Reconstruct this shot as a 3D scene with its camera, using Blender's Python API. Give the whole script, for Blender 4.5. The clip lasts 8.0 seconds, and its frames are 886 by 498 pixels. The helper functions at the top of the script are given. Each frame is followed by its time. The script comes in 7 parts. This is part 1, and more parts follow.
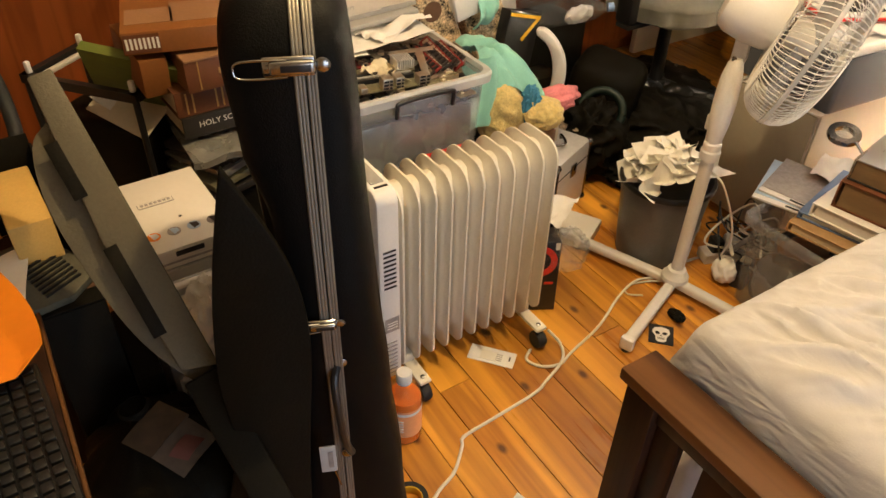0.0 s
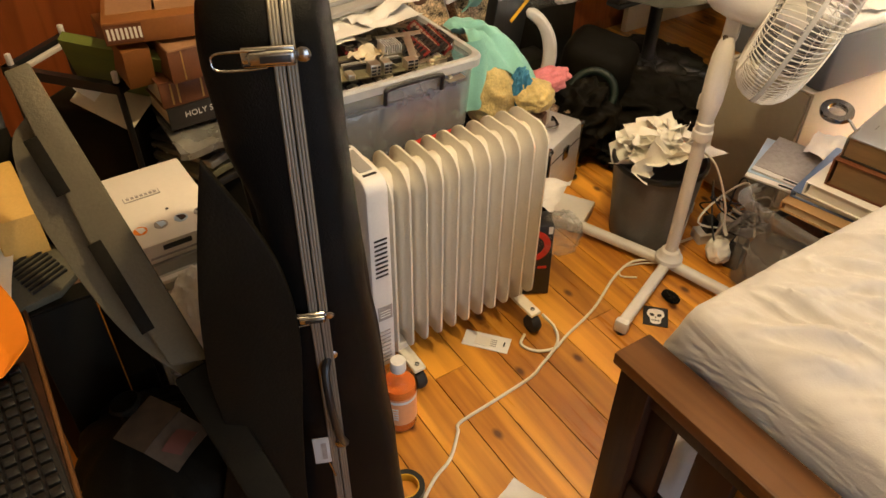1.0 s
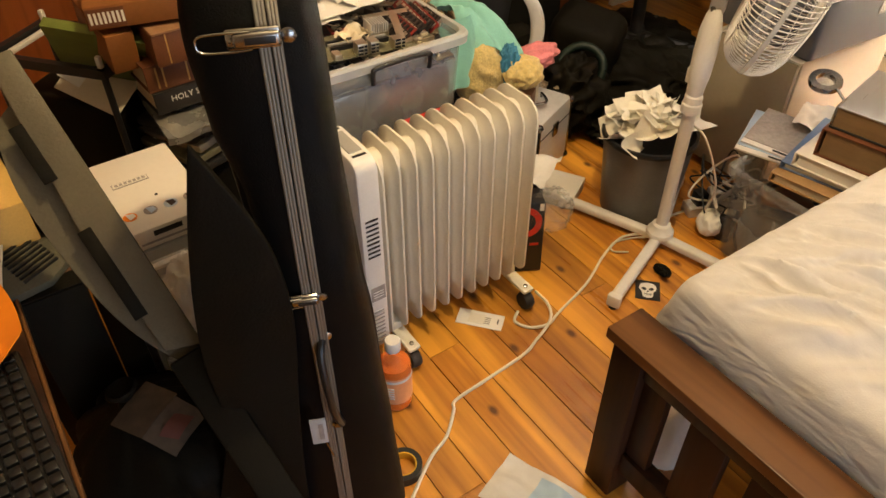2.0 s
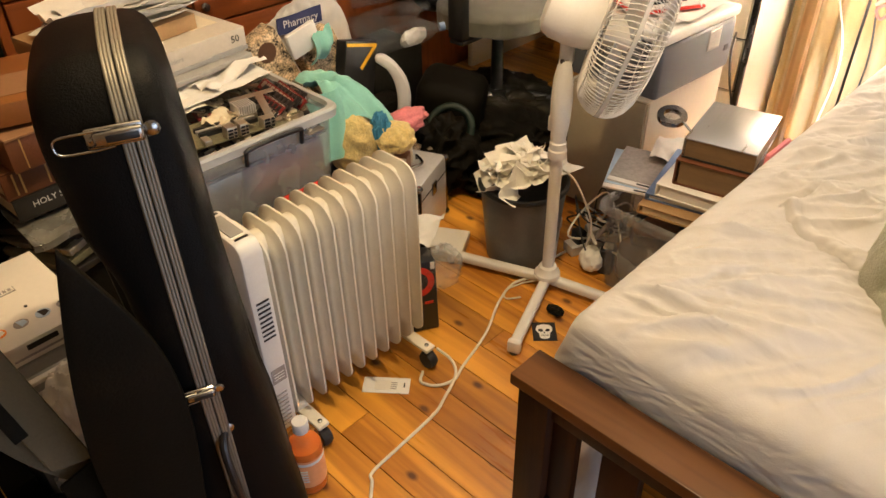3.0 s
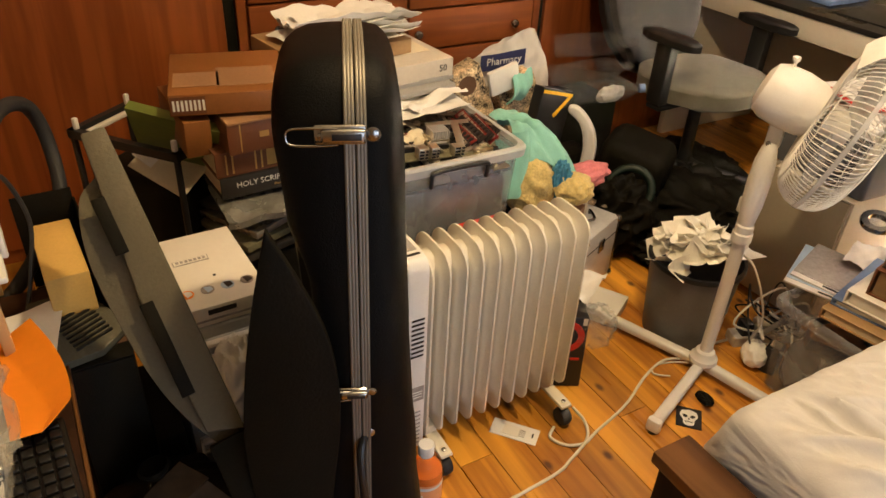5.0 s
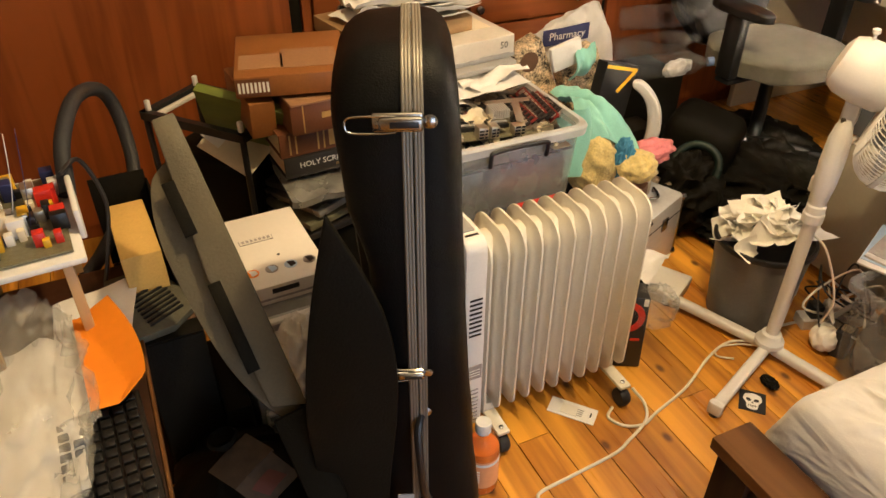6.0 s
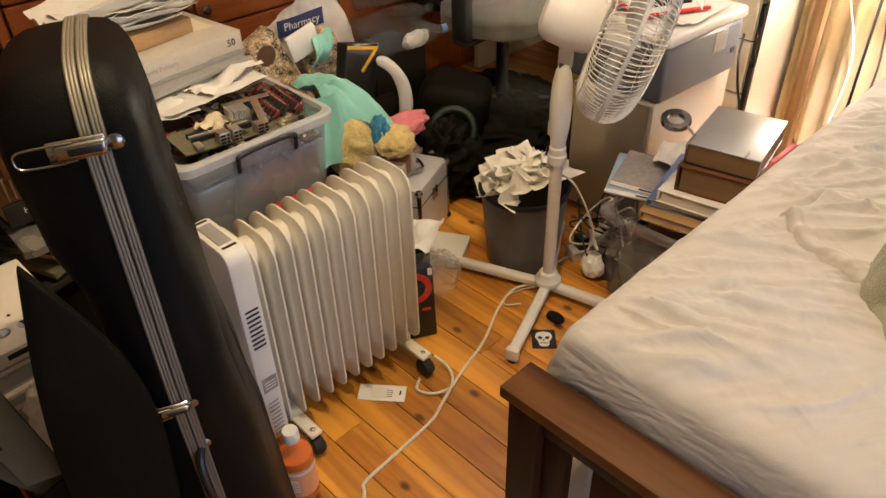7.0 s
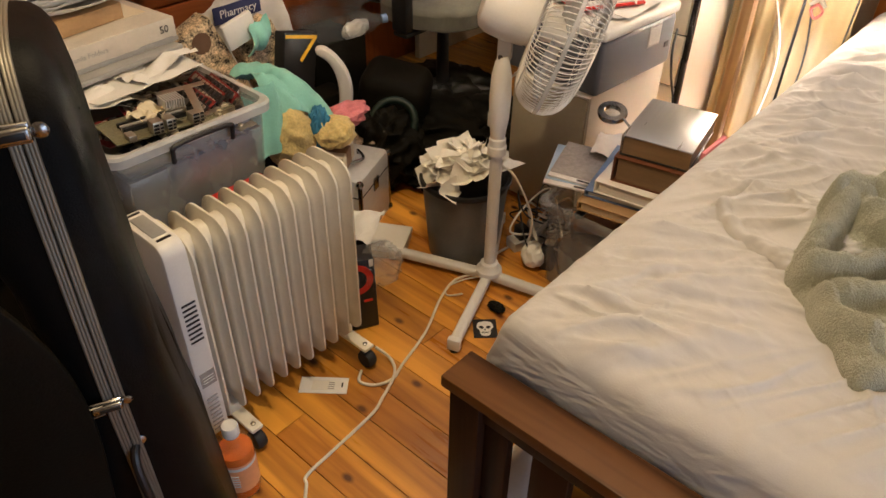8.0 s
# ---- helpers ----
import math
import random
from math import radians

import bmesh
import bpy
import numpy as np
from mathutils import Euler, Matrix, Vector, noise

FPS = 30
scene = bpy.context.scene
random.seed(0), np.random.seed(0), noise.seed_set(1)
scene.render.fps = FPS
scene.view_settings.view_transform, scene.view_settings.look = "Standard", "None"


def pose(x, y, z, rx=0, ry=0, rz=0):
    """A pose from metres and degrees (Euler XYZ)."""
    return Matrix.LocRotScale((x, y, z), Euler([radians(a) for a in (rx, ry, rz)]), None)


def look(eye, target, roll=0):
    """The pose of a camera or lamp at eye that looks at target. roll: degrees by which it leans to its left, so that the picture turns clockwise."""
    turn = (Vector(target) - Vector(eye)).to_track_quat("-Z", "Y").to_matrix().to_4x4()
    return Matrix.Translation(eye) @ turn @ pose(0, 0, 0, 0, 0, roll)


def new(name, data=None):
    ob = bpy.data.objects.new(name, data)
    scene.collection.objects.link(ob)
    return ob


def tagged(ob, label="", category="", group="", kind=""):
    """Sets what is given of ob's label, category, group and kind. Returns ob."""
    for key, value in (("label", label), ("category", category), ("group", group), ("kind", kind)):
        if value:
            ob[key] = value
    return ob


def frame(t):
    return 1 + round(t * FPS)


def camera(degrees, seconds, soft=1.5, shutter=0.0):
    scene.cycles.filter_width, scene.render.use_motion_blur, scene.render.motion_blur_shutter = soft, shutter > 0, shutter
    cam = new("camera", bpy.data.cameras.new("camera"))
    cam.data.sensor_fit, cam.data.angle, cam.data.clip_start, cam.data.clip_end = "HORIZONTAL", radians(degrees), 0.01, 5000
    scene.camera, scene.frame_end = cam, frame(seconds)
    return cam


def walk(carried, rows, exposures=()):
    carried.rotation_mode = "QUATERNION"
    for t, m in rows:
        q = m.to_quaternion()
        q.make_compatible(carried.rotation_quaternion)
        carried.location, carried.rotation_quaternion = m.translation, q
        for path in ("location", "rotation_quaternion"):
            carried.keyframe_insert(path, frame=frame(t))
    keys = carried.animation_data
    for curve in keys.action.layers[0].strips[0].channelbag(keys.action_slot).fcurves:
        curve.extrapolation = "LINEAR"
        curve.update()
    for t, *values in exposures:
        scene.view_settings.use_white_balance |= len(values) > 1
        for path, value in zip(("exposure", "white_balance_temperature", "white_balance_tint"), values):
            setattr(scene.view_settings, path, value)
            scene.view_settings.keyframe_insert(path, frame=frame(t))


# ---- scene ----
cam = camera(62.5, 8.0)

PATH = [
    (0, (0.2313, 0.029, 1.434), (-1.0876, 0.8821, 0.196), 1.6),
    (0.5, (0.2306, 0.0321, 1.432), (-1.0808, 0.8803, 0.182), 1.2),
    (1, (0.2243, 0.046, 1.434), (-1.0642, 0.8923, 0.159), 0.7),
    (2.3, (0.2284, 0.0465, 1.435), (-1.0098, 0.9008, 0.117), -0.7),
    (2.5, (0.2331, 0.0439, 1.439), (-1.0077, 0.9338, 0.149), -1.1),
    (3, (0.2364, 0.0465, 1.442), (-0.908, 1.1795, 0.257), -1.3),
    (3.5, (0.2723, 0.1086, 1.465), (-0.7599, 1.4504, 0.4), -3.2),
    (4, (0.2784, 0.1179, 1.461), (-0.7219, 1.5223, 0.447), -1.8),
    (4.5, (0.243, 0.0669, 1.442), (-0.9639, 1.274, 0.399), 1.8),
    (5, (0.2115, 0.0073, 1.434), (-1.227, 0.871, 0.345), 3.1),
    (5.2, (0.2094, -0.0015, 1.436), (-1.2765, 0.7552, 0.332), 3.2),
    (6.3, (0.2144, 0.0392, 1.455), (-1.2458, 0.7504, 0.289), -0.8),
    (6.5, (0.2125, 0.0646, 1.442), (-1.1794, 0.8974, 0.272), -1.3),
    (7, (0.2464, 0.1027, 1.442), (-0.925, 1.2057, 0.255), -1.9),
    (7.5, (0.2534, 0.1029, 1.443), (-0.7728, 1.3371, 0.251), -0.7),
    (8, (0.2526, 0.104, 1.443), (-0.797, 1.3039, 0.236), 1.0),
]
EXPOSURES = [(0.0, 0.46, 6500, 12), (1.0, 0.44, 6500, 12), (2.5, 0.45, 6450, 12), (3.0, 0.40, 6300, 13), (3.4, 0.0, 6200, 15), (4.2, -0.14, 6100, 15), (4.6, -0.04, 6250, 14), (5.2, 0.52, 6700, 13), (6.3, 0.64, 6150, 12), (6.6, 0.56, 5850, 12), (7.2, 0.08, 6050, 15), (8.0, -0.02, 6000, 15)]
walk(cam, [(t, look(e, g, r)) for t, e, g, r in PATH], EXPOSURES)

# ---------------------------------------------------------------- light
world = bpy.data.worlds.new("world")
scene.world = world
world.use_nodes = True
_wn = world.node_tree
_sky = _wn.nodes.new("ShaderNodeTexSky")
_sky.sky_type, _sky.sun_disc, _sky.sun_elevation, _sky.sun_rotation = "NISHITA", False, radians(35), radians(120)
_wn.links.new(_sky.outputs["Color"], _wn.nodes["Background"].inputs["Color"])
_wn.nodes["Background"].inputs["Strength"].default_value = 0.1


def area_lamp(name, m, w, h, watts, colour):
    d = bpy.data.lights.new(name, "AREA")
    d.shape, d.size, d.size_y, d.energy, d.color = "RECTANGLE", w, h, watts, colour
    ob = new(name, d)
    ob.matrix_world = m
    return ob


def point_lamp(name, p, r, watts, colour):
    d = bpy.data.lights.new(name, "POINT")
    d.shadow_soft_size, d.energy, d.color = r, watts, colour
    ob = new(name, d)
    ob.location = p
    return ob


# daylight through the window in the east wall, an added unseen ceiling lamp, and the bedside lamp
area_lamp("window_light", look((1.97, 0.6, 0.72), (0, 0.7, 0.55)), 1.4, 1.25, 15, (0.64, 0.79, 1.0))
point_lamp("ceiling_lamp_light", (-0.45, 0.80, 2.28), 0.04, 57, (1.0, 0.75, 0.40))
point_lamp("bedside_lamp_light", (-0.46, 2.72, 0.93), 0.05, 300, (1.0, 0.96, 0.96))

# ---------------------------------------------------------------- helpers
def box_bm(bm, c, s, rz=0.0, m=None):
    """A box with centre c and size s."""
    mat = Matrix.Translation(c) @ Matrix.Rotation(rz, 4, "Z") @ Matrix.Diagonal((*s, 1))
    if m is not None:
        mat = m @ mat
    return bmesh.ops.create_cube(bm, size=1, matrix=mat)["verts"]


def bevel_all(bm, w, seg=2, ang=30):
    es = [e for e in bm.edges if len(e.link_faces) == 2 and e.calc_face_angle(0) > radians(ang)]
    if es:
        bmesh.ops.bevel(bm, geom=es, offset=w, segments=seg, profile=0.5, affect="EDGES", clamp_overlap=True)


def box(c, s, bev=0.0, rz=0.0, seg=2):
    bm = bmesh.new()
    box_bm(bm, c, s, rz)
    if bev:
        bevel_all(bm, bev, seg)
    return bm


def span(a, b, bev=0.0, seg=2):
    """A box between two corners."""
    return box([(p + q) / 2 for p, q in zip(a, b)], [abs(q - p) for p, q in zip(a, b)], bev, 0, seg)


def cyl(p, q, r1, r2=None, n=24, caps=True):
    """A tapered rod from p to q."""
    bm = bmesh.new()
    cyl_bm(bm, p, q, r1, r2, n, caps)
    return bm


def cyl_bm(bm, p, q, r1, r2=None, n=24, caps=True):
    p, q = Vector(p), Vector(q)
    d = q - p
    m = Matrix.Translation((p + q) / 2) @ d.to_track_quat("Z", "Y").to_matrix().to_4x4()
    bmesh.ops.create_cone(bm, cap_ends=caps, segments=n, radius1=r1, radius2=r1 if r2 is None else r2, depth=d.length, matrix=m)


def lathe(rings, n=32, m=None, close=True):
    """A turned body from (radius, height) rings, open or closed at its ends."""
    bm = bmesh.new()
    rows = []
    for r, z in rings:
        rows.append([bm.verts.new((r * math.cos(2 * math.pi * i / n), r * math.sin(2 * math.pi * i / n), z)) for i in range(n)])
    for a, b in zip(rows, rows[1:]):
        for i in range(n):
            bm.faces.new((a[i], a[(i + 1) % n], b[(i + 1) % n], b[i]))
    if close:
        bm.faces.new(rows[0][::-1])
        bm.faces.new(rows[-1])
    if m is not None:
        bm.transform(m)
    return bm


def prism(outline, h, m=None, bev=0.0):
    """A plate of thickness h along z over an outline in x and y."""
    bm = bmesh.new()
    f = bm.faces.new([bm.verts.new((x, y, 0)) for x, y in outline])
    r = bmesh.ops.extrude_face_region(bm, geom=[f])
    bmesh.ops.translate(bm, verts=[v for v in r["geom"] if isinstance(v, bmesh.types.BMVert)], vec=(0, 0, h))
    bmesh.ops.recalc_face_normals(bm, faces=bm.faces)
    if bev:
        bevel_all(bm, bev, 2, 40)
    if m is not None:
        bm.transform(m)
    return bm


def spline(pts, n=8):
    """Points along a smooth line through pts."""
    ps = [Vector(p) for p in pts]
    ps = [2 * ps[0] - ps[1]] + ps + [2 * ps[-1] - ps[-2]]
    out = []
    for a, b, c, d in zip(ps, ps[1:], ps[2:], ps[3:]):
        for k in range(n):
            t = k / n
            out.append(0.5 * (2 * b + (c - a) * t + (2 * a - 5 * b + 4 * c - d) * t * t + (3 * b - a - 3 * c + d) * t ** 3))
    return out + [ps[-2]]


def tube(pts, r, n=8, smooth=8):
    """A round cable along pts; r a number or one for each end."""
    ps = spline(pts, smooth) if smooth else [Vector(p) for p in pts]
    r0, r1 = (r, r) if isinstance(r, (int, float)) else r
    bm = bmesh.new()
    rows, up = [], None
    for i, p in enumerate(ps):
        d = (ps[min(i + 1, len(ps) - 1)] - ps[max(i - 1, 0)]).normalized()
        up = Vector((0, 0, 1)) if up is None and abs(d.z) < 0.9 else (up or Vector((1, 0, 0)))
        s = d.cross(up)
        s = s.normalized() if s.length > 1e-6 else d.orthogonal().normalized()
        up = s.cross(d).normalized()
        k = i / (len(ps) - 1)
        rr = r0 + (r1 - r0) * k
        rows.append([bm.verts.new(p + rr * (math.cos(2 * math.pi * j / n) * s + math.sin(2 * math.pi * j / n) * up)) for j in range(n)])
    for a, b in zip(rows, rows[1:]):
        for j in range(n):
            bm.faces.new((a[j], a[(j + 1) % n], b[(j + 1) % n], b[j]))
    bm.faces.new(rows[0][::-1])
    bm.faces.new(rows[-1])
    bmesh.ops.recalc_face_normals(bm, faces=bm.faces)
    return bm


def sheet(f, nu, nv, thick=0.0):
    """A sheet of points f(u, v), u and v from 0 to 1, with a thickness below it."""
    bm = bmesh.new()
    g = [[bm.verts.new(f(i / nu, j / nv)) for j in range(nv + 1)] for i in range(nu + 1)]
    for i in range(nu):
        for j in range(nv):
            bm.faces.new((g[i][j], g[i + 1][j], g[i + 1][j + 1], g[i][j + 1]))
    bmesh.ops.recalc_face_normals(bm, faces=bm.faces)
    if thick:
        bmesh.ops.solidify(bm, geom=bm.faces[:], thickness=thick)
    return bm


def finish(name, bm, material, smooth=35):
    bmesh.ops.remove_doubles(bm, verts=bm.verts, dist=1e-6) if len(bm.verts) < 3000 else None
    me = bpy.data.meshes.new(name)
    bm.to_mesh(me)
    bm.free()
    for mt in material if isinstance(material, (list, tuple)) else (material,):
        me.materials.append(mt)
    if smooth:
        me.shade_smooth()
        me.set_sharp_from_angle(angle=radians(smooth))
    return me


def part(name, bm, material, parent, label="", smooth=35):
    ob = new(name, finish(name, bm, material, smooth))
    ob.parent = parent
    return tagged(ob, label)


def thing(name, label, category, group="", at=None, kind=""):
    """An empty at the base of a thing, under which its parts hang."""
    ob = new(name)
    ob.empty_display_size = 0.05
    if at is not None:
        ob.matrix_world = at if isinstance(at, Matrix) else Matrix.Translation(at)
    return tagged(ob, label, category, group, kind)


def solid(name, bm, material, label, category, group="", kind="", smooth=35):
    """A thing of one piece."""
    return tagged(new(name, finish(name, bm, material, smooth)), label, category, group, kind)


def structure(name, bm, material, label="", category="", smooth=0):
    return solid(name, bm, material, label, category, "", "structure", smooth)


# ---------------------------------------------------------------- materials
def material(name, colour, rough=0.5, metal=0.0, vary=0.12, grain=60.0, bump=0.1, big=3.0, dirt=0.0, dirt_colour=(0.1, 0.07, 0.05), spec=0.5, coat=0.0, stretch=(1, 1, 1), alpha=1.0, trans=0.0, ior=1.45, emit=0.0, sheen=0.0, rand=0.0):
    """A surface with colour that varies at two scales, fine relief and a little dirt."""
    mt = bpy.data.materials.new(name)
    mt.use_nodes = True
    nt = mt.node_tree
    n, l = nt.nodes, nt.links
    b = n["Principled BSDF"]
    tc = n.new("ShaderNodeTexCoord")
    mp = n.new("ShaderNodeMapping")
    mp.inputs["Scale"].default_value = stretch
    l.new(tc.outputs["Object"], mp.inputs["Vector"])
    fine = n.new("ShaderNodeTexNoise")
    fine.inputs["Scale"].default_value, fine.inputs["Detail"].default_value = grain, 5
    wide = n.new("ShaderNodeTexNoise")
    wide.inputs["Scale"].default_value, wide.inputs["Detail"].default_value = big, 4
    for q in (fine, wide):
        l.new(mp.outputs["Vector"], q.inputs["Vector"])
    mix = n.new("ShaderNodeMath")
    mix.operation = "ADD"
    l.new(fine.outputs["Fac"], mix.inputs[0])
    l.new(wide.outputs["Fac"], mix.inputs[1])
    mr = n.new("ShaderNodeMapRange")
    mr.inputs["From Min"].default_value, mr.inputs["From Max"].default_value = 0.6, 1.4
    mr.inputs["To Min"].default_value, mr.inputs["To Max"].default_value = 1 - vary, 1 + vary
    l.new(mix.outputs[0], mr.inputs["Value"])
    hs = n.new("ShaderNodeHueSaturation")
    hs.inputs["Color"].default_value = (*colour, 1)
    l.new(mr.outputs["Result"], hs.inputs["Value"])
    out = hs.outputs["Color"]
    if rand:
        oi = n.new("ShaderNodeObjectInfo")
        r2 = n.new("ShaderNodeMapRange")
        r2.inputs["To Min"].default_value, r2.inputs["To Max"].default_value = 1 - rand, 1 + rand
        l.new(oi.outputs["Random"], r2.inputs["Value"])
        h2 = n.new("ShaderNodeHueSaturation")
        l.new(out, h2.inputs["Color"])
        l.new(r2.outputs["Result"], h2.inputs["Value"])
        out = h2.outputs["Color"]
    if dirt:
        st = n.new("ShaderNodeTexNoise")
        st.inputs["Scale"].default_value, st.inputs["Detail"].default_value, st.inputs["Roughness"].default_value = big * 2.7, 6, 0.7
        l.new(tc.outputs["Object"], st.inputs["Vector"])
        rp = n.new("ShaderNodeMapRange")
        rp.inputs["From Min"].default_value, rp.inputs["From Max"].default_value = 0.5, 0.75
        rp.inputs["To Max"].default_value = dirt
        l.new(st.outputs["Fac"], rp.inputs["Value"])
        mx = n.new("ShaderNodeMixRGB")
        mx.inputs["Color2"].default_value = (*dirt_colour, 1)
        l.new(rp.outputs["Result"], mx.inputs["Fac"])
        l.new(out, mx.inputs["Color1"])
        out = mx.outputs["Color"]
    l.new(out, b.inputs["Base Color"])
    rr = n.new("ShaderNodeMapRange")
    rr.inputs["From Min"].default_value, rr.inputs["From Max"].default_value = 0.3, 0.7
    rr.inputs["To Min"].default_value, rr.inputs["To Max"].default_value = max(rough - 0.08, 0.0), min(rough + 0.08, 1)
    l.new(wide.outputs["Fac"], rr.inputs["Value"])
    l.new(rr.outputs["Result"], b.inputs["Roughness"])
    b.inputs["Metallic"].default_value = metal
    b.inputs["Specular IOR Level"].default_value = spec
    b.inputs["Coat Weight"].default_value = coat
    b.inputs["Sheen Weight"].default_value = sheen
    b.inputs["Transmission Weight"].default_value = trans
    b.inputs["IOR"].default_value = ior
    b.inputs["Alpha"].default_value = alpha
    if emit:
        b.inputs["Emission Color"].default_value = (*colour, 1)
        b.inputs["Emission Strength"].default_value = emit
    if bump:
        bp = n.new("ShaderNodeBump")
        bp.inputs["Strength"].default_value, bp.inputs["Distance"].default_value = bump, 0.004
        l.new(fine.outputs["Fac"], bp.inputs["Height"])
        l.new(bp.outputs["Normal"], b.inputs["Normal"])
    return mt


def wood(name, dark, light, axis="Y", scale=6.0, rough=0.35, coat=0.0, knots=False, rand=0.0, bump=0.08, rings=7.0):
    """Wood with grain along one axis of the object, and knots if wanted."""
    mt = bpy.data.materials.new(name)
    mt.use_nodes = True
    nt = mt.node_tree
    n, l = nt.nodes, nt.links
    b = n["Principled BSDF"]
    tc = n.new("ShaderNodeTexCoord")
    oi = n.new("ShaderNodeObjectInfo")
    mul = n.new("ShaderNodeVectorMath")
    mul.operation = "MULTIPLY_ADD"
    l.new(tc.outputs["Object"], mul.inputs[0])
    s = {"X": (0.06, 1, 1), "Y": (1, 0.06, 1), "Z": (1, 1, 0.06)}[axis]
    mul.inputs[1].default_value = [v * scale for v in s]
    off = n.new("ShaderNodeVectorMath")
    off.operation = "SCALE"
    off.inputs[0].default_value = (7.3, 3.1, 5.7)
    l.new(oi.outputs["Random"], off.inputs["Scale"])
    sc = n.new("ShaderNodeVectorMath")
    sc.operation = "SCALE"
    sc.inputs["Scale"].default_value = 4.0
    l.new(off.outputs[0], sc.inputs[0])
    l.new(sc.outputs[0], mul.inputs[2])
    big = n.new("ShaderNodeTexNoise")
    big.inputs["Scale"].default_value, big.inputs["Detail"].default_value, big.inputs["Distortion"].default_value = 1.6, 3, 0.5
    fine = n.new("ShaderNodeTexNoise")
    fine.inputs["Scale"].default_value, fine.inputs["Detail"].default_value = 10, 5
    for q in (big, fine):
        l.new(mul.outputs[0], q.inputs["Vector"])
    wv = n.new("ShaderNodeMath")
    wv.operation = "MULTIPLY"
    l.new(big.outputs["Fac"], wv.inputs[0])
    wv.inputs[1].default_value = rings
    fr = n.new("ShaderNodeMath")
    fr.operation = "PINGPONG"
    l.new(wv.outputs[0], fr.inputs[0])
    fr.inputs[1].default_value = 1.0
    ad = n.new("ShaderNodeMath")
    ad.operation = "MULTIPLY_ADD"
    l.new(fine.outputs["Fac"], ad.inputs[0])
    ad.inputs[1].default_value = 0.6
    l.new(fr.outputs[0], ad.inputs[2])
    cr = n.new("ShaderNodeValToRGB")
    cr.color_ramp.elements[0].position, cr.color_ramp.elements[0].color = 0.15, (*dark, 1)
    cr.color_ramp.elements[1].position, cr.color_ramp.elements[1].color = 1.2, (*light, 1)
    l.new(ad.outputs[0], cr.inputs["Fac"])
    out = cr.outputs["Color"]
    if rand:
        r2 = n.new("ShaderNodeMapRange")
        r2.inputs["To Min"].default_value, r2.inputs["To Max"].default_value = 1 - rand, 1 + rand
        l.new(oi.outputs["Random"], r2.inputs["Value"])
        h2 = n.new("ShaderNodeHueSaturation")
        l.new(out, h2.inputs["Color"])
        l.new(r2.outputs["Result"], h2.inputs["Value"])
        out = h2.outputs["Color"]
    if knots:
        kv = n.new("ShaderNodeVectorMath")
        kv.operation = "MULTIPLY_ADD"
        l.new(tc.outputs["Object"], kv.inputs[0])
        kv.inputs[1].default_value = {"X": (5.5, 9, 0.0), "Y": (9, 5.5, 0.0)}[axis]
        l.new(sc.outputs[0], kv.inputs[2])
        vo = n.new("ShaderNodeTexVoronoi")
        vo.voronoi_dimensions = "2D"
        vo.inputs["Scale"].default_value = 0.8
        l.new(kv.outputs[0], vo.inputs["Vector"])
        kr = n.new("ShaderNodeMapRange")
        kr.inputs["From Min"].default_value, kr.inputs["From Max"].default_value = 0.035, 0.095
        kr.inputs["To Min"].default_value, kr.inputs["To Max"].default_value = 0.9, 0.0
        l.new(vo.outputs["Distance"], kr.inputs["Value"])
        mx = n.new("ShaderNodeMixRGB")
        mx.inputs["Color2"].default_value = (0.07, 0.018, 0.006, 1)
        few, keep = n.new("ShaderNodeMath"), n.new("ShaderNodeMath")
        few.operation, keep.operation = "GREATER_THAN", "MULTIPLY"
        l.new(vo.outputs["Color"], few.inputs[0])
        few.inputs[1].default_value = 0.52
        l.new(few.outputs[0], keep.inputs[0])
        l.new(kr.outputs["Result"], keep.inputs[1])
        l.new(keep.outputs[0], mx.inputs["Fac"])
        l.new(out, mx.inputs["Color1"])
        out = mx.outputs["Color"]
    l.new(out, b.inputs["Base Color"])
    rr = n.new("ShaderNodeMapRange")
    rr.inputs["To Min"].default_value, rr.inputs["To Max"].default_value = max(0.05, rough - 0.1), rough + 0.12
    l.new(fine.outputs["Fac"], rr.inputs["Value"])
    l.new(rr.outputs["Result"], b.inputs["Roughness"])
    b.inputs["Coat Weight"].default_value = coat
    b.inputs["Coat Roughness"].default_value = 0.15
    bp = n.new("ShaderNodeBump")
    bp.inputs["Strength"].default_value, bp.inputs["Distance"].default_value = bump, 0.002
    l.new(fine.outputs["Fac"], bp.inputs["Height"])
    l.new(bp.outputs["Normal"], b.inputs["Normal"])
    return mt

PINE = wood("pine_boards", (0.30, 0.100, 0.010), (0.74, 0.345, 0.040), "X", 6.0, 0.30, 0.30, knots=True, rand=0.24, rings=3.6)
CHERRY = wood("cherry_veneer", (0.165, 0.039, 0.008), (0.245, 0.064, 0.014), "Z", 7.0, 0.50, 0.03)
CHERRY_H = wood("cherry_drawer_front", (0.145, 0.036, 0.008), (0.225, 0.060, 0.013), "Y", 7.0, 0.55, 0.0)
DARKWOOD = wood("very_dark_wood", (0.014, 0.006, 0.003), (0.036, 0.014, 0.006), "Z", 7.0, 0.50, 0.0)
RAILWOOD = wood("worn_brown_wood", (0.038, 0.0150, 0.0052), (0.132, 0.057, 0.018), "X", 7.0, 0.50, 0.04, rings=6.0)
PALEWOOD = wood("pale_raw_wood", (0.36, 0.20, 0.08), (0.55, 0.34, 0.15), "Z", 8.0, 0.5)
HEADWOOD = wood("orange_pine", (0.28, 0.085, 0.014), (0.45, 0.16, 0.03), "Z", 7.0, 0.35, 0.2)
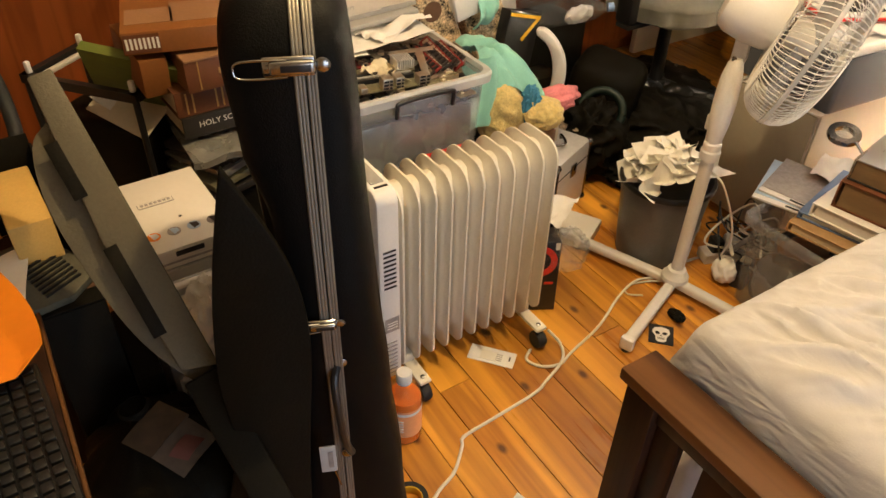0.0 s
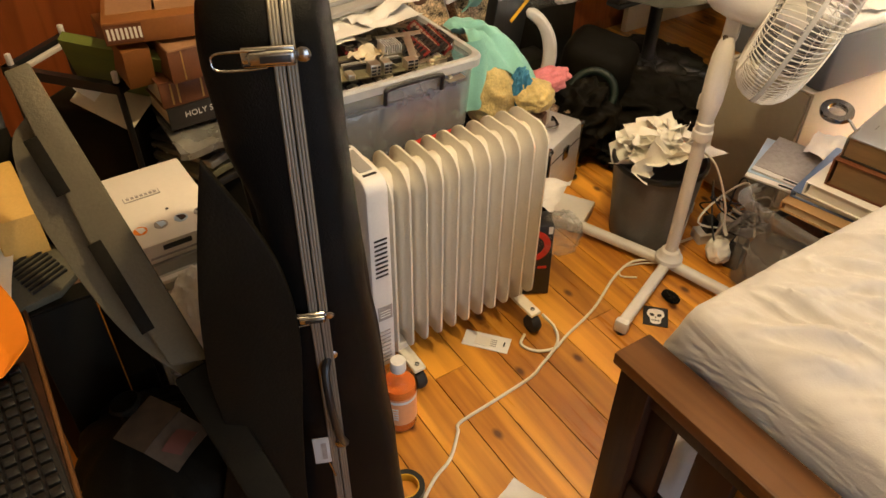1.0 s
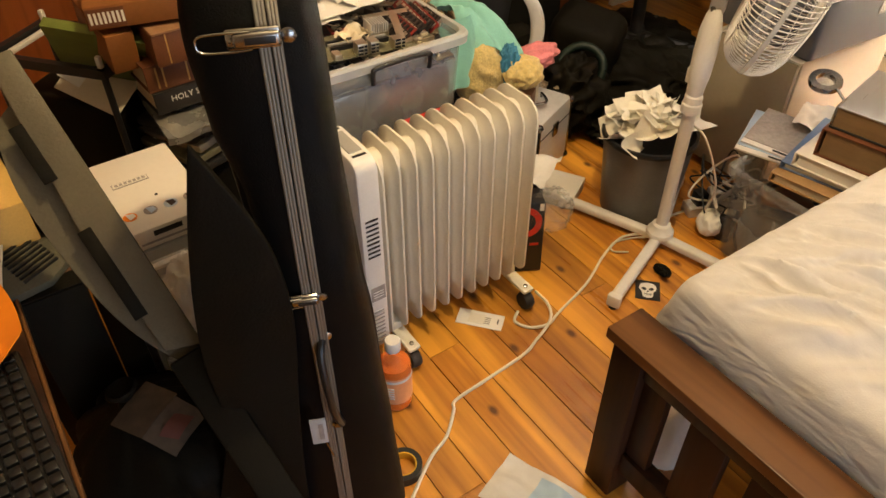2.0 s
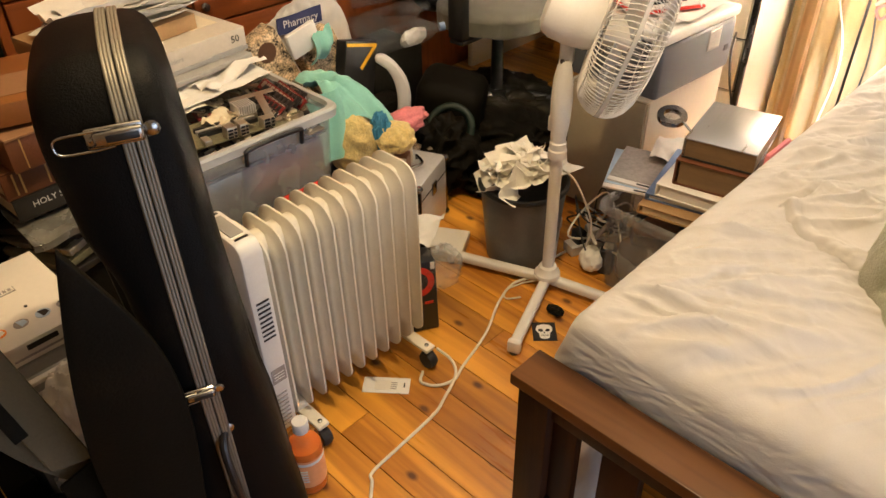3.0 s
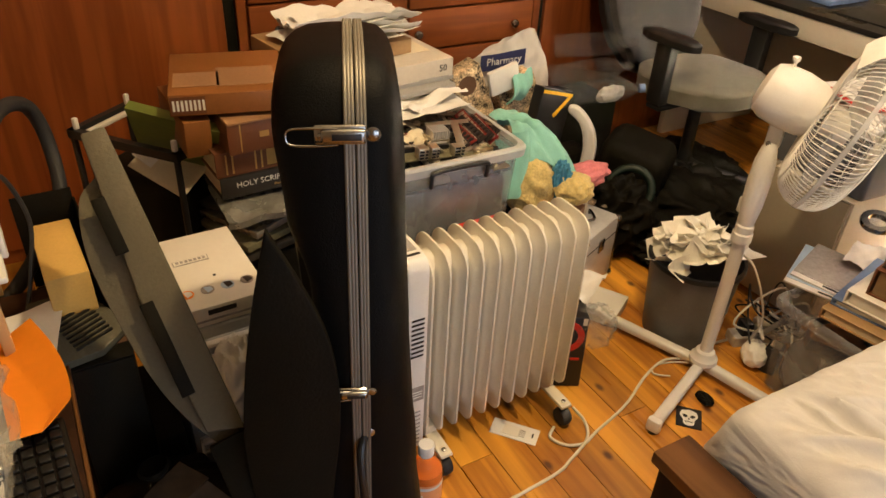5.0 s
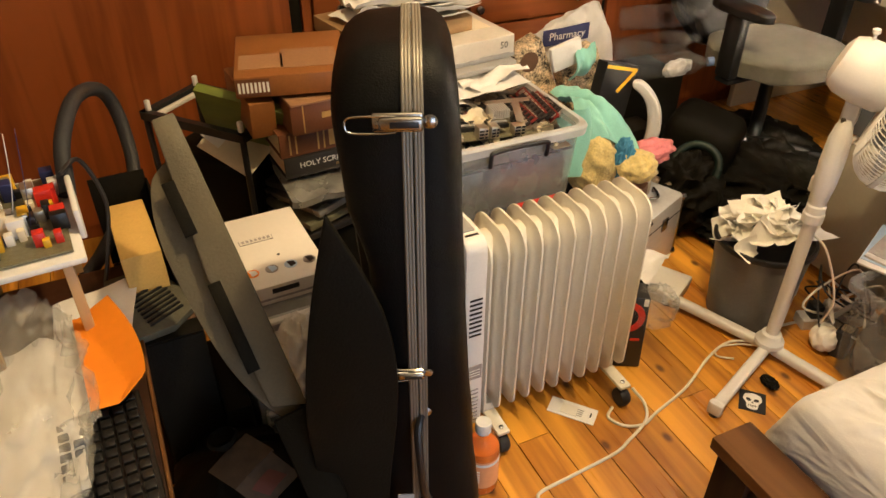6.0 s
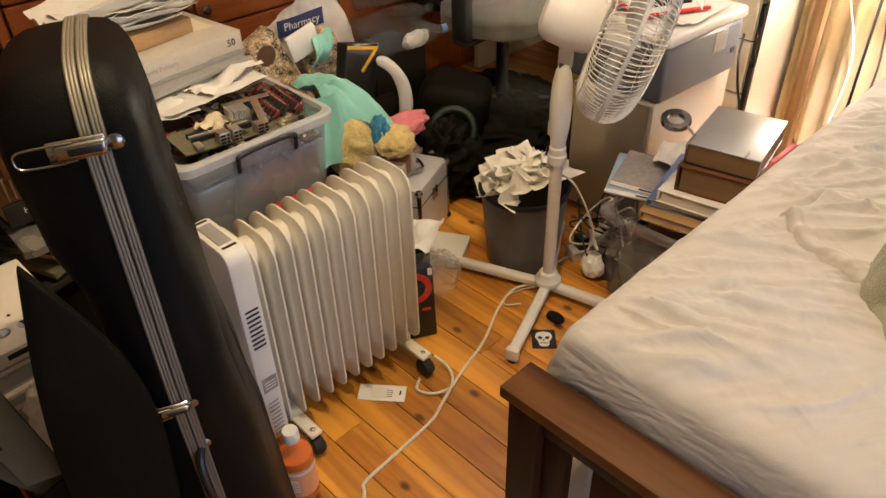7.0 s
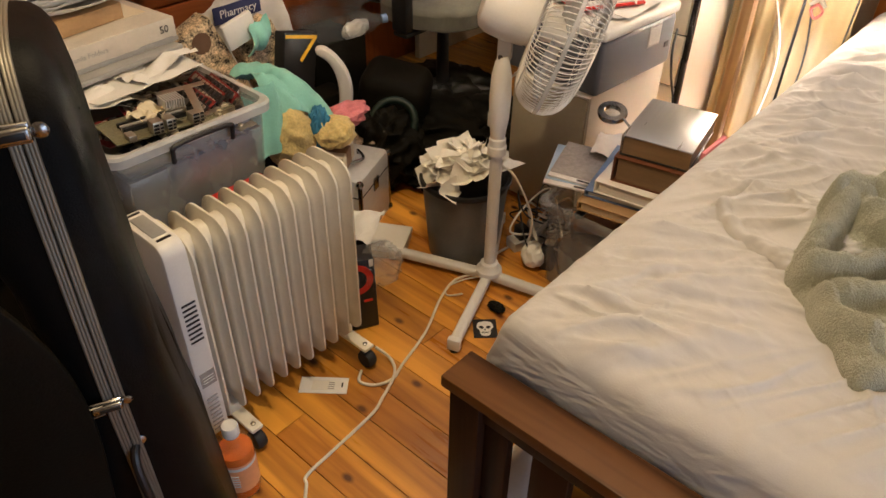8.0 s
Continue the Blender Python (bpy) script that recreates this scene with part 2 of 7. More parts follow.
for q_ in (CHERRY, CHERRY_H, RAILWOOD, DARKWOOD):
    q_.node_tree.nodes["Principled BSDF"].inputs["Specular IOR Level"].default_value = 0.18
WALL = material("wall_paint", (0.46, 0.40, 0.29), 0.75, vary=0.06, grain=120, bump=0.12, big=1.5, dirt=0.15, dirt_colour=(0.35, 0.28, 0.18))
CEIL = material("ceiling_paint", (0.62, 0.58, 0.50), 0.8, vary=0.04, grain=100, bump=0.08)
CURTAIN = material("beige_curtain", (0.27, 0.20, 0.095), 0.85, vary=0.12, grain=300, bump=0.3, big=2, sheen=0.2)
ENAMEL = material("cream_enamel", (0.72, 0.67, 0.55), 0.38, vary=0.04, grain=200, bump=0.05, big=5, dirt=0.22, dirt_colour=(0.42, 0.38, 0.31))
WHITEPL = material("white_plastic", (0.74, 0.72, 0.68), 0.40, vary=0.04, grain=200, bump=0.03, big=6, dirt=0.14, dirt_colour=(0.5, 0.46, 0.4))
GREYPL = material("grey_plastic", (0.30, 0.29, 0.27), 0.45, vary=0.06, grain=180, bump=0.05)
LABELGREY = material("printed_grey_label", (0.32, 0.29, 0.27), 0.5, vary=0.3, grain=90, bump=0.0)
BLACKPL = material("black_plastic", (0.012, 0.012, 0.012), 0.38, vary=0.2, grain=150, bump=0.06)
BLACKCASE = material("black_moulded_case", (0.0042, 0.0042, 0.0039), 0.50, vary=0.18, grain=420, bump=0.22, big=4, dirt=0.12, dirt_colour=(0.013, 0.013, 0.012), spec=0.09)
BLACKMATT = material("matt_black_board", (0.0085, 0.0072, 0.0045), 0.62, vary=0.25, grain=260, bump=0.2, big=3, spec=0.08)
OLIVE = material("olive_grey_foam", (0.092, 0.076, 0.045), 0.72, vary=0.12, grain=220, bump=0.25, big=4)
OLIVE_D = material("dark_olive_foam", (0.085, 0.078, 0.050), 0.75, vary=0.15, grain=220, bump=0.25, big=4)
ALU = material("brushed_aluminium", (0.72, 0.71, 0.68), 0.36, 0.45, vary=0.10, grain=60, bump=0.08, stretch=(1, 1, 30), dirt=0.25, dirt_colour=(0.25, 0.22, 0.18))
STEEL = material("chromed_steel", (0.34, 0.335, 0.325), 0.22, 1.0, vary=0.1, grain=90, bump=0.03, dirt=0.2, dirt_colour=(0.2, 0.17, 0.13))
CHAMPAGNE = material("champagne_valance", (0.235, 0.215, 0.175), 0.55, 0.6, vary=0.12, grain=40, bump=0.05, stretch=(30, 30, 1), dirt=0.2)
RUBBER = material("black_rubber", (0.015, 0.015, 0.016), 0.6, vary=0.15, bump=0.1)
CABLE = material("ivory_cable", (0.70, 0.66, 0.56), 0.42, vary=0.05, bump=0.02)
DARKCABLE = material("dark_cable", (0.02, 0.02, 0.02), 0.45, vary=0.1, bump=0.02)
PAPER = material("white_paper", (0.78, 0.76, 0.72), 0.75, vary=0.04, grain=140, bump=0.06, big=4)
TISSUE = material("tissue_paper", (0.90, 0.87, 0.78), 0.9, vary=0.05, grain=160, bump=0.2, big=8)
CARD = material("brown_cardboard", (0.36, 0.22, 0.10), 0.75, vary=0.10, grain=140, bump=0.12, big=4)
CREAMCARD = material("cream_card", (0.68, 0.60, 0.44), 0.7, vary=0.06, grain=120, bump=0.06, big=5)
WHITECARD = material("white_glossy_carton", (0.74, 0.70, 0.62), 0.42, vary=0.04, grain=90, bump=0.03, big=4)
FOLDERCARD = material("pale_grey_carton", (0.50, 0.455, 0.385), 0.5, vary=0.08, grain=90, bump=0.04, big=4, dirt=0.2, dirt_colour=(0.34, 0.29, 0.23))
FOAMYEL = material("yellow_foam_block", (0.66, 0.41, 0.11), 0.8, vary=0.08, grain=200, bump=0.2, big=6, dirt=0.2, dirt_colour=(0.4, 0.22, 0.06))
COTTON = material("white_cotton_sheet", (0.56, 0.54, 0.515), 0.88, vary=0.05, grain=420, bump=0.12, big=2.5, dirt=0.12, dirt_colour=(0.62, 0.56, 0.46), sheen=0.15)
PILLOW = material("cream_pillowcase", (0.74, 0.67, 0.54), 0.88, vary=0.06, grain=320, bump=0.15, big=4, sheen=0.15)
TOWEL = material("sage_terry_towel", (0.42, 0.42, 0.31), 0.95, vary=0.30, grain=330, bump=1.0, big=9, sheen=0.4)
TEAL = material("aqua_cloth", (0.25, 0.56, 0.47), 0.85, vary=0.12, grain=260, bump=0.3, big=9, sheen=0.2)
YELLOWCL = material("pale_yellow_cloth", (0.66, 0.50, 0.19), 0.9, vary=0.3, grain=130, bump=1.0, big=9, sheen=0.3)
PINKCL = material("pink_cloth", (0.68, 0.22, 0.24), 0.85, vary=0.2, grain=150, bump=0.3, big=14)
BLUECL = material("blue_cloth", (0.05, 0.22, 0.36), 0.85, vary=0.2, grain=150, bump=0.3, big=14)
BAGWHITE = material("white_carrier_bag", (0.66, 0.63, 0.58), 0.45, vary=0.06, grain=50, bump=0.25, big=9)
NAVY = material("navy_print", (0.022, 0.028, 0.10), 0.5, vary=0.1, bump=0.03)
SPECKLE = material("speckled_gift_bag", (0.46, 0.35, 0.22), 0.7, vary=1.7, grain=150, bump=0.1, big=30)
BROWNDOT = material("brown_print", (0.12, 0.06, 0.03), 0.6, vary=0.15, bump=0.02)
BOOKBROWN = material("brown_leatherette", (0.13, 0.045, 0.016), 0.42, vary=0.15, grain=220, bump=0.2, big=5)
BOOKTAN = material("tan_box_card", (0.23, 0.085, 0.020), 0.5, vary=0.1, grain=140, bump=0.08, big=5)
BOOKDUSTY = material("dusty_tan_cover", (0.28, 0.145, 0.07), 0.6, vary=0.1, grain=120, bump=0.08, big=4)
BOOKBLACK = material("black_book_cloth", (0.02, 0.017, 0.014), 0.5, vary=0.2, grain=250, bump=0.15)
GOLD = material("gold_foil", (0.55, 0.36, 0.13), 0.35, 0.7, vary=0.15, bump=0.02)
GREENBK = material("olive_green_book", (0.15, 0.19, 0.04), 0.5, vary=0.2, grain=40, bump=0.05, stretch=(1, 12, 12))
PAGES = material("page_edges", (0.60, 0.50, 0.34), 0.8, vary=0.22, grain=60, bump=0.25, stretch=(1, 1, 22))
AGEDPAGES = material("browned_page_edges", (0.20, 0.125, 0.06), 0.6, vary=0.22, grain=60, bump=0.25, stretch=(1, 1, 22))
SILVERFOIL = material("silver_page_foil", (0.40, 0.41, 0.42), 0.34, 0.9, vary=0.03, grain=50, bump=0.01, stretch=(30, 1, 1))
ANTISTATIC = material("antistatic_film", (0.34, 0.33, 0.30), 0.25, 0.6, vary=0.3, grain=50, bump=0.5, big=12)
ORANGE = material("orange_print", (0.85, 0.25, 0.012), 0.45, vary=0.05, bump=0.03)
ORANGELIQ = material("orange_liquid_soap", (0.88, 0.17, 0.010), 0.22, vary=0.06, bump=0.0, coat=0.4)
LABELPINK = material("pale_orange_paper_label", (0.84, 0.38, 0.17), 0.5, vary=0.08, grain=90, bump=0.02)
RED = material("red_print", (0.58, 0.03, 0.016), 0.4, vary=0.08, bump=0.03)
YELLOW = material("yellow_print", (0.75, 0.42, 0.02), 0.4, vary=0.08, bump=0.03)
BLUE = material("blue_print", (0.15, 0.23, 0.42), 0.35, vary=0.1, bump=0.03)
PALEBLUE = material("pale_blue_print", (0.42, 0.56, 0.70), 0.35, vary=0.15, grain=12, bump=0.03)
PCBGREEN = material("circuit_board_resin", (0.15, 0.14, 0.085), 0.4, vary=0.3, grain=120, bump=0.3)
PCBRED = material("red_circuit_board", (0.20, 0.022, 0.016), 0.4, vary=0.25, grain=120, bump=0.3)
PCBBLACK = material("black_circuit_board", (0.025, 0.022, 0.020), 0.4, vary=0.3, grain=120, bump=0.3)
TIN = material("tinned_connector", (0.50, 0.46, 0.37), 0.35, 0.85, vary=0.15, bump=0.05)
CHAIRGREY = material("worn_charcoal_fabric", (0.045, 0.047, 0.048), 0.9, vary=0.2, grain=320, bump=0.5, big=4, dirt=0.35, dirt_colour=(0.10, 0.09, 0.075), sheen=0.2)
SEATGREY = material("dusty_grey_seat_fabric", (0.13, 0.125, 0.095), 0.92, vary=0.2, grain=320, bump=0.5, big=4, dirt=0.5, dirt_colour=(0.06, 0.06, 0.05), sheen=0.3)
LAMINATE = material("white_laminate", (0.70, 0.66, 0.56), 0.42, vary=0.04, grain=80, bump=0.02, big=2, dirt=0.12, dirt_colour=(0.5, 0.44, 0.33))
# white laminate again, toned taupe for the cabinet front that faces away from the lamp
SHADELAM = material("shaded_white_laminate", (0.36, 0.32, 0.245), 0.5, vary=0.05, grain=80, bump=0.02, big=2)
DARKTOP = material("black_desk_edge", (0.014, 0.012, 0.010), 0.28, vary=0.1, bump=0.02)
PRINTGREY = material("blue_grey_printer_shell", (0.105, 0.112, 0.125), 0.45, vary=0.05, grain=220, bump=0.06)
BINGREY = material("dark_grey_bin_plastic", (0.115, 0.115, 0.108), 0.42, vary=0.1, grain=160, bump=0.1, big=6, dirt=0.3, dirt_colour=(0.2, 0.19, 0.165))
SKULLBLACK = material("sticker_black", (0.013, 0.012, 0.012), 0.4, vary=0.1, bump=0.02)
SHADE = material("lit_lamp_shade", (1.0, 0.88, 0.70), 0.8, vary=0.02, bump=0.05, emit=6.0)
_sn = SHADE.node_tree
_tl, _ms = _sn.nodes.new("ShaderNodeBsdfTranslucent"), _sn.nodes.new("ShaderNodeMixShader")
_tl.inputs["Color"].default_value, _ms.inputs["Fac"].default_value = (1.0, 0.86, 0.66, 1), 0.65
_sn.links.new(_sn.nodes["Principled BSDF"].outputs[0], _ms.inputs[1])
_sn.links.new(_tl.outputs[0], _ms.inputs[2])
_sn.links.new(_ms.outputs[0], _sn.nodes["Material Output"].inputs["Surface"])


def clear(name, colour, rough, alpha_mix):
    """Thin cloudy plastic: part clear, part milky."""
    mt = bpy.data.materials.new(name)
    mt.use_nodes = True
    n, l = mt.node_tree.nodes, mt.node_tree.links
    b = n["Principled BSDF"]
    b.inputs["Base Color"].default_value = (*colour, 1)
    b.inputs["Roughness"].default_value = rough
    tr = n.new("ShaderNodeBsdfTransparent")
    tr.inputs["Color"].default_value = (0.94, 0.95, 0.96, 1)
    mx = n.new("ShaderNodeMixShader")
    tc = n.new("ShaderNodeTexCoord")
    no = n.new("ShaderNodeTexNoise")
    no.inputs["Scale"].default_value, no.inputs["Detail"].default_value = 9, 5
    l.new(tc.outputs["Object"], no.inputs["Vector"])
    mr = n.new("ShaderNodeMapRange")
    mr.inputs["From Min"].default_value, mr.inputs["From Max"].default_value = 0.3, 0.7
    mr.inputs["To Min"].default_value, mr.inputs["To Max"].default_value = max(alpha_mix - 0.12, 0), min(alpha_mix + 0.12, 1)
    l.new(no.outputs["Fac"], mr.inputs["Value"])
    l.new(mr.outputs["Result"], mx.inputs["Fac"])
    l.new(tr.outputs[0], mx.inputs[1])
    l.new(b.outputs[0], mx.inputs[2])
    l.new(mx.outputs[0], n["Material Output"].inputs["Surface"])
    return mt


CLEARTUB = clear("cloudy_clear_tub", (0.55, 0.57, 0.60), 0.25, 0.30)
CLEARTHIN = clear("thin_clear_tub", (0.42, 0.42, 0.41), 0.2, 0.17)
CLEARRIM = clear("milky_tub_rim", (0.66, 0.66, 0.65), 0.3, 0.62)
CLEARBAG = clear("clear_poly_bag", (0.66, 0.64, 0.60), 0.12, 0.13)
CLEARPET = clear("clear_bottle_plastic", (0.30, 0.31, 0.31), 0.04, 0.12)
CRINKLE = clear("crinkled_clear_bag", (0.74, 0.70, 0.60), 0.16, 0.22)
FANCLEAR = clear("clear_fan_guard", (0.78, 0.78, 0.76), 0.2, 0.45)
BOTTLEPET = clear("pale_orange_bottle", (0.80, 0.34, 0.10), 0.12, 0.25)


def wrinkled(mt, scale, depth):
    """Adds fine crisp wrinkles to the relief of a cloth."""
    n, l = mt.node_tree.nodes, mt.node_tree.links
    b = n["Principled BSDF"]
    old = b.inputs["Normal"].links[0].from_socket
    tc, mp, no = n.new("ShaderNodeTexCoord"), n.new("ShaderNodeMapping"), n.new("ShaderNodeTexNoise")
    mp.inputs["Rotation"].default_value, mp.inputs["Scale"].default_value = (0, 0, radians(-30)), (0.45, 1.0, 1.0)
    no.inputs["Scale"].default_value, no.inputs["Detail"].default_value, no.inputs["Distortion"].default_value = scale, 2.5, 1.4
    l.new(tc.outputs["Object"], mp.inputs["Vector"])
    l.new(mp.outputs["Vector"], no.inputs["Vector"])
    sb_, ab, mr = n.new("ShaderNodeMath"), n.new("ShaderNodeMath"), n.new("ShaderNodeMapRange")
    sb_.operation, ab.operation = "SUBTRACT", "ABSOLUTE"
    sb_.inputs[1].default_value = 0.5
    l.new(no.outputs["Fac"], sb_.inputs[0])
    l.new(sb_.outputs[0], ab.inputs[0])
    mr.inputs["From Max"].default_value, mr.inputs["To Min"].default_value, mr.inputs["To Max"].default_value = 0.16, 1.0, 0.0
    mr.interpolation_type = "SMOOTHSTEP"
    l.new(ab.outputs[0], mr.inputs["Value"])
    bp = n.new("ShaderNodeBump")
    bp.inputs["Strength"].default_value, bp.inputs["Distance"].default_value = 0.32, depth
    l.new(mr.outputs["Result"], bp.inputs["Height"])
    l.new(old, bp.inputs["Normal"])
    l.new(bp.outputs["Normal"], b.inputs["Normal"])


wrinkled(COTTON, 6.0, 0.011)
wrinkled(PILLOW, 12.0, 0.012)
for q_ in TOWEL.node_tree.nodes:
    if q_.type == "BUMP":
        q_.inputs["Distance"].default_value = 0.007


# ---------------------------------------------------------------- the room
X0, X1, Y0, Y1, ZC = -2.95, 2.0, -1.6, 3.32, 2.5
structure("floor", span((X0, Y0, -0.12), (X1, Y1, -0.021)), DARKWOOD, "pine board floor of warm honey colour", "floor")
structure("ceiling", span((X0 - 0.1, Y0 - 0.1, ZC), (X1 + 0.1, Y1 + 0.1, ZC + 0.1)), CEIL, "plain white painted ceiling", "ceiling")
structure("wall_north", span((X0, Y1, -0.12), (X1, Y1 + 0.1, ZC)), WALL, "cream painted wall behind the bed head", "wall")
structure("wall_south", span((X0, Y0 - 0.1, -0.12), (X1, Y0, ZC)), WALL, "cream painted wall", "wall")
structure("wall_west", span((X0 - 0.1, Y0 - 0.1, -0.12), (X0, Y1 + 0.1, ZC)), WALL, "cream painted wall behind the wardrobe", "wall")


def wall_with_window():
    """The east wall, with an opening for the window."""
    bm = bmesh.new()
    for a, b in (((X1, Y0 - 0.1, -0.12), (X1 + 0.1, -0.2, ZC)), ((X1, 1.4, -0.12), (X1 + 0.1, Y1 + 0.1, ZC)),
                 ((X1, -0.2, -0.12), (X1 + 0.1, 1.4, 0.03)), ((X1, -0.2, 2.1), (X1 + 0.1, 1.4, ZC))):
        box_bm(bm, [(p + q) / 2 for p, q in zip(a, b)], [q - p for p, q in zip(a, b)])
    return structure("wall_east", bm, WALL, "cream painted wall with a window", "wall")


wall_with_window()
win = thing("window_1", "tall white timber window with two panes", "window", kind="structure", at=(X1 + 0.05, 0.6, 0.03))
for yy in (-0.78, 0.0, 0.78):
    part("window_frame", box((0, yy, 1.035), (0.06, 0.05, 2.07), 0.004), WHITEPL, win)
for zz in (0.025, 2.045):
    part("window_frame", box((0.001, 0, zz), (0.055, 1.51, 0.05), 0.004), WHITEPL, win)
for yy in (-0.39, 0.39):
    pane = part("pane", box((0.004, yy, 1.035), (0.005, 0.73, 1.97)), CLEARPET, win)
    pane.visible_shadow = False

# long built-in wardrobe of cherry veneer along the west wall
WX = -2.2
ward = thing("wardrobe", "cherry veneered built-in wardrobe with drawers and round knobs", "wardrobe", at=(WX, 0.6, 0))


def wpart(name, a, b, mt, label="", bev=0.003):
    o = (WX, 0.6, 0)
    return part(name, span([p - q for p, q in zip(a, o)], [p - q for p, q in zip(b, o)], bev), mt, ward, label)


wpart("body", (-2.93, -1.55, 0.0), (WX - 0.02, 3.2, 2.2), CHERRY)
wpart("door", (WX - 0.018, -1.5, 0.06), (WX, 0.585, 2.18), CHERRY, "plain cherry wardrobe door")
wpart("door", (WX - 0.018, 1.875, 0.06), (WX, 3.18, 2.18), CHERRY, "plain cherry wardrobe door")
wpart("panel", (WX - 0.016, 0.62, 1.22), (WX, 1.84, 2.18), CHERRY)
wpart("stile", (WX - 0.014, 1.815, 0.06), (WX + 0.004, 1.847, 1.215), CHERRY)
wpart("stile", (WX - 0.014, 0.625, 0.06), (WX + 0.004, 0.655, 1.215), CHERRY)
wpart("plinth", (WX - 0.012, 0.62, 0.0), (WX + 0.002, 1.84, 0.055), CHERRY)
for col, (ya, yb, z0) in enumerate(((0.664, 1.243, 0.015), (1.253, 1.808, 0.095))):
    for k in range(8):
        za, zb = max(z0 + 0.152 * k, 0.06), min(z0 + 0.152 * (k + 1), 1.214)
        dr = wpart("drawer_front", (WX - 0.012, ya, za + 0.005), (WX + 0.010, yb, zb - 0.003), CHERRY_H, "", 0.005)
        if 1 < k < 7:
            for yk in ((ya + 0.09, yb - 0.45) if col == 0 else (ya + 0.030, yb - 0.095)):
                knob = lathe([(0.007, 0.0), (0.007, 0.012), (0.015, 0.018), (0.017, 0.024), (0.013, 0.030), (0.004, 0.032)], 16,
                             Matrix.Translation((0.0095, yk - 0.6, za + 0.070)) @ Matrix.Rotation(radians(90), 4, "Y"))
                kb = part("knob", knob, STEEL, dr, "round chrome knob")
# black strips stand in for the shade inside the two gaps beside the drawers
for ya, yb in ((0.587, 0.623), (1.849, 1.873)):
    wpart("gap_strip", (WX - 0.019, ya, 0.06), (WX - 0.012, yb, 2.18), BLACKMATT)

# curtain and pale timber upright behind the lamp
def curtain_f(x0, x1, y, z0, z1, amp=0.022, waves=7):
    def f(u, v):
        return Vector((x0 + (x1 - x0) * u, y + amp * math.sin(u * waves * 6.283) * (0.6 + 0.4 * math.sin(5 * u + 2 * v)) + 0.008 * math.sin(v * 5 + u * 20), z0 + (z1 - z0) * v))
    return f


solid("curtain", sheet(curtain_f(-0.755, -0.33, 2.89, 0.03, 2.3, 0.020, 6), 90, 14, 0.003), CURTAIN, "beige curtain hanging in folds behind the lamp", "curtain")
solid("curtain", sheet(curtain_f(-0.10, 1.3, 3.285, 0.03, 2.3, 0.022, 12), 120, 14, 0.003), CURTAIN, "beige curtain hanging in folds behind the bed", "curtain")
solid("curtain_rod", cyl((-0.775, 2.89, 2.30), (-0.30, 2.89, 2.30), 0.012), PALEWOOD, "pale wooden rod that carries the curtain", "rod")
solid("rod_hanger", cyl((-0.54, 2.89, 2.31), (-0.54, 2.89, 2.5), 0.006), STEEL, "steel drop rod from the ceiling", "hanger")
structure("trim", span((-0.12, 3.25, 2.30), (1.35, 3.315, 2.34), 0.004), PALEWOOD, "pale curtain rail on the wall", "rail")
solid("timber_upright", span((-0.553, 2.41, 0.0), (-0.519, 2.45, 2.0), 0.003), PALEWOOD, "pale raw timber upright beside the desk", "timber")
for k, (dx, yy) in enumerate(((-0.06, 2.855), (0.03, 2.85), (0.13, 2.855))):
    solid("hanging_cable", tube([(-0.52 + dx, yy, 1.6), (-0.49 + dx, yy - 0.02, 1.1), (-0.50 + dx + 0.05 * (k - 1), yy - 0.05, 0.75), (-0.47 + dx, yy, 0.4), (-0.50 + dx, yy, 0.004)], 0.0035),
          CABLE if k == 0 else DARKCABLE, "thin cable hanging down in front of the curtain", "cable", "cables behind the lamp")

# unseen ceiling lamp, added above the middle of the room to carry the overhead fill
cl = thing("ceiling_light", "frosted round ceiling light added out of view for the overhead fill", "ceiling light", at=(-0.45, 0.80, 2.5))
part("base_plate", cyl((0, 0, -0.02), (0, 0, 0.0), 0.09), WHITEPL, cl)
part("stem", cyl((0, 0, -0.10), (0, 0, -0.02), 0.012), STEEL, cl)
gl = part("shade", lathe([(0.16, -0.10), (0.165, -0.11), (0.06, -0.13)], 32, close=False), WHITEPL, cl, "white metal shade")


# ---------------------------------------------------------------- bed, bedding, bedside
BX0, BX1, BY0, BY1 = -0.335, 0.72, 0.80, 3.185
bed = thing("bed", "dark slatted wooden bed frame with a worn flat top rail", "bed", at=(BX0, BY0, 0))


def bpart(name, a, b, mt, label="", bev=0.004):
    o = (BX0, BY0, 0)
    return part(name, span([p - q for p, q in zip(a, o)], [p - q for p, q in zip(b, o)], bev), mt, bed, label)


# top rail in a lighter brown than the posts and slats below it
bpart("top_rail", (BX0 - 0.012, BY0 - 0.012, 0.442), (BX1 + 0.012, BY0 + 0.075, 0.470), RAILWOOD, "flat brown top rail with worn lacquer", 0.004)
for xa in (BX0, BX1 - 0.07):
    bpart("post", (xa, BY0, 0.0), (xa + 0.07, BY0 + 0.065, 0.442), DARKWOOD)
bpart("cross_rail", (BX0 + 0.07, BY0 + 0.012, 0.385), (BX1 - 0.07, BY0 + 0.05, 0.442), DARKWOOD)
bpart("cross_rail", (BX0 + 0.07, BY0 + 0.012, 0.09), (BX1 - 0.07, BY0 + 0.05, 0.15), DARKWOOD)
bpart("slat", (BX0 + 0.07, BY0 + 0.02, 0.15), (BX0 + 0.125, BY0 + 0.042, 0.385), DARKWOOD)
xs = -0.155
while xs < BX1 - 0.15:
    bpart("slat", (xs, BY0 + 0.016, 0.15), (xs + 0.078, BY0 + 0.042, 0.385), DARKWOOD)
    xs += 0.128
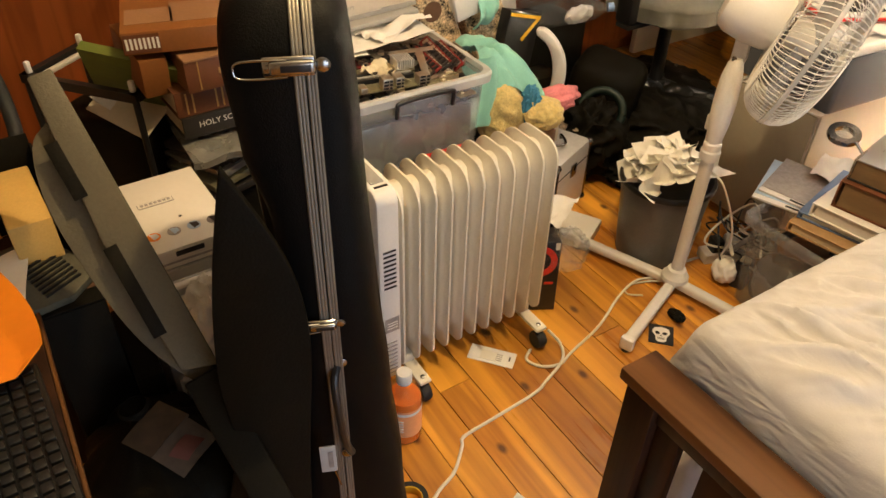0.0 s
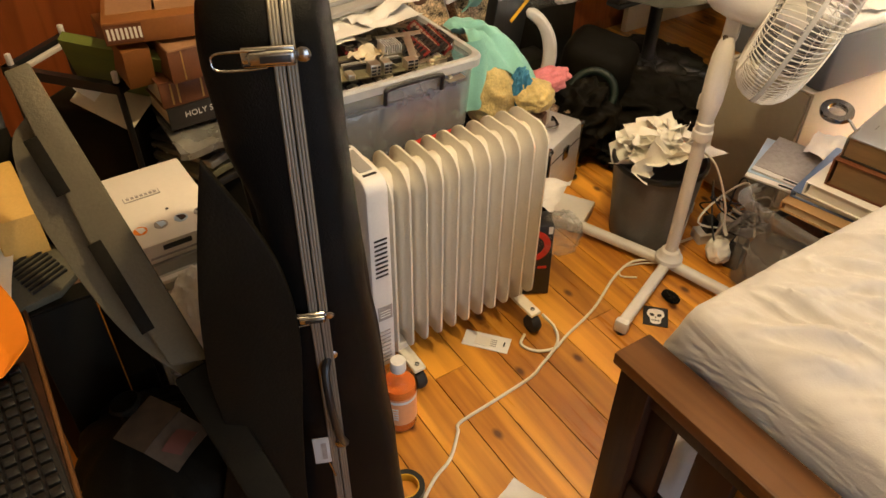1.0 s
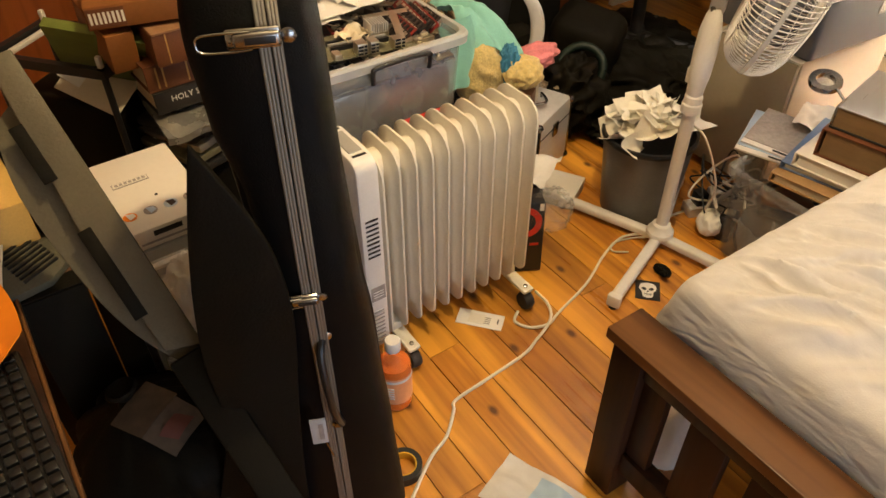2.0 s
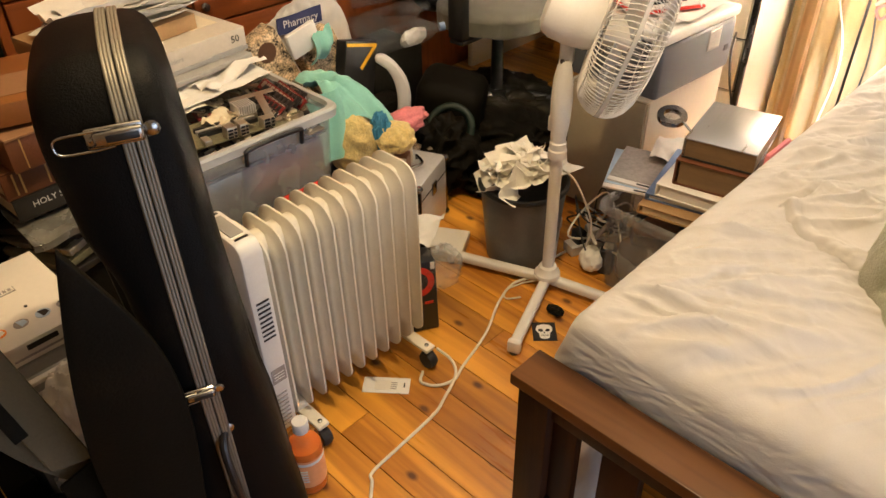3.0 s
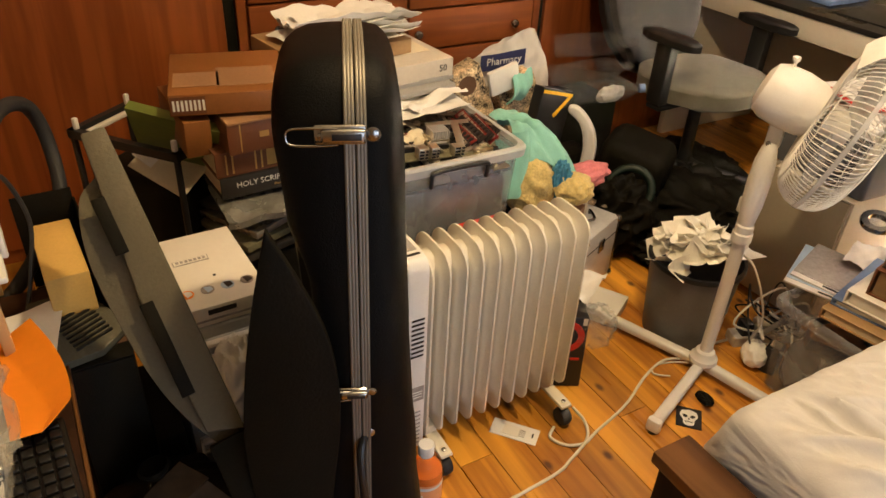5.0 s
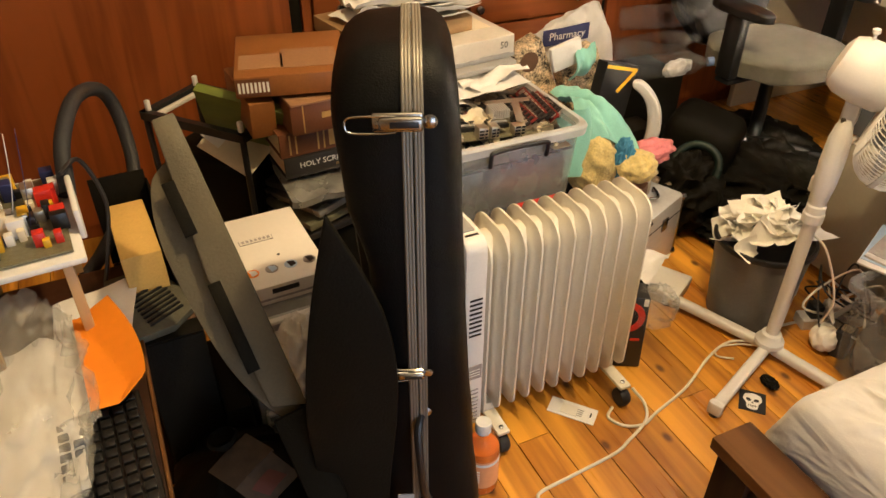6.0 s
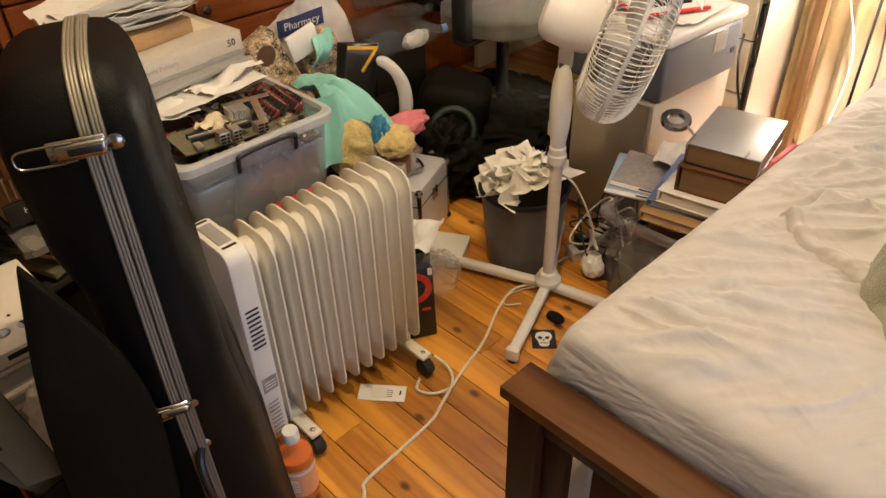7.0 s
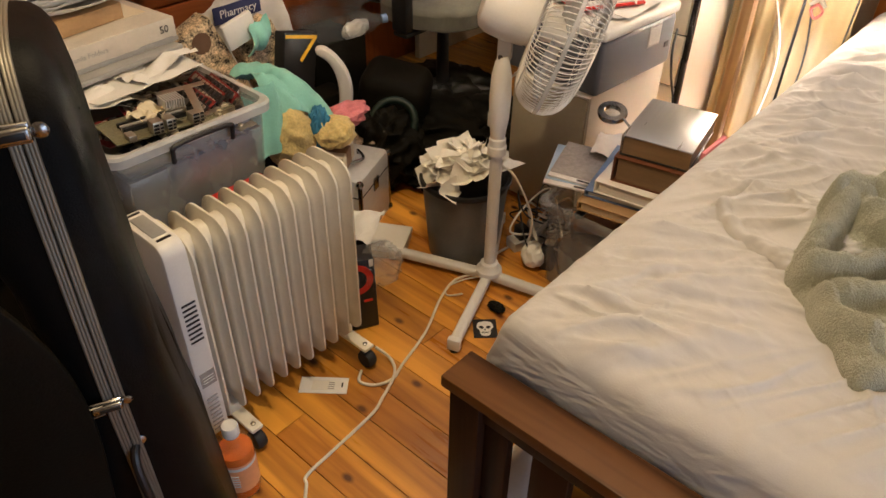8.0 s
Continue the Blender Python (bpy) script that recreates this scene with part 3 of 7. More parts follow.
for xa in (BX0 + 0.005, BX1 - 0.035):
    bpart("side_rail", (xa, BY0 + 0.065, 0.29), (xa + 0.03, BY1, 0.38), DARKWOOD)
for k in range(13):
    yy = BY0 + 0.12 + k * 0.17
    bpart("base_slat", (BX0 + 0.035, yy, 0.345), (BX1 - 0.035, yy + 0.07, 0.362), PALEWOOD)
for xa in (BX0, BX1 - 0.10):
    bpart("head_post", (xa, BY1, 0.0), (xa + 0.10, BY1 + 0.045, 1.02), HEADWOOD, "orange pine head post")
bpart("head_rail", (BX0 + 0.10, BY1 + 0.006, 0.92), (BX1 - 0.10, BY1 + 0.04, 1.0), HEADWOOD)
bpart("head_rail", (BX0 + 0.10, BY1 + 0.006, 0.40), (BX1 - 0.10, BY1 + 0.04, 0.50), HEADWOOD)
for k in range(4):
    xa = -0.165 + 0.20 * k
    bpart("head_slat", (xa, BY1 + 0.012, 0.5), (xa + 0.12, BY1 + 0.034, 0.92), HEADWOOD)

# mattress under a creased fitted sheet
def smooth01(t):
    t = max(0.0, min(1.0, t))
    return t * t * (3 - 2 * t)


MX0, MX1, MY0, MY1, MZ0, MZ1 = -0.312, 0.69, 0.898, 3.165, 0.366, 0.562


fr_ = random.Random(23)
FOLDS = []
for k in range(110):
    big = k < 26
    FOLDS.append((fr_.uniform(MX0, MX1), fr_.uniform(MY0, MY1), radians(fr_.gauss(32, 26) if k % 5 else fr_.uniform(-70, 90)),
                  fr_.uniform(0.22, 0.50) if big else fr_.uniform(0.08, 0.24), fr_.uniform(0.012, 0.026) if big else fr_.uniform(0.005, 0.012),
                  fr_.uniform(0.013, 0.024) if big else fr_.uniform(0.005, 0.011), fr_.uniform(-1.1, 1.1)))
# folds that fan out from where the sheet is tucked at the foot corner
for k in range(9):
    FOLDS.append((-0.14 + 0.05 * k * 0.5, 1.02 + 0.055 * k, radians(8 + 6 * k), 0.30, 0.011 + 0.002 * (k % 3), 0.011 + 0.003 * (k % 2), 0.5 - 0.1 * k))
# long slack folds across the middle and the head end
for k in range(16):
    FOLDS.append((fr_.uniform(-0.2, 0.5), 1.75 + 0.07 * k, radians(fr_.gauss(30, 16)), fr_.uniform(0.25, 0.45), fr_.uniform(0.014, 0.024), fr_.uniform(0.014, 0.022), fr_.uniform(-0.8, 0.8)))
F_ = np.array(FOLDS)
F_[:, 5] *= 1.35
FC, FS = np.cos(F_[:, 2]), np.sin(F_[:, 2])


def wrinkle(x, y):
    """Sharp small pleats that run mostly across the bed, in patches."""
    h = 0.0
    for q, (ang, ln, wd, amp) in enumerate(((40, 1.0, 13.0, 0.0165), (54, 0.9, 19.0, 0.0125), (26, 1.0, 16.0, 0.0125), (-30, 1.3, 21.0, 0.0050))):
        c, s = math.cos(radians(ang)), math.sin(radians(ang))
        u, v = x * c + y * s, -x * s + y * c
        v += 0.035 * noise.noise(Vector((u * 1.6, v * 1.6, 20 + q)))
        n = noise.noise(Vector((u * ln, v * wd, 3.7 * q)))
        patch = smooth01(0.40 + 1.6 * noise.noise(Vector((x * 2.1, y * 2.1, 11 + 5 * q))))
        h += amp * patch * max(0.0, 1 - 3.4 * abs(n)) ** 1.3
    return h


def crease(x, y):
    """Relief of the sheet: long soft folds with one steep side, slack hollows and fine wrinkles."""
    wx = x + 0.030 * noise.noise(Vector((x * 5, y * 5, 8))) - F_[:, 0]
    wy = y + 0.030 * noise.noise(Vector((x * 5 + 4, y * 5, 2))) - F_[:, 1]
    along, across = wx * FC + wy * FS, -wx * FS + wy * FC
    across = across - F_[:, 6] * along * along
    win = np.clip(1 - (along / F_[:, 3]) ** 2, 0, 1) ** 2
    wid = np.where(across > 0, F_[:, 4] * 1.7, F_[:, 4] * 0.75)
    each = F_[:, 5] * win * np.exp(-np.abs(across / wid) ** 1.35)
    h = 0.8 * float(each.max()) + 0.2 * float(each.sum())
    h += wrinkle(x, y)
    h += 0.007 * noise.noise(Vector((x * 3.0, y * 3.0, 9.0))) + 0.0010 * noise.noise(Vector((x * 26, y * 34, 5.0)))
    edge = smooth01((x - MX0) / 0.10) * smooth01((MX1 - x) / 0.10) * smooth01((y - MY0) / 0.09) * smooth01((MY1 - y) / 0.1)
    return h * (0.12 + 0.88 * edge)


def mattress_bm():
    nu, nv, r = 230, 500, 0.045
    bm = bmesh.new()
    g = []
    for i in range(nu + 1):
        col = []
        for j in range(nv + 1):
            x, y = MX0 + (MX1 - MX0) * i / nu, MY0 + (MY1 - MY0) * j / nv
            dx, dy = min(x - MX0, MX1 - x), min(y - MY0, MY1 - y)
            drop = 0.0
            for d in (dx, dy):
                if d < r:
                    drop += (r - math.sqrt(max(0, r * r - (r - d) ** 2))) * 0.9
            col.append(bm.verts.new((x, y, MZ1 - min(drop, 0.07) + crease(x, y))))
        g.append(col)
    for i in range(nu):
        for j in range(nv):
            bm.faces.new((g[i][j], g[i + 1][j], g[i + 1][j + 1], g[i][j + 1]))
    rim = [g[i][0] for i in range(nu + 1)] + [g[nu][j] for j in range(1, nv + 1)] + [g[i][nv] for i in range(nu - 1, -1, -1)] + [g[0][j] for j in range(nv - 1, 0, -1)]
    cx, cy = (MX0 + MX1) / 2, (MY0 + MY1) / 2
    prev = rim
    for k, (f, bulge) in enumerate(((0.25, 0.008), (0.5, 0.011), (0.75, 0.006), (1.0, -0.012))):
        ring = []
        for v in rim:
            ux, uy = (1 if v.co.x > MX1 - 1e-4 else -1 if v.co.x < MX0 + 1e-4 else 0), (1 if v.co.y > MY1 - 1e-4 else -1 if v.co.y < MY0 + 1e-4 else 0)
            w = 0.003 * noise.noise(Vector((v.co.x * 5, v.co.y * 5, k * 0.7)))
            ring.append(bm.verts.new((v.co.x + ux * (bulge + w), v.co.y + uy * (bulge + w), v.co.z + (MZ0 - v.co.z) * f)))
        n = len(rim)
        for a in range(n):
            bm.faces.new((prev[a], ring[a], ring[(a + 1) % n], prev[(a + 1) % n]))
        prev = ring
    bm.faces.new(prev)
    bmesh.ops.recalc_face_normals(bm, faces=bm.faces)
    return bm


mt_ = thing("mattress", "mattress under a creased white fitted sheet", "mattress", at=(0, 0, 0))
part("fitted_sheet", mattress_bm(), COTTON, mt_, "", 80)
part("core", span((MX0 + 0.03, MY0 + 0.03, MZ0 + 0.002), (MX1 - 0.03, MY1 - 0.03, MZ1 - 0.09), 0.01), PILLOW, mt_)


def draped(name, centre, outline, folds, low, mt, label, category, seed, jitter=0.0, n=170, sharp=0.035, tight=0.74, rough=1.0):
    """A cloth that lies within an outline, thrown into rounded rolls along the lines given as (points, half width, height)."""
    jr = random.Random(seed)
    m = 300
    c = Vector(centre)
    ol = [Vector((p[0], p[1])) for p in spline([(x, y, 0) for x, y in outline + outline[:1]], 5)]

    def reach(a):
        d, best = Vector((math.cos(a), math.sin(a))), 0.0
        for p, q in zip(ol, ol[1:]):
            e = q - p
            det = d.x * -e.y + d.y * e.x
            if abs(det) > 1e-9:
                r = p - c
                t, k = (r.x * -e.y + r.y * e.x) / det, (d.x * r.y - d.y * r.x) / det
                if t > 0 and 0 <= k <= 1:
                    best = max(best, t)
        return best

    ang = [2 * math.pi * k / m for k in range(m)]
    raw = [reach(a) for a in ang]
    rad = [sum(raw[(k + q) % m] for q in range(-3, 4)) / 7 for k in range(m)]
    segs = []
    for pts, wd, hh in folds:
        line = spline([(x, y, 0) for x, y in pts], 4)
        segs += [(p.x, p.y, q.x, q.y, wd * tight, hh) for p, q in zip(line, line[1:])]
    sg_a = np.array(segs)
    ex, ey = sg_a[:, 2] - sg_a[:, 0], sg_a[:, 3] - sg_a[:, 1]
    l2 = ex * ex + ey * ey + 1e-12
    bm = bmesh.new()
    rings = []
    for k in range(1, n + 1):
        t = k / n
        ring = []
        for a, r in zip(ang, rad):
            x, y = c.x + r * t * math.cos(a), c.y + r * t * math.sin(a)
            wx = x + 0.018 * noise.noise(Vector((x * 9, y * 9, seed)))
            wy = y + 0.018 * noise.noise(Vector((x * 9, y * 9, seed + 5)))
            u = np.clip(((wx - sg_a[:, 0]) * ex + (wy - sg_a[:, 1]) * ey) / l2, 0, 1)
            d = np.hypot(wx - sg_a[:, 0] - u * ex, wy - sg_a[:, 1] - u * ey) / sg_a[:, 4]
            top = float((sg_a[:, 5] * np.sqrt(np.clip(1 - d * d, 0, 1))).max())
            z = max(low, top) + rough * 0.008 * noise.noise(Vector((x * 13, y * 13, seed + 2))) + rough * 0.004 * noise.noise(Vector((x * 34, y * 34, seed + 3)))
            if rough >= 1.0:
                z += 0.024 * max(0.0, 1 - 3.2 * abs(noise.noise(Vector((x * 4.2 + 2, y * 4.2, seed + 9))))) - 0.006
            gap = min(1.0, (1 - t) * r / sharp)
            z = max(z, 0.010) * math.sqrt(max(0.0, 1 - (1 - gap) ** 2)) + jr.uniform(-jitter, jitter) * min(1.0, gap * 4)
            ring.append(bm.verts.new((x, y, MZ1 + crease(x, y) + z - 0.001)))
        rings.append(ring)
    o = bm.verts.new((c.x, c.y, sum(v.co.z for v in rings[0]) / m))
    for k in range(m):
        bm.faces.new((o, rings[0][k], rings[0][(k + 1) % m]))
    for a, b in zip(rings, rings[1:]):
        for k in range(m):
            bm.faces.new((a[k], b[k], b[(k + 1) % m], a[(k + 1) % m]))
    bmesh.ops.smooth_vert(bm, verts=bm.verts, factor=0.5, use_axis_z=True) if jitter == 0 else None
    bmesh.ops.recalc_face_normals(bm, faces=bm.faces)
    return solid(name, bm, mt, label, category, smooth=80)


draped("bed_sheet", (0.0, 1.56), [(-0.19, 1.48), (-0.18, 1.51), (-0.12, 1.62), (-0.07, 1.66), (-0.03, 1.73), (0.0, 1.83), (0.06, 1.88), (0.15, 1.78), (0.18, 1.45), (0.10, 1.32), (0.03, 1.345), (-0.02, 1.36), (-0.08, 1.385), (-0.145, 1.43)],
       [([(-0.175, 1.475), (-0.128, 1.43), (-0.075, 1.40), (-0.02, 1.385), (0.04, 1.37)], 0.030, 0.022),
        ([(-0.18, 1.49), (-0.118, 1.595), (-0.064, 1.645), (-0.025, 1.72), (0.0, 1.81)], 0.020, 0.018),
        ([(-0.16, 1.478), (-0.10, 1.52), (-0.034, 1.57), (0.01, 1.62)], 0.014, 0.017),
        ([(-0.09, 1.44), (-0.034, 1.486), (0.0, 1.545)], 0.018, 0.022)], 0.016, COTTON,
       "loose cream top sheet folded back on the mattress", "bed sheet", 2.0, 0.0, 90, 0.012, 0.9, 0.5)
draped("towel", (0.16, 1.50), [(0.0, 1.57), (0.0, 1.67), (0.03, 1.72), (0.05, 1.79), (0.10, 1.99), (0.14, 1.965), (0.215, 1.905), (0.265, 1.94), (0.37, 1.91), (0.46, 1.54), (0.42, 1.30), (0.35, 1.275), (0.315, 1.325), (0.30, 1.30), (0.27, 1.19), (0.22, 1.14), (0.195, 1.145), (0.18, 1.205), (0.135, 1.22), (0.09, 1.28), (0.03, 1.335), (0.015, 1.42)],
       [([(0.015, 1.575), (0.025, 1.655), (0.067, 1.70), (0.129, 1.66), (0.194, 1.58)], 0.040, 0.085),
        ([(0.06, 1.33), (0.05, 1.456), (0.045, 1.585), (0.065, 1.615), (0.126, 1.565), (0.208, 1.56), (0.318, 1.52), (0.42, 1.50)], 0.042, 0.080),
        ([(0.065, 1.325), (0.114, 1.36), (0.175, 1.445), (0.24, 1.505), (0.265, 1.49)], 0.038, 0.088),
        ([(0.11, 1.29), (0.14, 1.25), (0.182, 1.24), (0.228, 1.245), (0.242, 1.326), (0.252, 1.45)], 0.034, 0.056),
        ([(0.135, 1.32), (0.185, 1.35), (0.215, 1.41)], 0.045, 0.062),
        ([(0.215, 1.165), (0.235, 1.165), (0.264, 1.205), (0.297, 1.31)], 0.034, 0.040),
        ([(0.065, 1.785), (0.105, 1.955), (0.206, 1.895)], 0.030, 0.050),
        ([(0.113, 1.95), (0.207, 1.85), (0.282, 1.718), (0.30, 1.62)], 0.036, 0.066),
        ([(0.12, 1.80), (0.17, 1.72), (0.23, 1.64)], 0.060, 0.052),
        ([(0.274, 1.43), (0.333, 1.405), (0.42, 1.40)], 0.032, 0.078), ([(0.264, 1.37), (0.346, 1.30)], 0.030, 0.062),
        ([(0.30, 1.86), (0.38, 1.80), (0.41, 1.66)], 0.05, 0.06)], 0.022, TOWEL,
       "crumpled sage green terry towel lying on the bed", "towel", 11.0, 0.0016)


def pillow_bm(c, s, rz, rx):
    bm = bmesh.new()
    bmesh.ops.create_grid(bm, x_segments=40, y_segments=40, size=0.5)
    top = bm.faces[:]
    for v in bm.verts:
        x, y = v.co.x * 2, v.co.y * 2
        k = max(0.0, (1 - abs(x) ** 2.6) * (1 - abs(y) ** 2.6)) ** 0.5
        pinch = 1 - 0.10 * (abs(x) * abs(y)) - 0.05 * (1 - k)
        w = 0.11 * max(0, 1 - abs(noise.noise(Vector((x * 2.4 + c[0] * 9, y * 2.4, 6)))) * 3.2) + 0.05 * noise.noise(Vector((x * 5, y * 5, 2)))
        v.co = Vector((x * pinch / 2, y * pinch / 2, 0.5 * k + w * k))
    geo = bmesh.ops.duplicate(bm, geom=bm.verts[:] + bm.edges[:] + bm.faces[:])
    for v in [q for q in geo["geom"] if isinstance(q, bmesh.types.BMVert)]:
        v.co.z *= -1
    bmesh.ops.remove_doubles(bm, verts=bm.verts, dist=0.001)
    bmesh.ops.recalc_face_normals(bm, faces=bm.faces)
    bm.transform(Matrix.Translation(c) @ Matrix.Rotation(rz, 4, "Z") @ Matrix.Rotation(rx, 4, "X") @ Matrix.Diagonal((*s, 1)))
    return bm


solid("pillow", pillow_bm((0.315, 2.84, 0.775), (0.64, 0.50, 0.17), radians(4), radians(58)), PILLOW, "cream pillow propped against the bed head", "pillow", smooth=80)
def scrap_f(u, v):
    a = 6.2832 * u
    r = 0.075 * (1 + 0.25 * noise.noise(Vector((math.cos(a) * 1.5, math.sin(a) * 1.5, v * 2)))) * math.sin(1.5708 * min(1.0, 0.08 + v))
    return Vector((-0.275 + r * math.cos(a) * 0.8, 1.045 + r * math.sin(a) * 1.6, 0.001 + 0.13 * (1 - v) * (1 + 0.2 * noise.noise(Vector((u * 6, v * 4, 3))))))


# white bag added so that the gap between the bed slats looks bright
solid("under_bed_bag", sheet(scrap_f, 36, 16, 0.0), PAPER, "crumpled white bag added under the bed to brighten the gap between the slats", "bag", smooth=40)
solid("plush_toy", pillow_bm((0.02, 3.02, 0.665), (0.24, 0.18, 0.24), radians(20), radians(5)), PILLOW, "small cream plush cushion beside the pillow", "cushion", smooth=80)

# lamp that stands between desk and bed, with a clip-on toy hanging from its neck
lamp = thing("floor_lamp", "floor lamp with a glowing round cream shade", "lamp", at=(-0.46, 2.72, 0))
part("base", lathe([(0.11, 0.0), (0.115, 0.008), (0.05, 0.022), (0.012, 0.03)], 32), WHITEPL, lamp)
part("pole", cyl((0, 0, 0.028), (0, 0, 0.737), 0.005), BLACKPL, lamp)
part("shade", lathe([(0.055, 0.735), (0.085, 0.745), (0.108, 0.775), (0.115, 0.83), (0.115, 1.0), (0.10, 1.04)], 40, close=False), SHADE, lamp, "glowing cream fabric shade")
clip = thing("clip_on_toy", "clear plastic clip-on ring hanging from the lamp", "toy", at=(-0.385, 2.60, 0.70))
part("cord", tube([(-0.03, 0.03, 0.16), (-0.045, 0.02, 0.10), (-0.02, 0.0, 0.05), (0.0, 0.0, 0.02)], 0.004), WHITEPL, clip)
part("ring", tube([(0.0, 0, -0.01), (0.018, 0, -0.03), (0.0, 0, -0.055), (-0.018, 0, -0.03), (0.0, 0, -0.01)], 0.0045), PINKCL, clip, "pink ring")
st = bmesh.new()
for k in range(5):
    a = 6.283 * k / 5 + 0.3
    cyl_bm(st, (0, 0, 0.01), (0.04 * math.cos(a), 0, 0.01 + 0.032 * math.sin(a)), 0.009, 0.005, 10)
part("star", st, CLEARRIM, clip, "milky star")


# ---------------------------------------------------------------- oil heater
HX, HY0, HY1 = -0.925, 0.625, 1.035          # middle of the fins, first and last fin
heater = thing("oil_heater", "cream enamelled oil column heater with eleven fins on castors", "heater", at=(HX, 0.8, 0))


def fin_outline(w, z0, z1, r, n=7):
    """A fin's outline in x and z: rounded above and below."""
    pts = []
    for cx, cz, a0 in ((w / 2 - r, z1 - r, 0), (-w / 2 + r, z1 - r, 90), (-w / 2 + r * 0.7, z0 + r * 0.7, 180), (w / 2 - r * 0.7, z0 + r * 0.7, 270)):
        rr = r if a0 < 180 else r * 0.7
        for k in range(n):
            a = radians(a0 + 90 * k / (n - 1))
            pts.append((cx + rr * math.cos(a), cz + rr * math.sin(a)))
    return pts


def fin_bm():
    """A pressed fin: a thin flange round a hollow swelling in the middle."""
    bm = bmesh.new()
    rings = []
    for w, z0, z1, r, t in ((0.158, 0.085, 0.600, 0.048, 0.0024), (0.154, 0.095, 0.597, 0.047, 0.0034), (0.128, 0.122, 0.582, 0.044, 0.0042), (0.114, 0.136, 0.572, 0.042, 0.0115), (0.096, 0.152, 0.562, 0.038, 0.0150), (0.060, 0.175, 0.550, 0.026, 0.0155)):
        o = fin_outline(w, z0, z1, r)
        rings.append(([bm.verts.new((x, t, z)) for x, z in o], [bm.verts.new((x, -t, z)) for x, z in o]))
    n = len(rings[0][0])
    for side in (0, 1):
        for a, b in zip(rings, rings[1:]):
            for j in range(n):
                bm.faces.new((a[side][j], a[side][(j + 1) % n], b[side][(j + 1) % n], b[side][j]))
        bm.faces.new(rings[-1][side])
    a, b = rings[0]
    for j in range(n):
        bm.faces.new((a[j], b[j], b[(j + 1) % n], a[(j + 1) % n]))
    bmesh.ops.recalc_face_normals(bm, faces=bm.faces)
    return bm


FIN = finish("fin", fin_bm(), ENAMEL, 40)
NF = 11
for k in range(NF):
    f = new("fin", FIN)
    f.parent = heater
    f.location = (0, HY0 - 0.8 + (HY1 - HY0) * k / (NF - 1), 0)
for zz, r in ((0.545, 0.036), (0.155, 0.024)):
    for k in range(NF - 1):
        ya = HY0 - 0.8 + (HY1 - HY0) * k / (NF - 1)
        part("oil_neck", cyl((0, ya + 0.009, zz), (0, ya + 0.032, zz), r, n=24), ENAMEL, heater)
# control housing at the near end
o = [(x, z) for x, z in fin_outline(0.172, 0.075, 0.622, 0.030)]
hous = prism(o, 0.052, pose(0, HY0 - 0.8 - 0.012, 0, 90, 0, 0), 0.007)
hs = part("control_housing", hous, WHITEPL, heater, "smooth white plastic control housing")
hx = 0.0865
for k in range(9):
    part("vent_slot", box((hx, HY0 - 0.8 - 0.038, 0.475 - 0.0125 * k), (0.002, 0.030, 0.0045)), BLACKPL, hs)
for k in range(9):
    part("vent_slot", box((hx, HY0 - 0.8 - 0.038, 0.205 - 0.0125 * k), (0.002, 0.026, 0.0035)), GREYPL, hs)
part("rating_label", box((hx, HY0 - 0.8 - 0.036, 0.262), (0.0015, 0.036, 0.042)), LABELGREY, hs, "grey rating label")
for k in range(3):
    part("printed_bar", box((hx + 0.001, HY0 - 0.8 - 0.036, 0.252 + 0.008 * k), (0.0012, 0.026, 0.002)), WHITEPL, hs)
part("handle_recess", box((0.0, HY0 - 0.8 - 0.038, 0.6215), (0.085, 0.030, 0.006), 0.002), GREYPL, hs, "pale grey grip recess")
for k in (-1, 1):
    part("grip_bar", box((0.056 * k, HY0 - 0.8 - 0.038, 0.6222), (0.006, 0.030, 0.002)), BLACKPL, hs)
# castor brackets near each end
for yy in (HY0 - 0.8 + 0.03, HY1 - 0.8 - 0.02):
    br = bmesh.new()
    for sx in (-1, 1):
        vs = box_bm(br, (sx * 0.075, yy, 0.066), (0.11, 0.034, 0.012))
    box_bm(br, (0, yy, 0.080), (0.10, 0.030, 0.028))
    bevel_all(br, 0.005)
    bk = part("castor_bracket", br, ENAMEL, heater)
    for sx in (-1, 1):
        part("castor", lathe([(0.006, -0.015), (0.023, -0.013), (0.026, -0.006), (0.026, 0.006), (0.023, 0.013), (0.006, 0.015)], 24,
                             Matrix.Translation((sx * 0.118, yy, 0.026)) @ Matrix.Rotation(radians(90), 4, "X")), RUBBER, bk, "black castor wheel")
        part("rivet", lathe([(0.006, 0.0), (0.006, 0.003), (0.003, 0.005)], 12, Matrix.Translation((sx * 0.112, yy, 0.0715))), STEEL, bk)
cz = 0.0045
solid("power_cable", tube([(-0.80, 0.985, cz), (-0.775, 0.955, cz), (-0.735, 0.975, cz), (-0.715, 1.02, cz + 0.004), (-0.735, 1.075, cz), (-0.775, 1.21, cz), (-0.84, 1.345, cz), (-0.865, 1.44, cz), (-0.83, 1.50, 0.02), (-0.86, 1.58, cz), (-0.84, 1.75, cz)], 0.0042),
      CABLE, "ivory cable running across the floor to the socket board", "cable", "cables on the floor")
solid("power_cable", tube([(-0.805, 1.045, 0.045), (-0.765, 1.06, 0.018), (-0.72, 1.03, 0.013), (-0.69, 0.955, cz), (-0.672, 0.90, cz), (-0.66, 0.76, cz), (-0.652, 0.675, cz), (-0.63, 0.655, cz), (-0.58, 0.60, cz), (-0.548, 0.53, cz), (-0.45, 0.40, cz), (-0.3, 0.25, cz)], 0.0042),
      CABLE, "ivory cable of the heater lying on the boards", "cable", "cables on the floor")
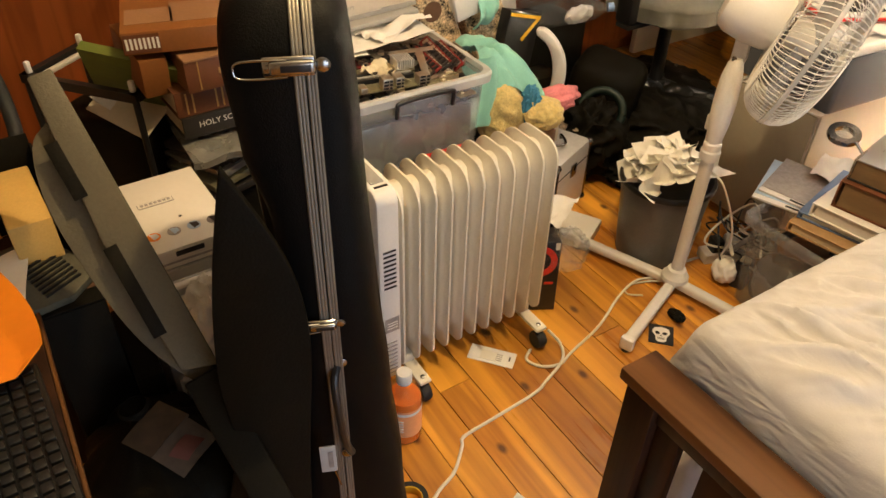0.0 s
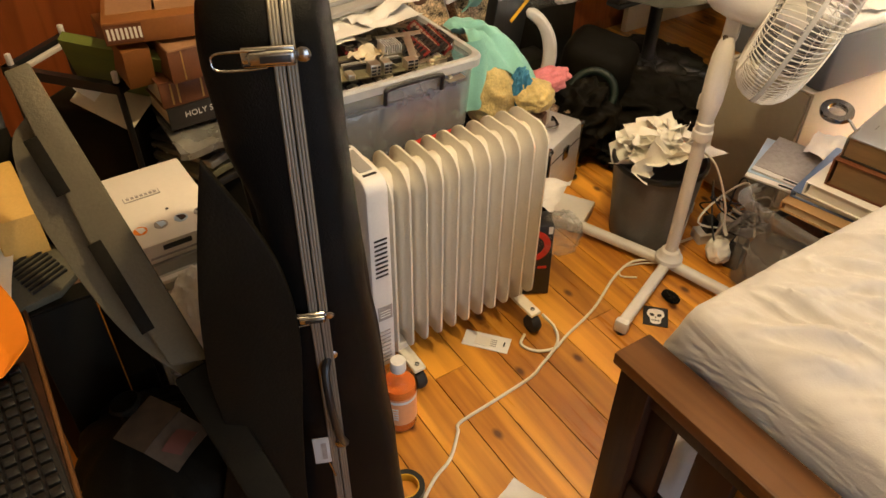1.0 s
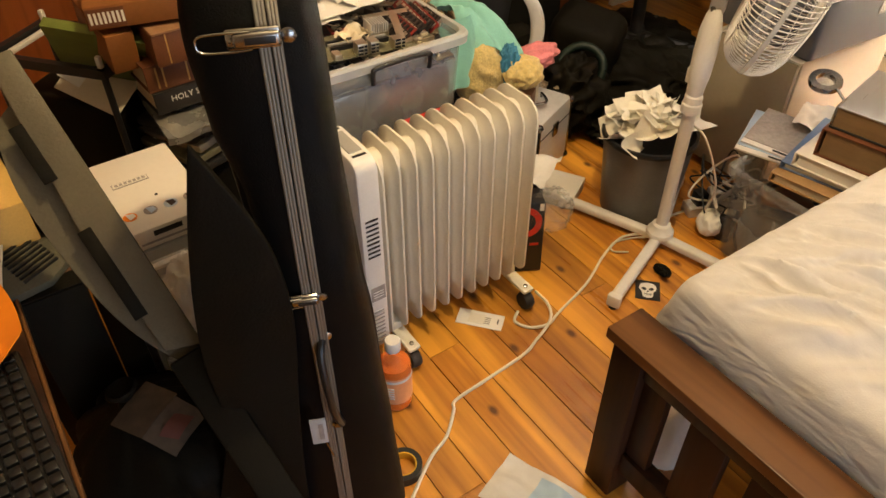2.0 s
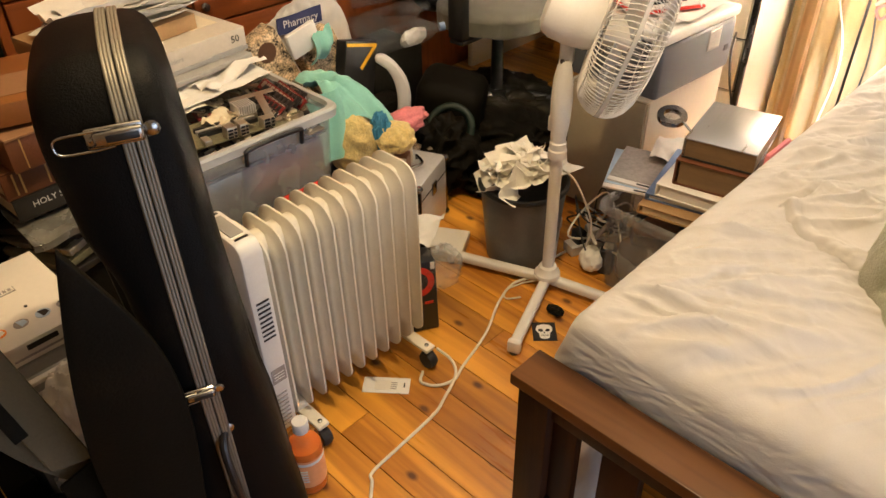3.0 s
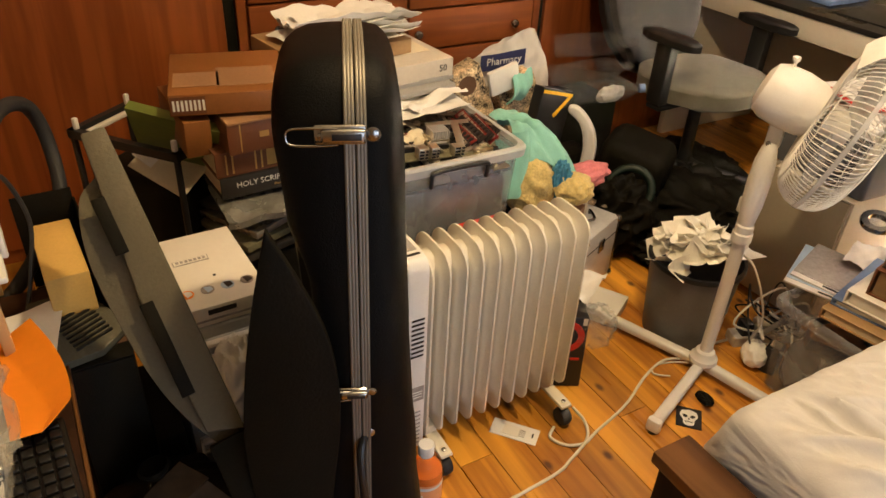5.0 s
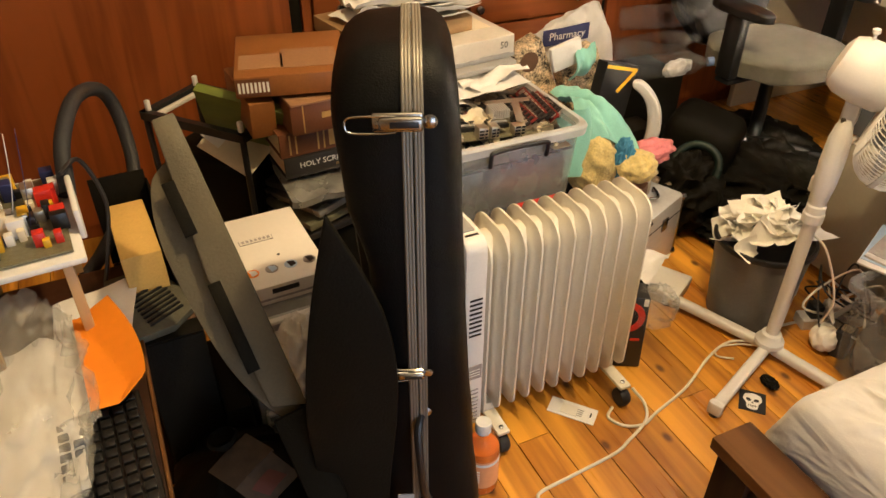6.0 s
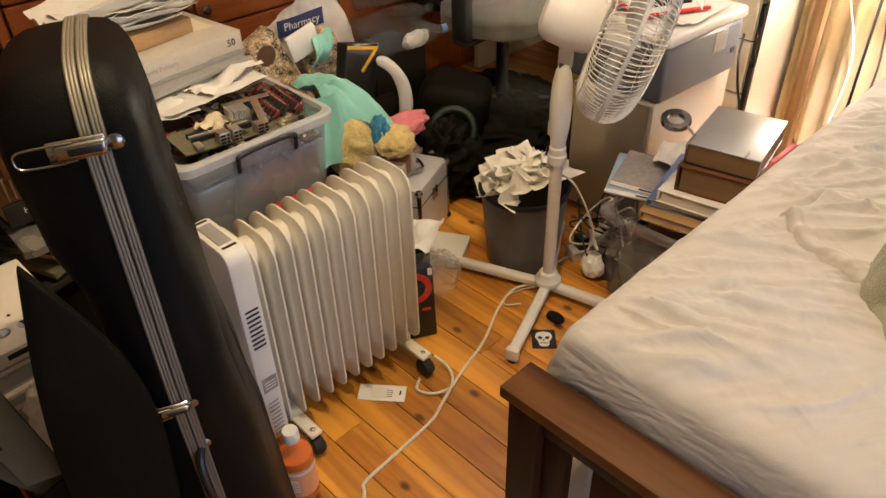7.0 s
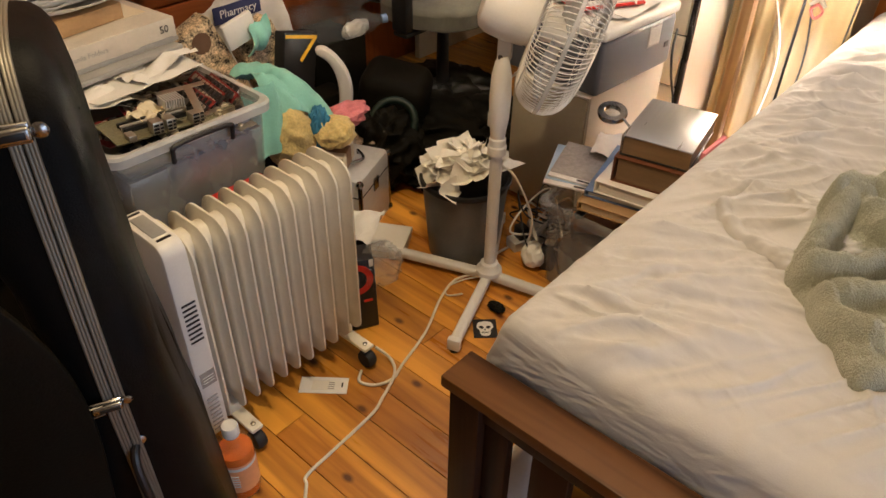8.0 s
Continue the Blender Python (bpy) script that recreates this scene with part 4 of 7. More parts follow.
solid("power_cable", tube([(-0.80, 1.40, 0.012), (-0.835, 1.37, 0.006), (-0.86, 1.40, 0.005), (-0.845, 1.46, 0.006), (-0.80, 1.50, 0.03), (-0.80, 1.54, 0.08)], 0.0026),
      CABLE, "thin cable coiled round the foot of the fan", "cable", "cables on the floor")

# ---------------------------------------------------------------- pedestal fan
FP = Vector((-0.788, 1.508, 0.0))
fan = thing("pedestal_fan", "white pedestal fan with a cross base and a wire guard", "fan", at=FP)


def leg_bm(ang, ln):
    bm = bmesh.new()
    d = Vector((math.cos(ang), math.sin(ang), 0))
    box_bm(bm, d * (ln / 2 + 0.012), (ln, 0.031, 0.028), ang)
    bmesh.ops.translate(bm, verts=bm.verts, vec=(0, 0, 0.030))
    bevel_all(bm, 0.009, 3)
    return bm


for k, (tx, ty) in enumerate(((-0.655, 1.175), (-1.092, 1.394), (-0.585, 1.555), (-0.97, 1.80))):
    d = Vector((tx, ty, 0)) - FP
    ang = math.atan2(d.y, d.x)
    lg = part("leg", leg_bm(ang, 0.315), WHITEPL, fan)
    e = Vector((math.cos(ang), math.sin(ang), 0)) * 0.318
    part("end_cap", box((e.x, e.y, 0.026), (0.022, 0.038, 0.040), 0.006, ang), WHITEPL, lg)
    part("foot_pad", cyl((e.x, e.y, 0.0), (e.x, e.y, 0.008), 0.012, n=14), RUBBER, lg)
part("hub_cover", lathe([(0.036, 0.038), (0.040, 0.044), (0.039, 0.056), (0.031, 0.063), (0.027, 0.078), (0.021, 0.082)], 32), WHITEPL, fan)
part("lower_pole", cyl((0, 0, 0.078), (0, 0, 0.46), 0.0175), WHITEPL, fan)
part("height_collar", lathe([(0.019, 0.45), (0.026, 0.455), (0.026, 0.478), (0.023, 0.482), (0.023, 0.50), (0.019, 0.505)], 28), WHITEPL, fan, "ribbed white height collar")
part("neck", lathe([(0.019, 0.50), (0.021, 0.52), (0.0265, 0.56), (0.0285, 0.62), (0.026, 0.68), (0.019, 0.715), (0.012, 0.73)], 28), WHITEPL, fan)
P0 = Vector((-0.010, 0.020, 0.720))
A = Vector((0.83, 0.47, -0.29)).normalized()
C = P0 + Vector((0, 0, 0.118)) + A * 0.015
yoke = bmesh.new()
box_bm(yoke, P0 + Vector((0, 0, 0.030)), (0.036, 0.040, 0.075), math.atan2(A.y, A.x))
bevel_all(yoke, 0.008)
part("tilt_bracket", yoke, WHITEPL, fan)
part("pivot_screw", cyl(P0 + Vector((0.008, -0.028, 0.010)), P0 + Vector((0.012, -0.033, 0.010)), 0.006, n=14), STEEL, fan)
AX = Matrix.Translation(C) @ A.to_track_quat("Z", "Y").to_matrix().to_4x4()
mot = part("motor_housing", lathe([(0.0, -0.082), (0.036, -0.080), (0.058, -0.070), (0.068, -0.048), (0.071, 0.0), (0.066, 0.045), (0.056, 0.066), (0.048, 0.070)], 36, AX, close=False), WHITEPL, fan)
kn = C + Vector((0, 0, 0.06)) - A * 0.02
part("oscillation_knob", lathe([(0.004, 0.0), (0.004, 0.022), (0.009, 0.026), (0.009, 0.034), (0.004, 0.036)], 14, Matrix.Translation(kn)), WHITEPL, mot)
R, G0, G1 = 0.205, 0.062, 0.212
GM = 0.5 * (G0 + G1)


def wire(bm, pts, r, n=4):
    w = tube([AX @ Vector(p) for p in pts], r, n, 0)
    me = bpy.data.meshes.new("tmp")
    w.to_mesh(me)
    w.free()
    bm.from_mesh(me)
    bpy.data.meshes.remove(me)


def cage(t):
    """How far a wire has turned from the flat face of the cage towards its rim."""
    return 1 - math.sqrt(max(0.0, 1 - max(0.0, (t - 0.45) / 0.55) ** 3))


def guard(name, rear, label):
    """One half of the wire cage: two rings that carry 96 bent wires."""
    zc, zr = (G0, 0.5 * (G0 + G1)) if rear else (G1, 0.5 * (G0 + G1))
    bm = bmesh.new()
    for t in (0.55, 0.8):
        zz = zc + (zr - zc) * cage(t)
        wire(bm, [(R * t * math.cos(6.2832 * k / 40), R * t * math.sin(6.2832 * k / 40), zz) for k in range(41)], 0.0014)
    g = part(name, bm, WHITEPL, fan, label)
    for k in range(96):
        a = 6.2832 * k / 96 + (0.02 if rear else 0)
        pts = []
        for i in range(9):
            t = 0.18 + 0.82 * (1 - (1 - i / 8) ** 1.8)
            sw = a + (0.25 if rear else -0.25) * (1 - t)
            pts.append((R * t * math.cos(sw), R * t * math.sin(sw), zc + (zr - zc) * cage(t)))
        one = bmesh.new()
        wire(one, pts, 0.0013)
        part("guard_wire", one, WHITEPL, g)


guard("rear_guard", True, "white wire rear guard")
guard("front_guard", False, "white wire front guard")
part("guard_rim", lathe([(R - 0.002, GM - 0.006), (R + 0.003, GM - 0.005), (R + 0.003, GM + 0.005), (R - 0.002, GM + 0.006)], 64, AX, close=False), FANCLEAR, fan, "clear plastic rim")
part("badge", lathe([(0.0, G1 + 0.004), (0.034, G1 + 0.003), (0.038, G1 - 0.002), (0.036, G1 - 0.006)], 28, AX, close=False), WHITEPL, fan)
for k in range(3):
    def blade(u, v, k=k):
        a = 6.2832 * k / 3 + (u - 0.5) * 1.5
        r = 0.035 + 0.135 * v
        return AX @ Vector((r * math.cos(a), r * math.sin(a), 0.125 + 0.028 * (u - 0.5) * (1 + v)))
    part("blade", sheet(blade, 10, 6, 0.002), FANCLEAR, fan, "clear plastic blade")
part("blade_hub", lathe([(0.0, 0.150), (0.034, 0.146), (0.036, 0.08), (0.03, 0.078)], 24, AX, close=False), WHITEPL, fan)


def cloth(f, nu, nv, name, mt, label, category, thick=0.0015):
    return solid(name, sheet(f, nu, nv, thick), mt, label, category, smooth=80)


GC = FP + C + A * GM


UP = (Vector((0, 0, 1)) - A * A.z).normalized()


def drape(u, v):
    s = Vector((A.y, -A.x, 0)).normalized()
    x, y = (u - 0.5) * 0.20, (v - 0.5) * 0.23
    top = GC + UP * (R + 0.010) + s * x * 0.9 + A * y * 0.8
    reach = max(0.0, abs(y) - 0.055)
    drop = 1.6 * x * x + (3.5 if y > 0 else 4.5) * reach * reach + 0.45 * reach + 0.014 * noise.noise(Vector((u * 4, v * 4, 3)))
    return top - Vector((0, 0, drop + 0.010 * abs(x) * 10 * abs(y) * 10))


cloth(drape, 24, 24, "face_cloth", PAPER, "white cloth draped over the top of the fan", "cloth")
cable = [FP + C - A * 0.03 + Vector((0, 0.0, -0.05)), FP + C + Vector((0.03, 0.06, -0.12)), FP + Vector((-0.035, 0.035, 0.62)), FP + Vector((-0.045, 0.03, 0.53)), FP + Vector((-0.04, 0.03, 0.45)), FP + Vector((-0.02, 0.04, 0.40)), FP + Vector((0.03, 0.06, 0.36)), FP + Vector((0.06, 0.12, 0.20)), FP + Vector((0.02, 0.16, 0.06)), FP + Vector((0.0, 0.22, 0.05))]
part("mains_lead", tube([p - FP for p in cable], 0.003), CABLE, fan, "white mains lead with an inline switch")
part("inline_switch", box((-0.045, 0.03, 0.53), (0.022, 0.018, 0.045), 0.005), WHITEPL, fan)


# ---------------------------------------------------------------- instrument case standing on end
CL = Vector((-0.511, 0.315, 0.0))
CD, CW = Vector((-0.923, 0.385, 0)).normalized(), Vector((0.385, 0.923, 0)).normalized()
CM = Matrix(((CW.x, CD.x, 0, CL.x), (CW.y, CD.y, 0, CL.y), (0, 0, 1, 0), (0, 0, 0, 1)))   # local: x across, y away, z up
case = thing("instrument_case", "black moulded instrument case with chrome latches standing on its end", "instrument case", at=CM)


def interp(table, z):
    for (z0, v0), (z1, v1) in zip(table, table[1:]):
        if z <= z1:
            return v0 + (v1 - v0) * smooth01((z - z0) / (z1 - z0))
    return table[-1][1]


LEFT = [(0.0, 0.13), (0.40, 0.095), (0.62, 0.062), (0.74, 0.048), (0.86, 0.066), (0.97, 0.092), (1.07, 0.101), (1.16, 0.099)]
RIGHT = [(0.0, 0.12), (0.3, 0.105), (0.5, 0.088), (0.75, 0.070), (1.0, 0.062), (1.16, 0.054)]
side = spline([(0, -0.005, 0.0), (0, -0.02, 0.25), (0, -0.022, 0.5), (0, -0.036, 0.72), (0, -0.022, 0.9), (0, -0.004, 1.05), (0, 0.012, 1.105), (0, 0.05, 1.142), (0, 0.11, 1.152), (0, 0.22, 1.148), (0, 0.275, 1.11), (0, 0.30, 1.0), (0, 0.30, 0.75), (0, 0.34, 0.5), (0, 0.37, 0.25), (0, 0.34, 0.0)], 6)
side = [Vector((p.y, p.z)) for p in side]


def inset(pts, r):
    out = []
    for i, p in enumerate(pts):
        a, b = pts[i - 1] if i else pts[0] + Vector((0, -0.01)), pts[i + 1] if i < len(pts) - 1 else pts[-1] + Vector((0, -0.01))
        t = (b - a).normalized()
        out.append(p + Vector((t.y, -t.x)) * r)
    return out


def case_half(sgn):
    bm = bmesh.new()
    rows = []
    for s, r in ((0.02, 0.0), (0.35, 0.001), (0.6, 0.004), (0.78, 0.012), (0.9, 0.023), (0.97, 0.036), (1.0, 0.055), (1.0, 0.10)):
        pts = inset(side, r)
        rows.append([bm.verts.new((sgn * s * interp(LEFT if sgn < 0 else RIGHT, max(p.y, 0)), p.x, max(p.y, 0.0))) for p in pts])
    for a, b in zip(rows, rows[1:]):
        for i in range(len(a) - 1):
            bm.faces.new((a[i], a[i + 1], b[i + 1], b[i]))
    bm.faces.new(rows[-1])
    bmesh.ops.recalc_face_normals(bm, faces=bm.faces)
    return bm


lid = part("lid", case_half(-1), BLACKCASE, case, "", 60)
body = part("body", case_half(1), BLACKCASE, case, "", 60)


def band(prof):
    """A metal edge strip that follows the case round, with ribs."""
    bm = bmesh.new()
    rows = [[bm.verts.new((x, p.x, max(p.y, 0))) for p in inset(side, -h)] for x, h in prof]
    for a, b in zip(rows, rows[1:]):
        for i in range(len(a) - 1):
            bm.faces.new((a[i], a[i + 1], b[i + 1], b[i]))
    return bm


def ribbed(x0, x1, ribs):
    """The cross profile of a strip with fine raised ribs."""
    prof, w = [(x0, -0.001), (x0 + 0.0006, 0.0028)], (x1 - x0 - 0.0012) / ribs
    for q in range(ribs):
        xa = x0 + 0.0006 + w * q
        prof += [(xa + 0.15 * w, 0.0036), (xa + 0.5 * w, 0.0039), (xa + 0.85 * w, 0.0036), (xa + w, 0.0030)]
    return prof + [(x1, -0.001)]


part("valance", band(ribbed(-0.0140, -0.0006, 3)), CHAMPAGNE, lid, "ribbed champagne metal edge strip", 50)
part("valance", band(ribbed(0.0002, 0.0130, 3)), CHAMPAGNE, body, "ribbed champagne metal edge strip", 50)


def latch(z, y, k, loop):
    """A chrome draw latch: base plate, lever, wire loop and catch."""
    base = bmesh.new()
    box_bm(base, (-0.018 * k, y - 0.006, z), (0.060 * k, 0.006, 0.024 * k))
    bevel_all(base, 0.003)
    la = part("latch", base, STEEL, case, "worn chrome draw latch")
    lev = bmesh.new()
    box_bm(lev, (-0.014 * k, y - 0.012, z + 0.001), (0.052 * k, 0.008, 0.017 * k))
    bevel_all(lev, 0.0035, 3)
    lv = part("lever", lev, STEEL, la)
    part("lever_recess", box((-0.010 * k, y - 0.0162, z + 0.001), (0.034 * k, 0.0012, 0.008 * k), 0.0004), BLACKPL, lv, "dark recess in the lever")
    part("rivet", lathe([(0.0035 * k, 0.0), (0.0035 * k, 0.0015), (0.001, 0.0025)], 10, Matrix.Translation((-0.041 * k, y - 0.009, z)) @ Matrix.Rotation(radians(90), 4, "X")), STEEL, la)
    part("hook", lathe([(0.0, 0.0), (0.009 * k, 0.001), (0.0095 * k, 0.003), (0.007 * k, 0.005), (0.0, 0.006)], 18, Matrix.Translation((0.020 * k, y - 0.003, z)) @ Matrix.Rotation(radians(90), 4, "X"), False), STEEL, la)
    part("wire_loop", tube([(-0.02 * k, y - 0.012, z + 0.010 * k), (-0.045 * k, y - 0.013, z + 0.011 * k), (-loop * 0.93, y - 0.012, z + 0.009 * k), (-loop, y - 0.011, z), (-loop * 0.93, y - 0.012, z - 0.010 * k), (-0.045 * k, y - 0.013, z - 0.011 * k), (-0.02 * k, y - 0.012, z - 0.010 * k)], 0.0014), STEEL, la)


latch(1.082, 0.002, 1.0, 0.079)
latch(0.713, -0.036, 0.72, 0.040)
# carrying handle, its ends, lower catch and tag
part("handle", tube([(0.004, -0.028, 0.615), (-0.002, -0.045, 0.595), (0.0, -0.056, 0.54), (0.006, -0.052, 0.46), (0.014, -0.036, 0.41)], 0.0065, 10), BLACKPL, case, "black padded carrying handle")
for z in (0.62, 0.40):
    part("handle_mount", lathe([(0.011, 0), (0.011, 0.004), (0.005, 0.007)], 14, Matrix.Translation((0.008, -0.026, z)) @ Matrix.Rotation(radians(90), 4, "X")), STEEL, case)
tag = part("luggage_tag", box((-0.024, -0.058, 0.428), (0.026, 0.003, 0.066), 0.0014), CLEARRIM, case, "scuffed clear luggage tag on a pin")
part("printed_bar", box((-0.020, -0.0602, 0.428), (0.008, 0.001, 0.040)), LABELGREY, tag)
part("pin", cyl((-0.016, -0.055, 0.392), (-0.008, -0.052, 0.345), 0.0014, n=8), STEEL, case)

# pointed black board in front of the case
po = spline([(-0.107, 0.985, 0), (-0.088, 0.945, 0), (-0.061, 0.882, 0), (-0.040, 0.815, 0), (-0.030, 0.737, 0), (-0.031, 0.65, 0), (-0.048, 0.48, 0), (-0.062, 0.28, 0), (-0.07, 0.003, 0)], 4)
pl = spline([(-0.30, 0.003, 0), (-0.22, 0.25, 0), (-0.165, 0.47, 0), (-0.165, 0.62, 0), (-0.155, 0.737, 0), (-0.138, 0.844, 0), (-0.120, 0.93, 0), (-0.109, 0.978, 0)], 4)
solid("black_board", prism([(p.x, p.y) for p in po] + [(p.x, p.y) for p in pl], 0.012, CM @ pose(0, -0.042, 0, 90, 0, 0), 0.003), BLACKMATT,
      "pointed matt black board leaning against the instrument case", "board", smooth=50)

# long olive foam strip that leans beside it, with a rounded sheet behind
TS, BS = Vector((-0.93, 0.070, 0.955)), Vector((-0.075, 0.275, 0.003))
ax = (BS - TS).normalized()
toward = (Vector((0.23, 0.03, 1.43)) - (TS + BS) / 2)
nn = (toward - ax * toward.dot(ax)).normalized()
sd = nn.cross(ax).normalized()
SM = Matrix(((sd.x, ax.x, nn.x, TS.x), (sd.y, ax.y, nn.y, TS.y), (sd.z, ax.z, nn.z, TS.z), (0, 0, 0, 1)))
ln = (BS - TS).length
sg = 1 if sd.y > 0 else -1
strip = thing("foam_strip", "long olive grey foam strip with black velcro leaning over the clutter", "foam strip", at=SM)
part("strip", prism([(sg * 0.012, 0.0), (sg * 0.012, 0.50), (-sg * 0.040, 0.48), (-sg * 0.046, 0.26), (-sg * 0.024, 0.0)], 0.020, None, 0.004), OLIVE, strip)
arc = spline([(-sg * 0.028, 0.06, 0), (-sg * 0.066, 0.09, 0), (-sg * 0.088, 0.18, 0), (-sg * 0.085, 0.30, 0), (-sg * 0.072, 0.40, 0), (-sg * 0.045, 0.48, 0), (-sg * 0.010, 0.535, 0), (sg * 0.005, 0.54, 0)], 5)
part("backing_sheet", prism([(p.x, p.y) for p in arc], 0.010, Matrix.Translation((0, 0, -0.016)), 0.002), OLIVE, strip, "rounded olive foam sheet")
for a, b in ((0.10, 0.19), (0.27, 0.42)):
    part("velcro_tab", box((-sg * 0.040, (a + b) / 2, 0.021), (0.020, b - a, 0.003), 0.001), BLACKMATT, strip, "black velcro tab")
part("black_end", box((-sg * 0.018, (0.502 + ln) / 2, 0.004), (0.056, ln - 0.502, 0.022), 0.004), BLACKMATT, strip, "matt black lower half")


# ---------------------------------------------------------------- storage tubs with computer parts
def tub(name, x0, x1, y0, y1, z0, z1, wall, rim, label, taper=0.03):
    """An open tub with thin walls, a rolled rim and wire handles."""
    t = thing(name, label, "storage tub", at=((x0 + x1) / 2, (y0 + y1) / 2, z0))
    w, d, h = (x1 - x0) / 2, (y1 - y0) / 2, z1 - z0

    def ring(ins, z, n=6, r=0.035):
        out = []
        for sx, sy, a0 in ((1, 1, 0), (-1, 1, 90), (-1, -1, 180), (1, -1, 270)):
            for k in range(n):
                a = radians(a0 + 90 * k / (n - 1))
                out.append((sx * (w - ins - r) + r * math.cos(a), sy * (d - ins - r) + r * math.sin(a), z))
        return out

    def loft(levels, close):
        bm = bmesh.new()
        rows = [[bm.verts.new(p) for p in ring(i, z)] for i, z in levels]
        for a, b in zip(rows, rows[1:]):
            for j in range(len(a)):
                bm.faces.new((a[j], a[(j + 1) % len(a)], b[(j + 1) % len(a)], b[j]))
        if close:
            bm.faces.new(rows[0])
            bm.faces.new(rows[-1])
        bmesh.ops.recalc_face_normals(bm, faces=bm.faces)
        return bm

    part("wall", loft([(taper, 0.0), (0.012, h - 0.012), (0.015, h - 0.012), (taper + 0.003, 0.004)], True), wall, t)
    part("rim", loft([(0.012, h - 0.030), (0.0, h - 0.026), (-0.002, h - 0.006), (0.002, h), (0.014, h), (0.017, h - 0.012)], False), rim, t, "milky rolled rim")
    return t


t1 = tub("storage_tub", -1.63, -1.118, 0.625, 1.045, 0.335, 0.668, CLEARTUB, CLEARRIM, "cloudy clear storage tub heaped with circuit boards")
hb = tube([(0.268, -0.073, 0.272), (0.272, -0.073, 0.300), (0.274, -0.066, 0.312), (0.276, 0.0, 0.316), (0.274, 0.074, 0.312), (0.272, 0.081, 0.300), (0.268, 0.081, 0.272)], 0.0055, 8, 5)
hb.transform(Matrix.Translation((-0.010, 0, 0.005)))
part("handle", hb, BLACKPL, t1, "dark grey wire handle")
solid("dark_box", span((-1.60, 0.655, 0.0), (-1.15, 1.02, 0.335), 0.006), BLACKMATT, "black carton under the storage tub", "box")
rb = thing("red_lid_box", "navy carton with a red lid standing behind the heater", "box", at=(-1.06, 0.86, 0))
part("body", box((0, 0, 0.24), (0.085, 0.26, 0.48), 0.003), NAVY, rb)
part("lid", box((0, 0.03, 0.492), (0.088, 0.15, 0.022), 0.003), RED, rb, "red lid")
# grey filling that shows dark through the cloudy wall
solid("antistatic_bag", box((-1.374, 0.835, 0.468), (0.45, 0.35, 0.24), 0.03), ANTISTATIC, "grey antistatic bags packed in the tub", "bag")

# boards, cards and brackets heaped in the tub
rng = random.Random(4)
TOP = 0.612
solid("bare_board", box((-1.345, 0.835, 0.603), (0.42, 0.34, 0.004), 0.001), PCBGREEN, "large dusty olive circuit board lying in the tub", "circuit board", "parts in the tub")
pcbs = (PCBBLACK, PCBRED, PCBGREEN, TIN, PCBBLACK)


def board_thing(x, y, z, w, d, rz, rx, ry, mt, n_chip, label, slot=True):
    b = thing("circuit_board", label, "circuit board", "parts in the tub", at=pose(x, y, z, rx, ry, rz))
    part("board", box((0, 0, 0), (w, d, 0.0025)), mt, b)
    for k in range(n_chip):
        s = rng.uniform(0.008, 0.022)
        part("chip", box((rng.uniform(-w / 2 + 0.012, w / 2 - 0.012), rng.uniform(-d / 2 + 0.010, d / 2 - 0.010), 0.004), (s, s * rng.uniform(0.5, 1.0), rng.uniform(0.003, 0.008))), rng.choice((BLACKPL, TIN, TIN, CREAMCARD)), b)
    if slot:
        part("bracket", box((w / 2 + 0.001, 0, 0.012), (0.002, min(d, 0.10), 0.022)), TIN, b)
        for k in range(rng.randint(1, 3)):
            part("port", box((w / 2 - 0.006, -d * 0.3 + 0.026 * k, 0.009), (0.014, 0.016, 0.012), 0.001), rng.choice((TIN, WHITEPL, BLACKPL)), b)
    return b


for k in range(30):
    x, y = -1.42 + rng.random() * 0.245, 0.69 + rng.random() * 0.30
    w, d = rng.uniform(0.06, 0.15), rng.uniform(0.030, 0.065)
    board_thing(x, y, TOP + rng.uniform(-0.005, 0.036), w, d, rng.choice((5, 95, 8, -10)) + rng.uniform(-9, 9), rng.uniform(-12, 12), rng.uniform(-9, 9), pcbs[k % 5], rng.randint(5, 9), ("black", "red", "olive", "bare metal", "black")[k % 5] + " computer circuit board lying in the tub", k % 2 == 0)
# motherboard with its row of ports along the near wall
mb = thing("motherboard", "olive motherboard with metal ports at the tub's edge", "circuit board", "parts in the tub", at=pose(-1.245, 0.805, 0.652, 2, 3, 86))
part("board", box((0, 0, 0), (0.24, 0.12, 0.003)), PCBGREEN, mb)
for k, (px, w, h) in enumerate(((-0.085, 0.018, 0.014), (-0.025, 0.026, 0.030), (0.006, 0.022, 0.030), (0.072, 0.030, 0.024))):
    pt = part("port_block", box((px, -0.052, 0.002 + h / 2), (w, 0.028, h), 0.0015), TIN, mb, "metal port block")
    if h > 0.02:
        for q in range(3):
            part("port_hole", box((px - w * 0.2, -0.0665, 0.008 + 0.0085 * q), (w * 0.45, 0.002, 0.0045)), BLACKPL, pt)
            part("port_hole", box((px + w * 0.28, -0.0665, 0.008 + 0.0085 * q), (w * 0.25, 0.002, 0.0045)), BLACKPL, pt)
for k in range(3):
    part("slot", box((-0.01, -0.015 + 0.014 * k, 0.007), (0.15, 0.008, 0.011)), (BLACKPL, GREYPL, BLACKPL)[k], mb)
hsn = part("heat_sink", box((0.055, 0.03, 0.010), (0.05, 0.045, 0.006)), TIN, mb)
for k in range(8):
    part("cooling_fin", box((0.033 + 0.0062 * k, 0.03, 0.024), (0.0022, 0.045, 0.024)), ALU, hsn)
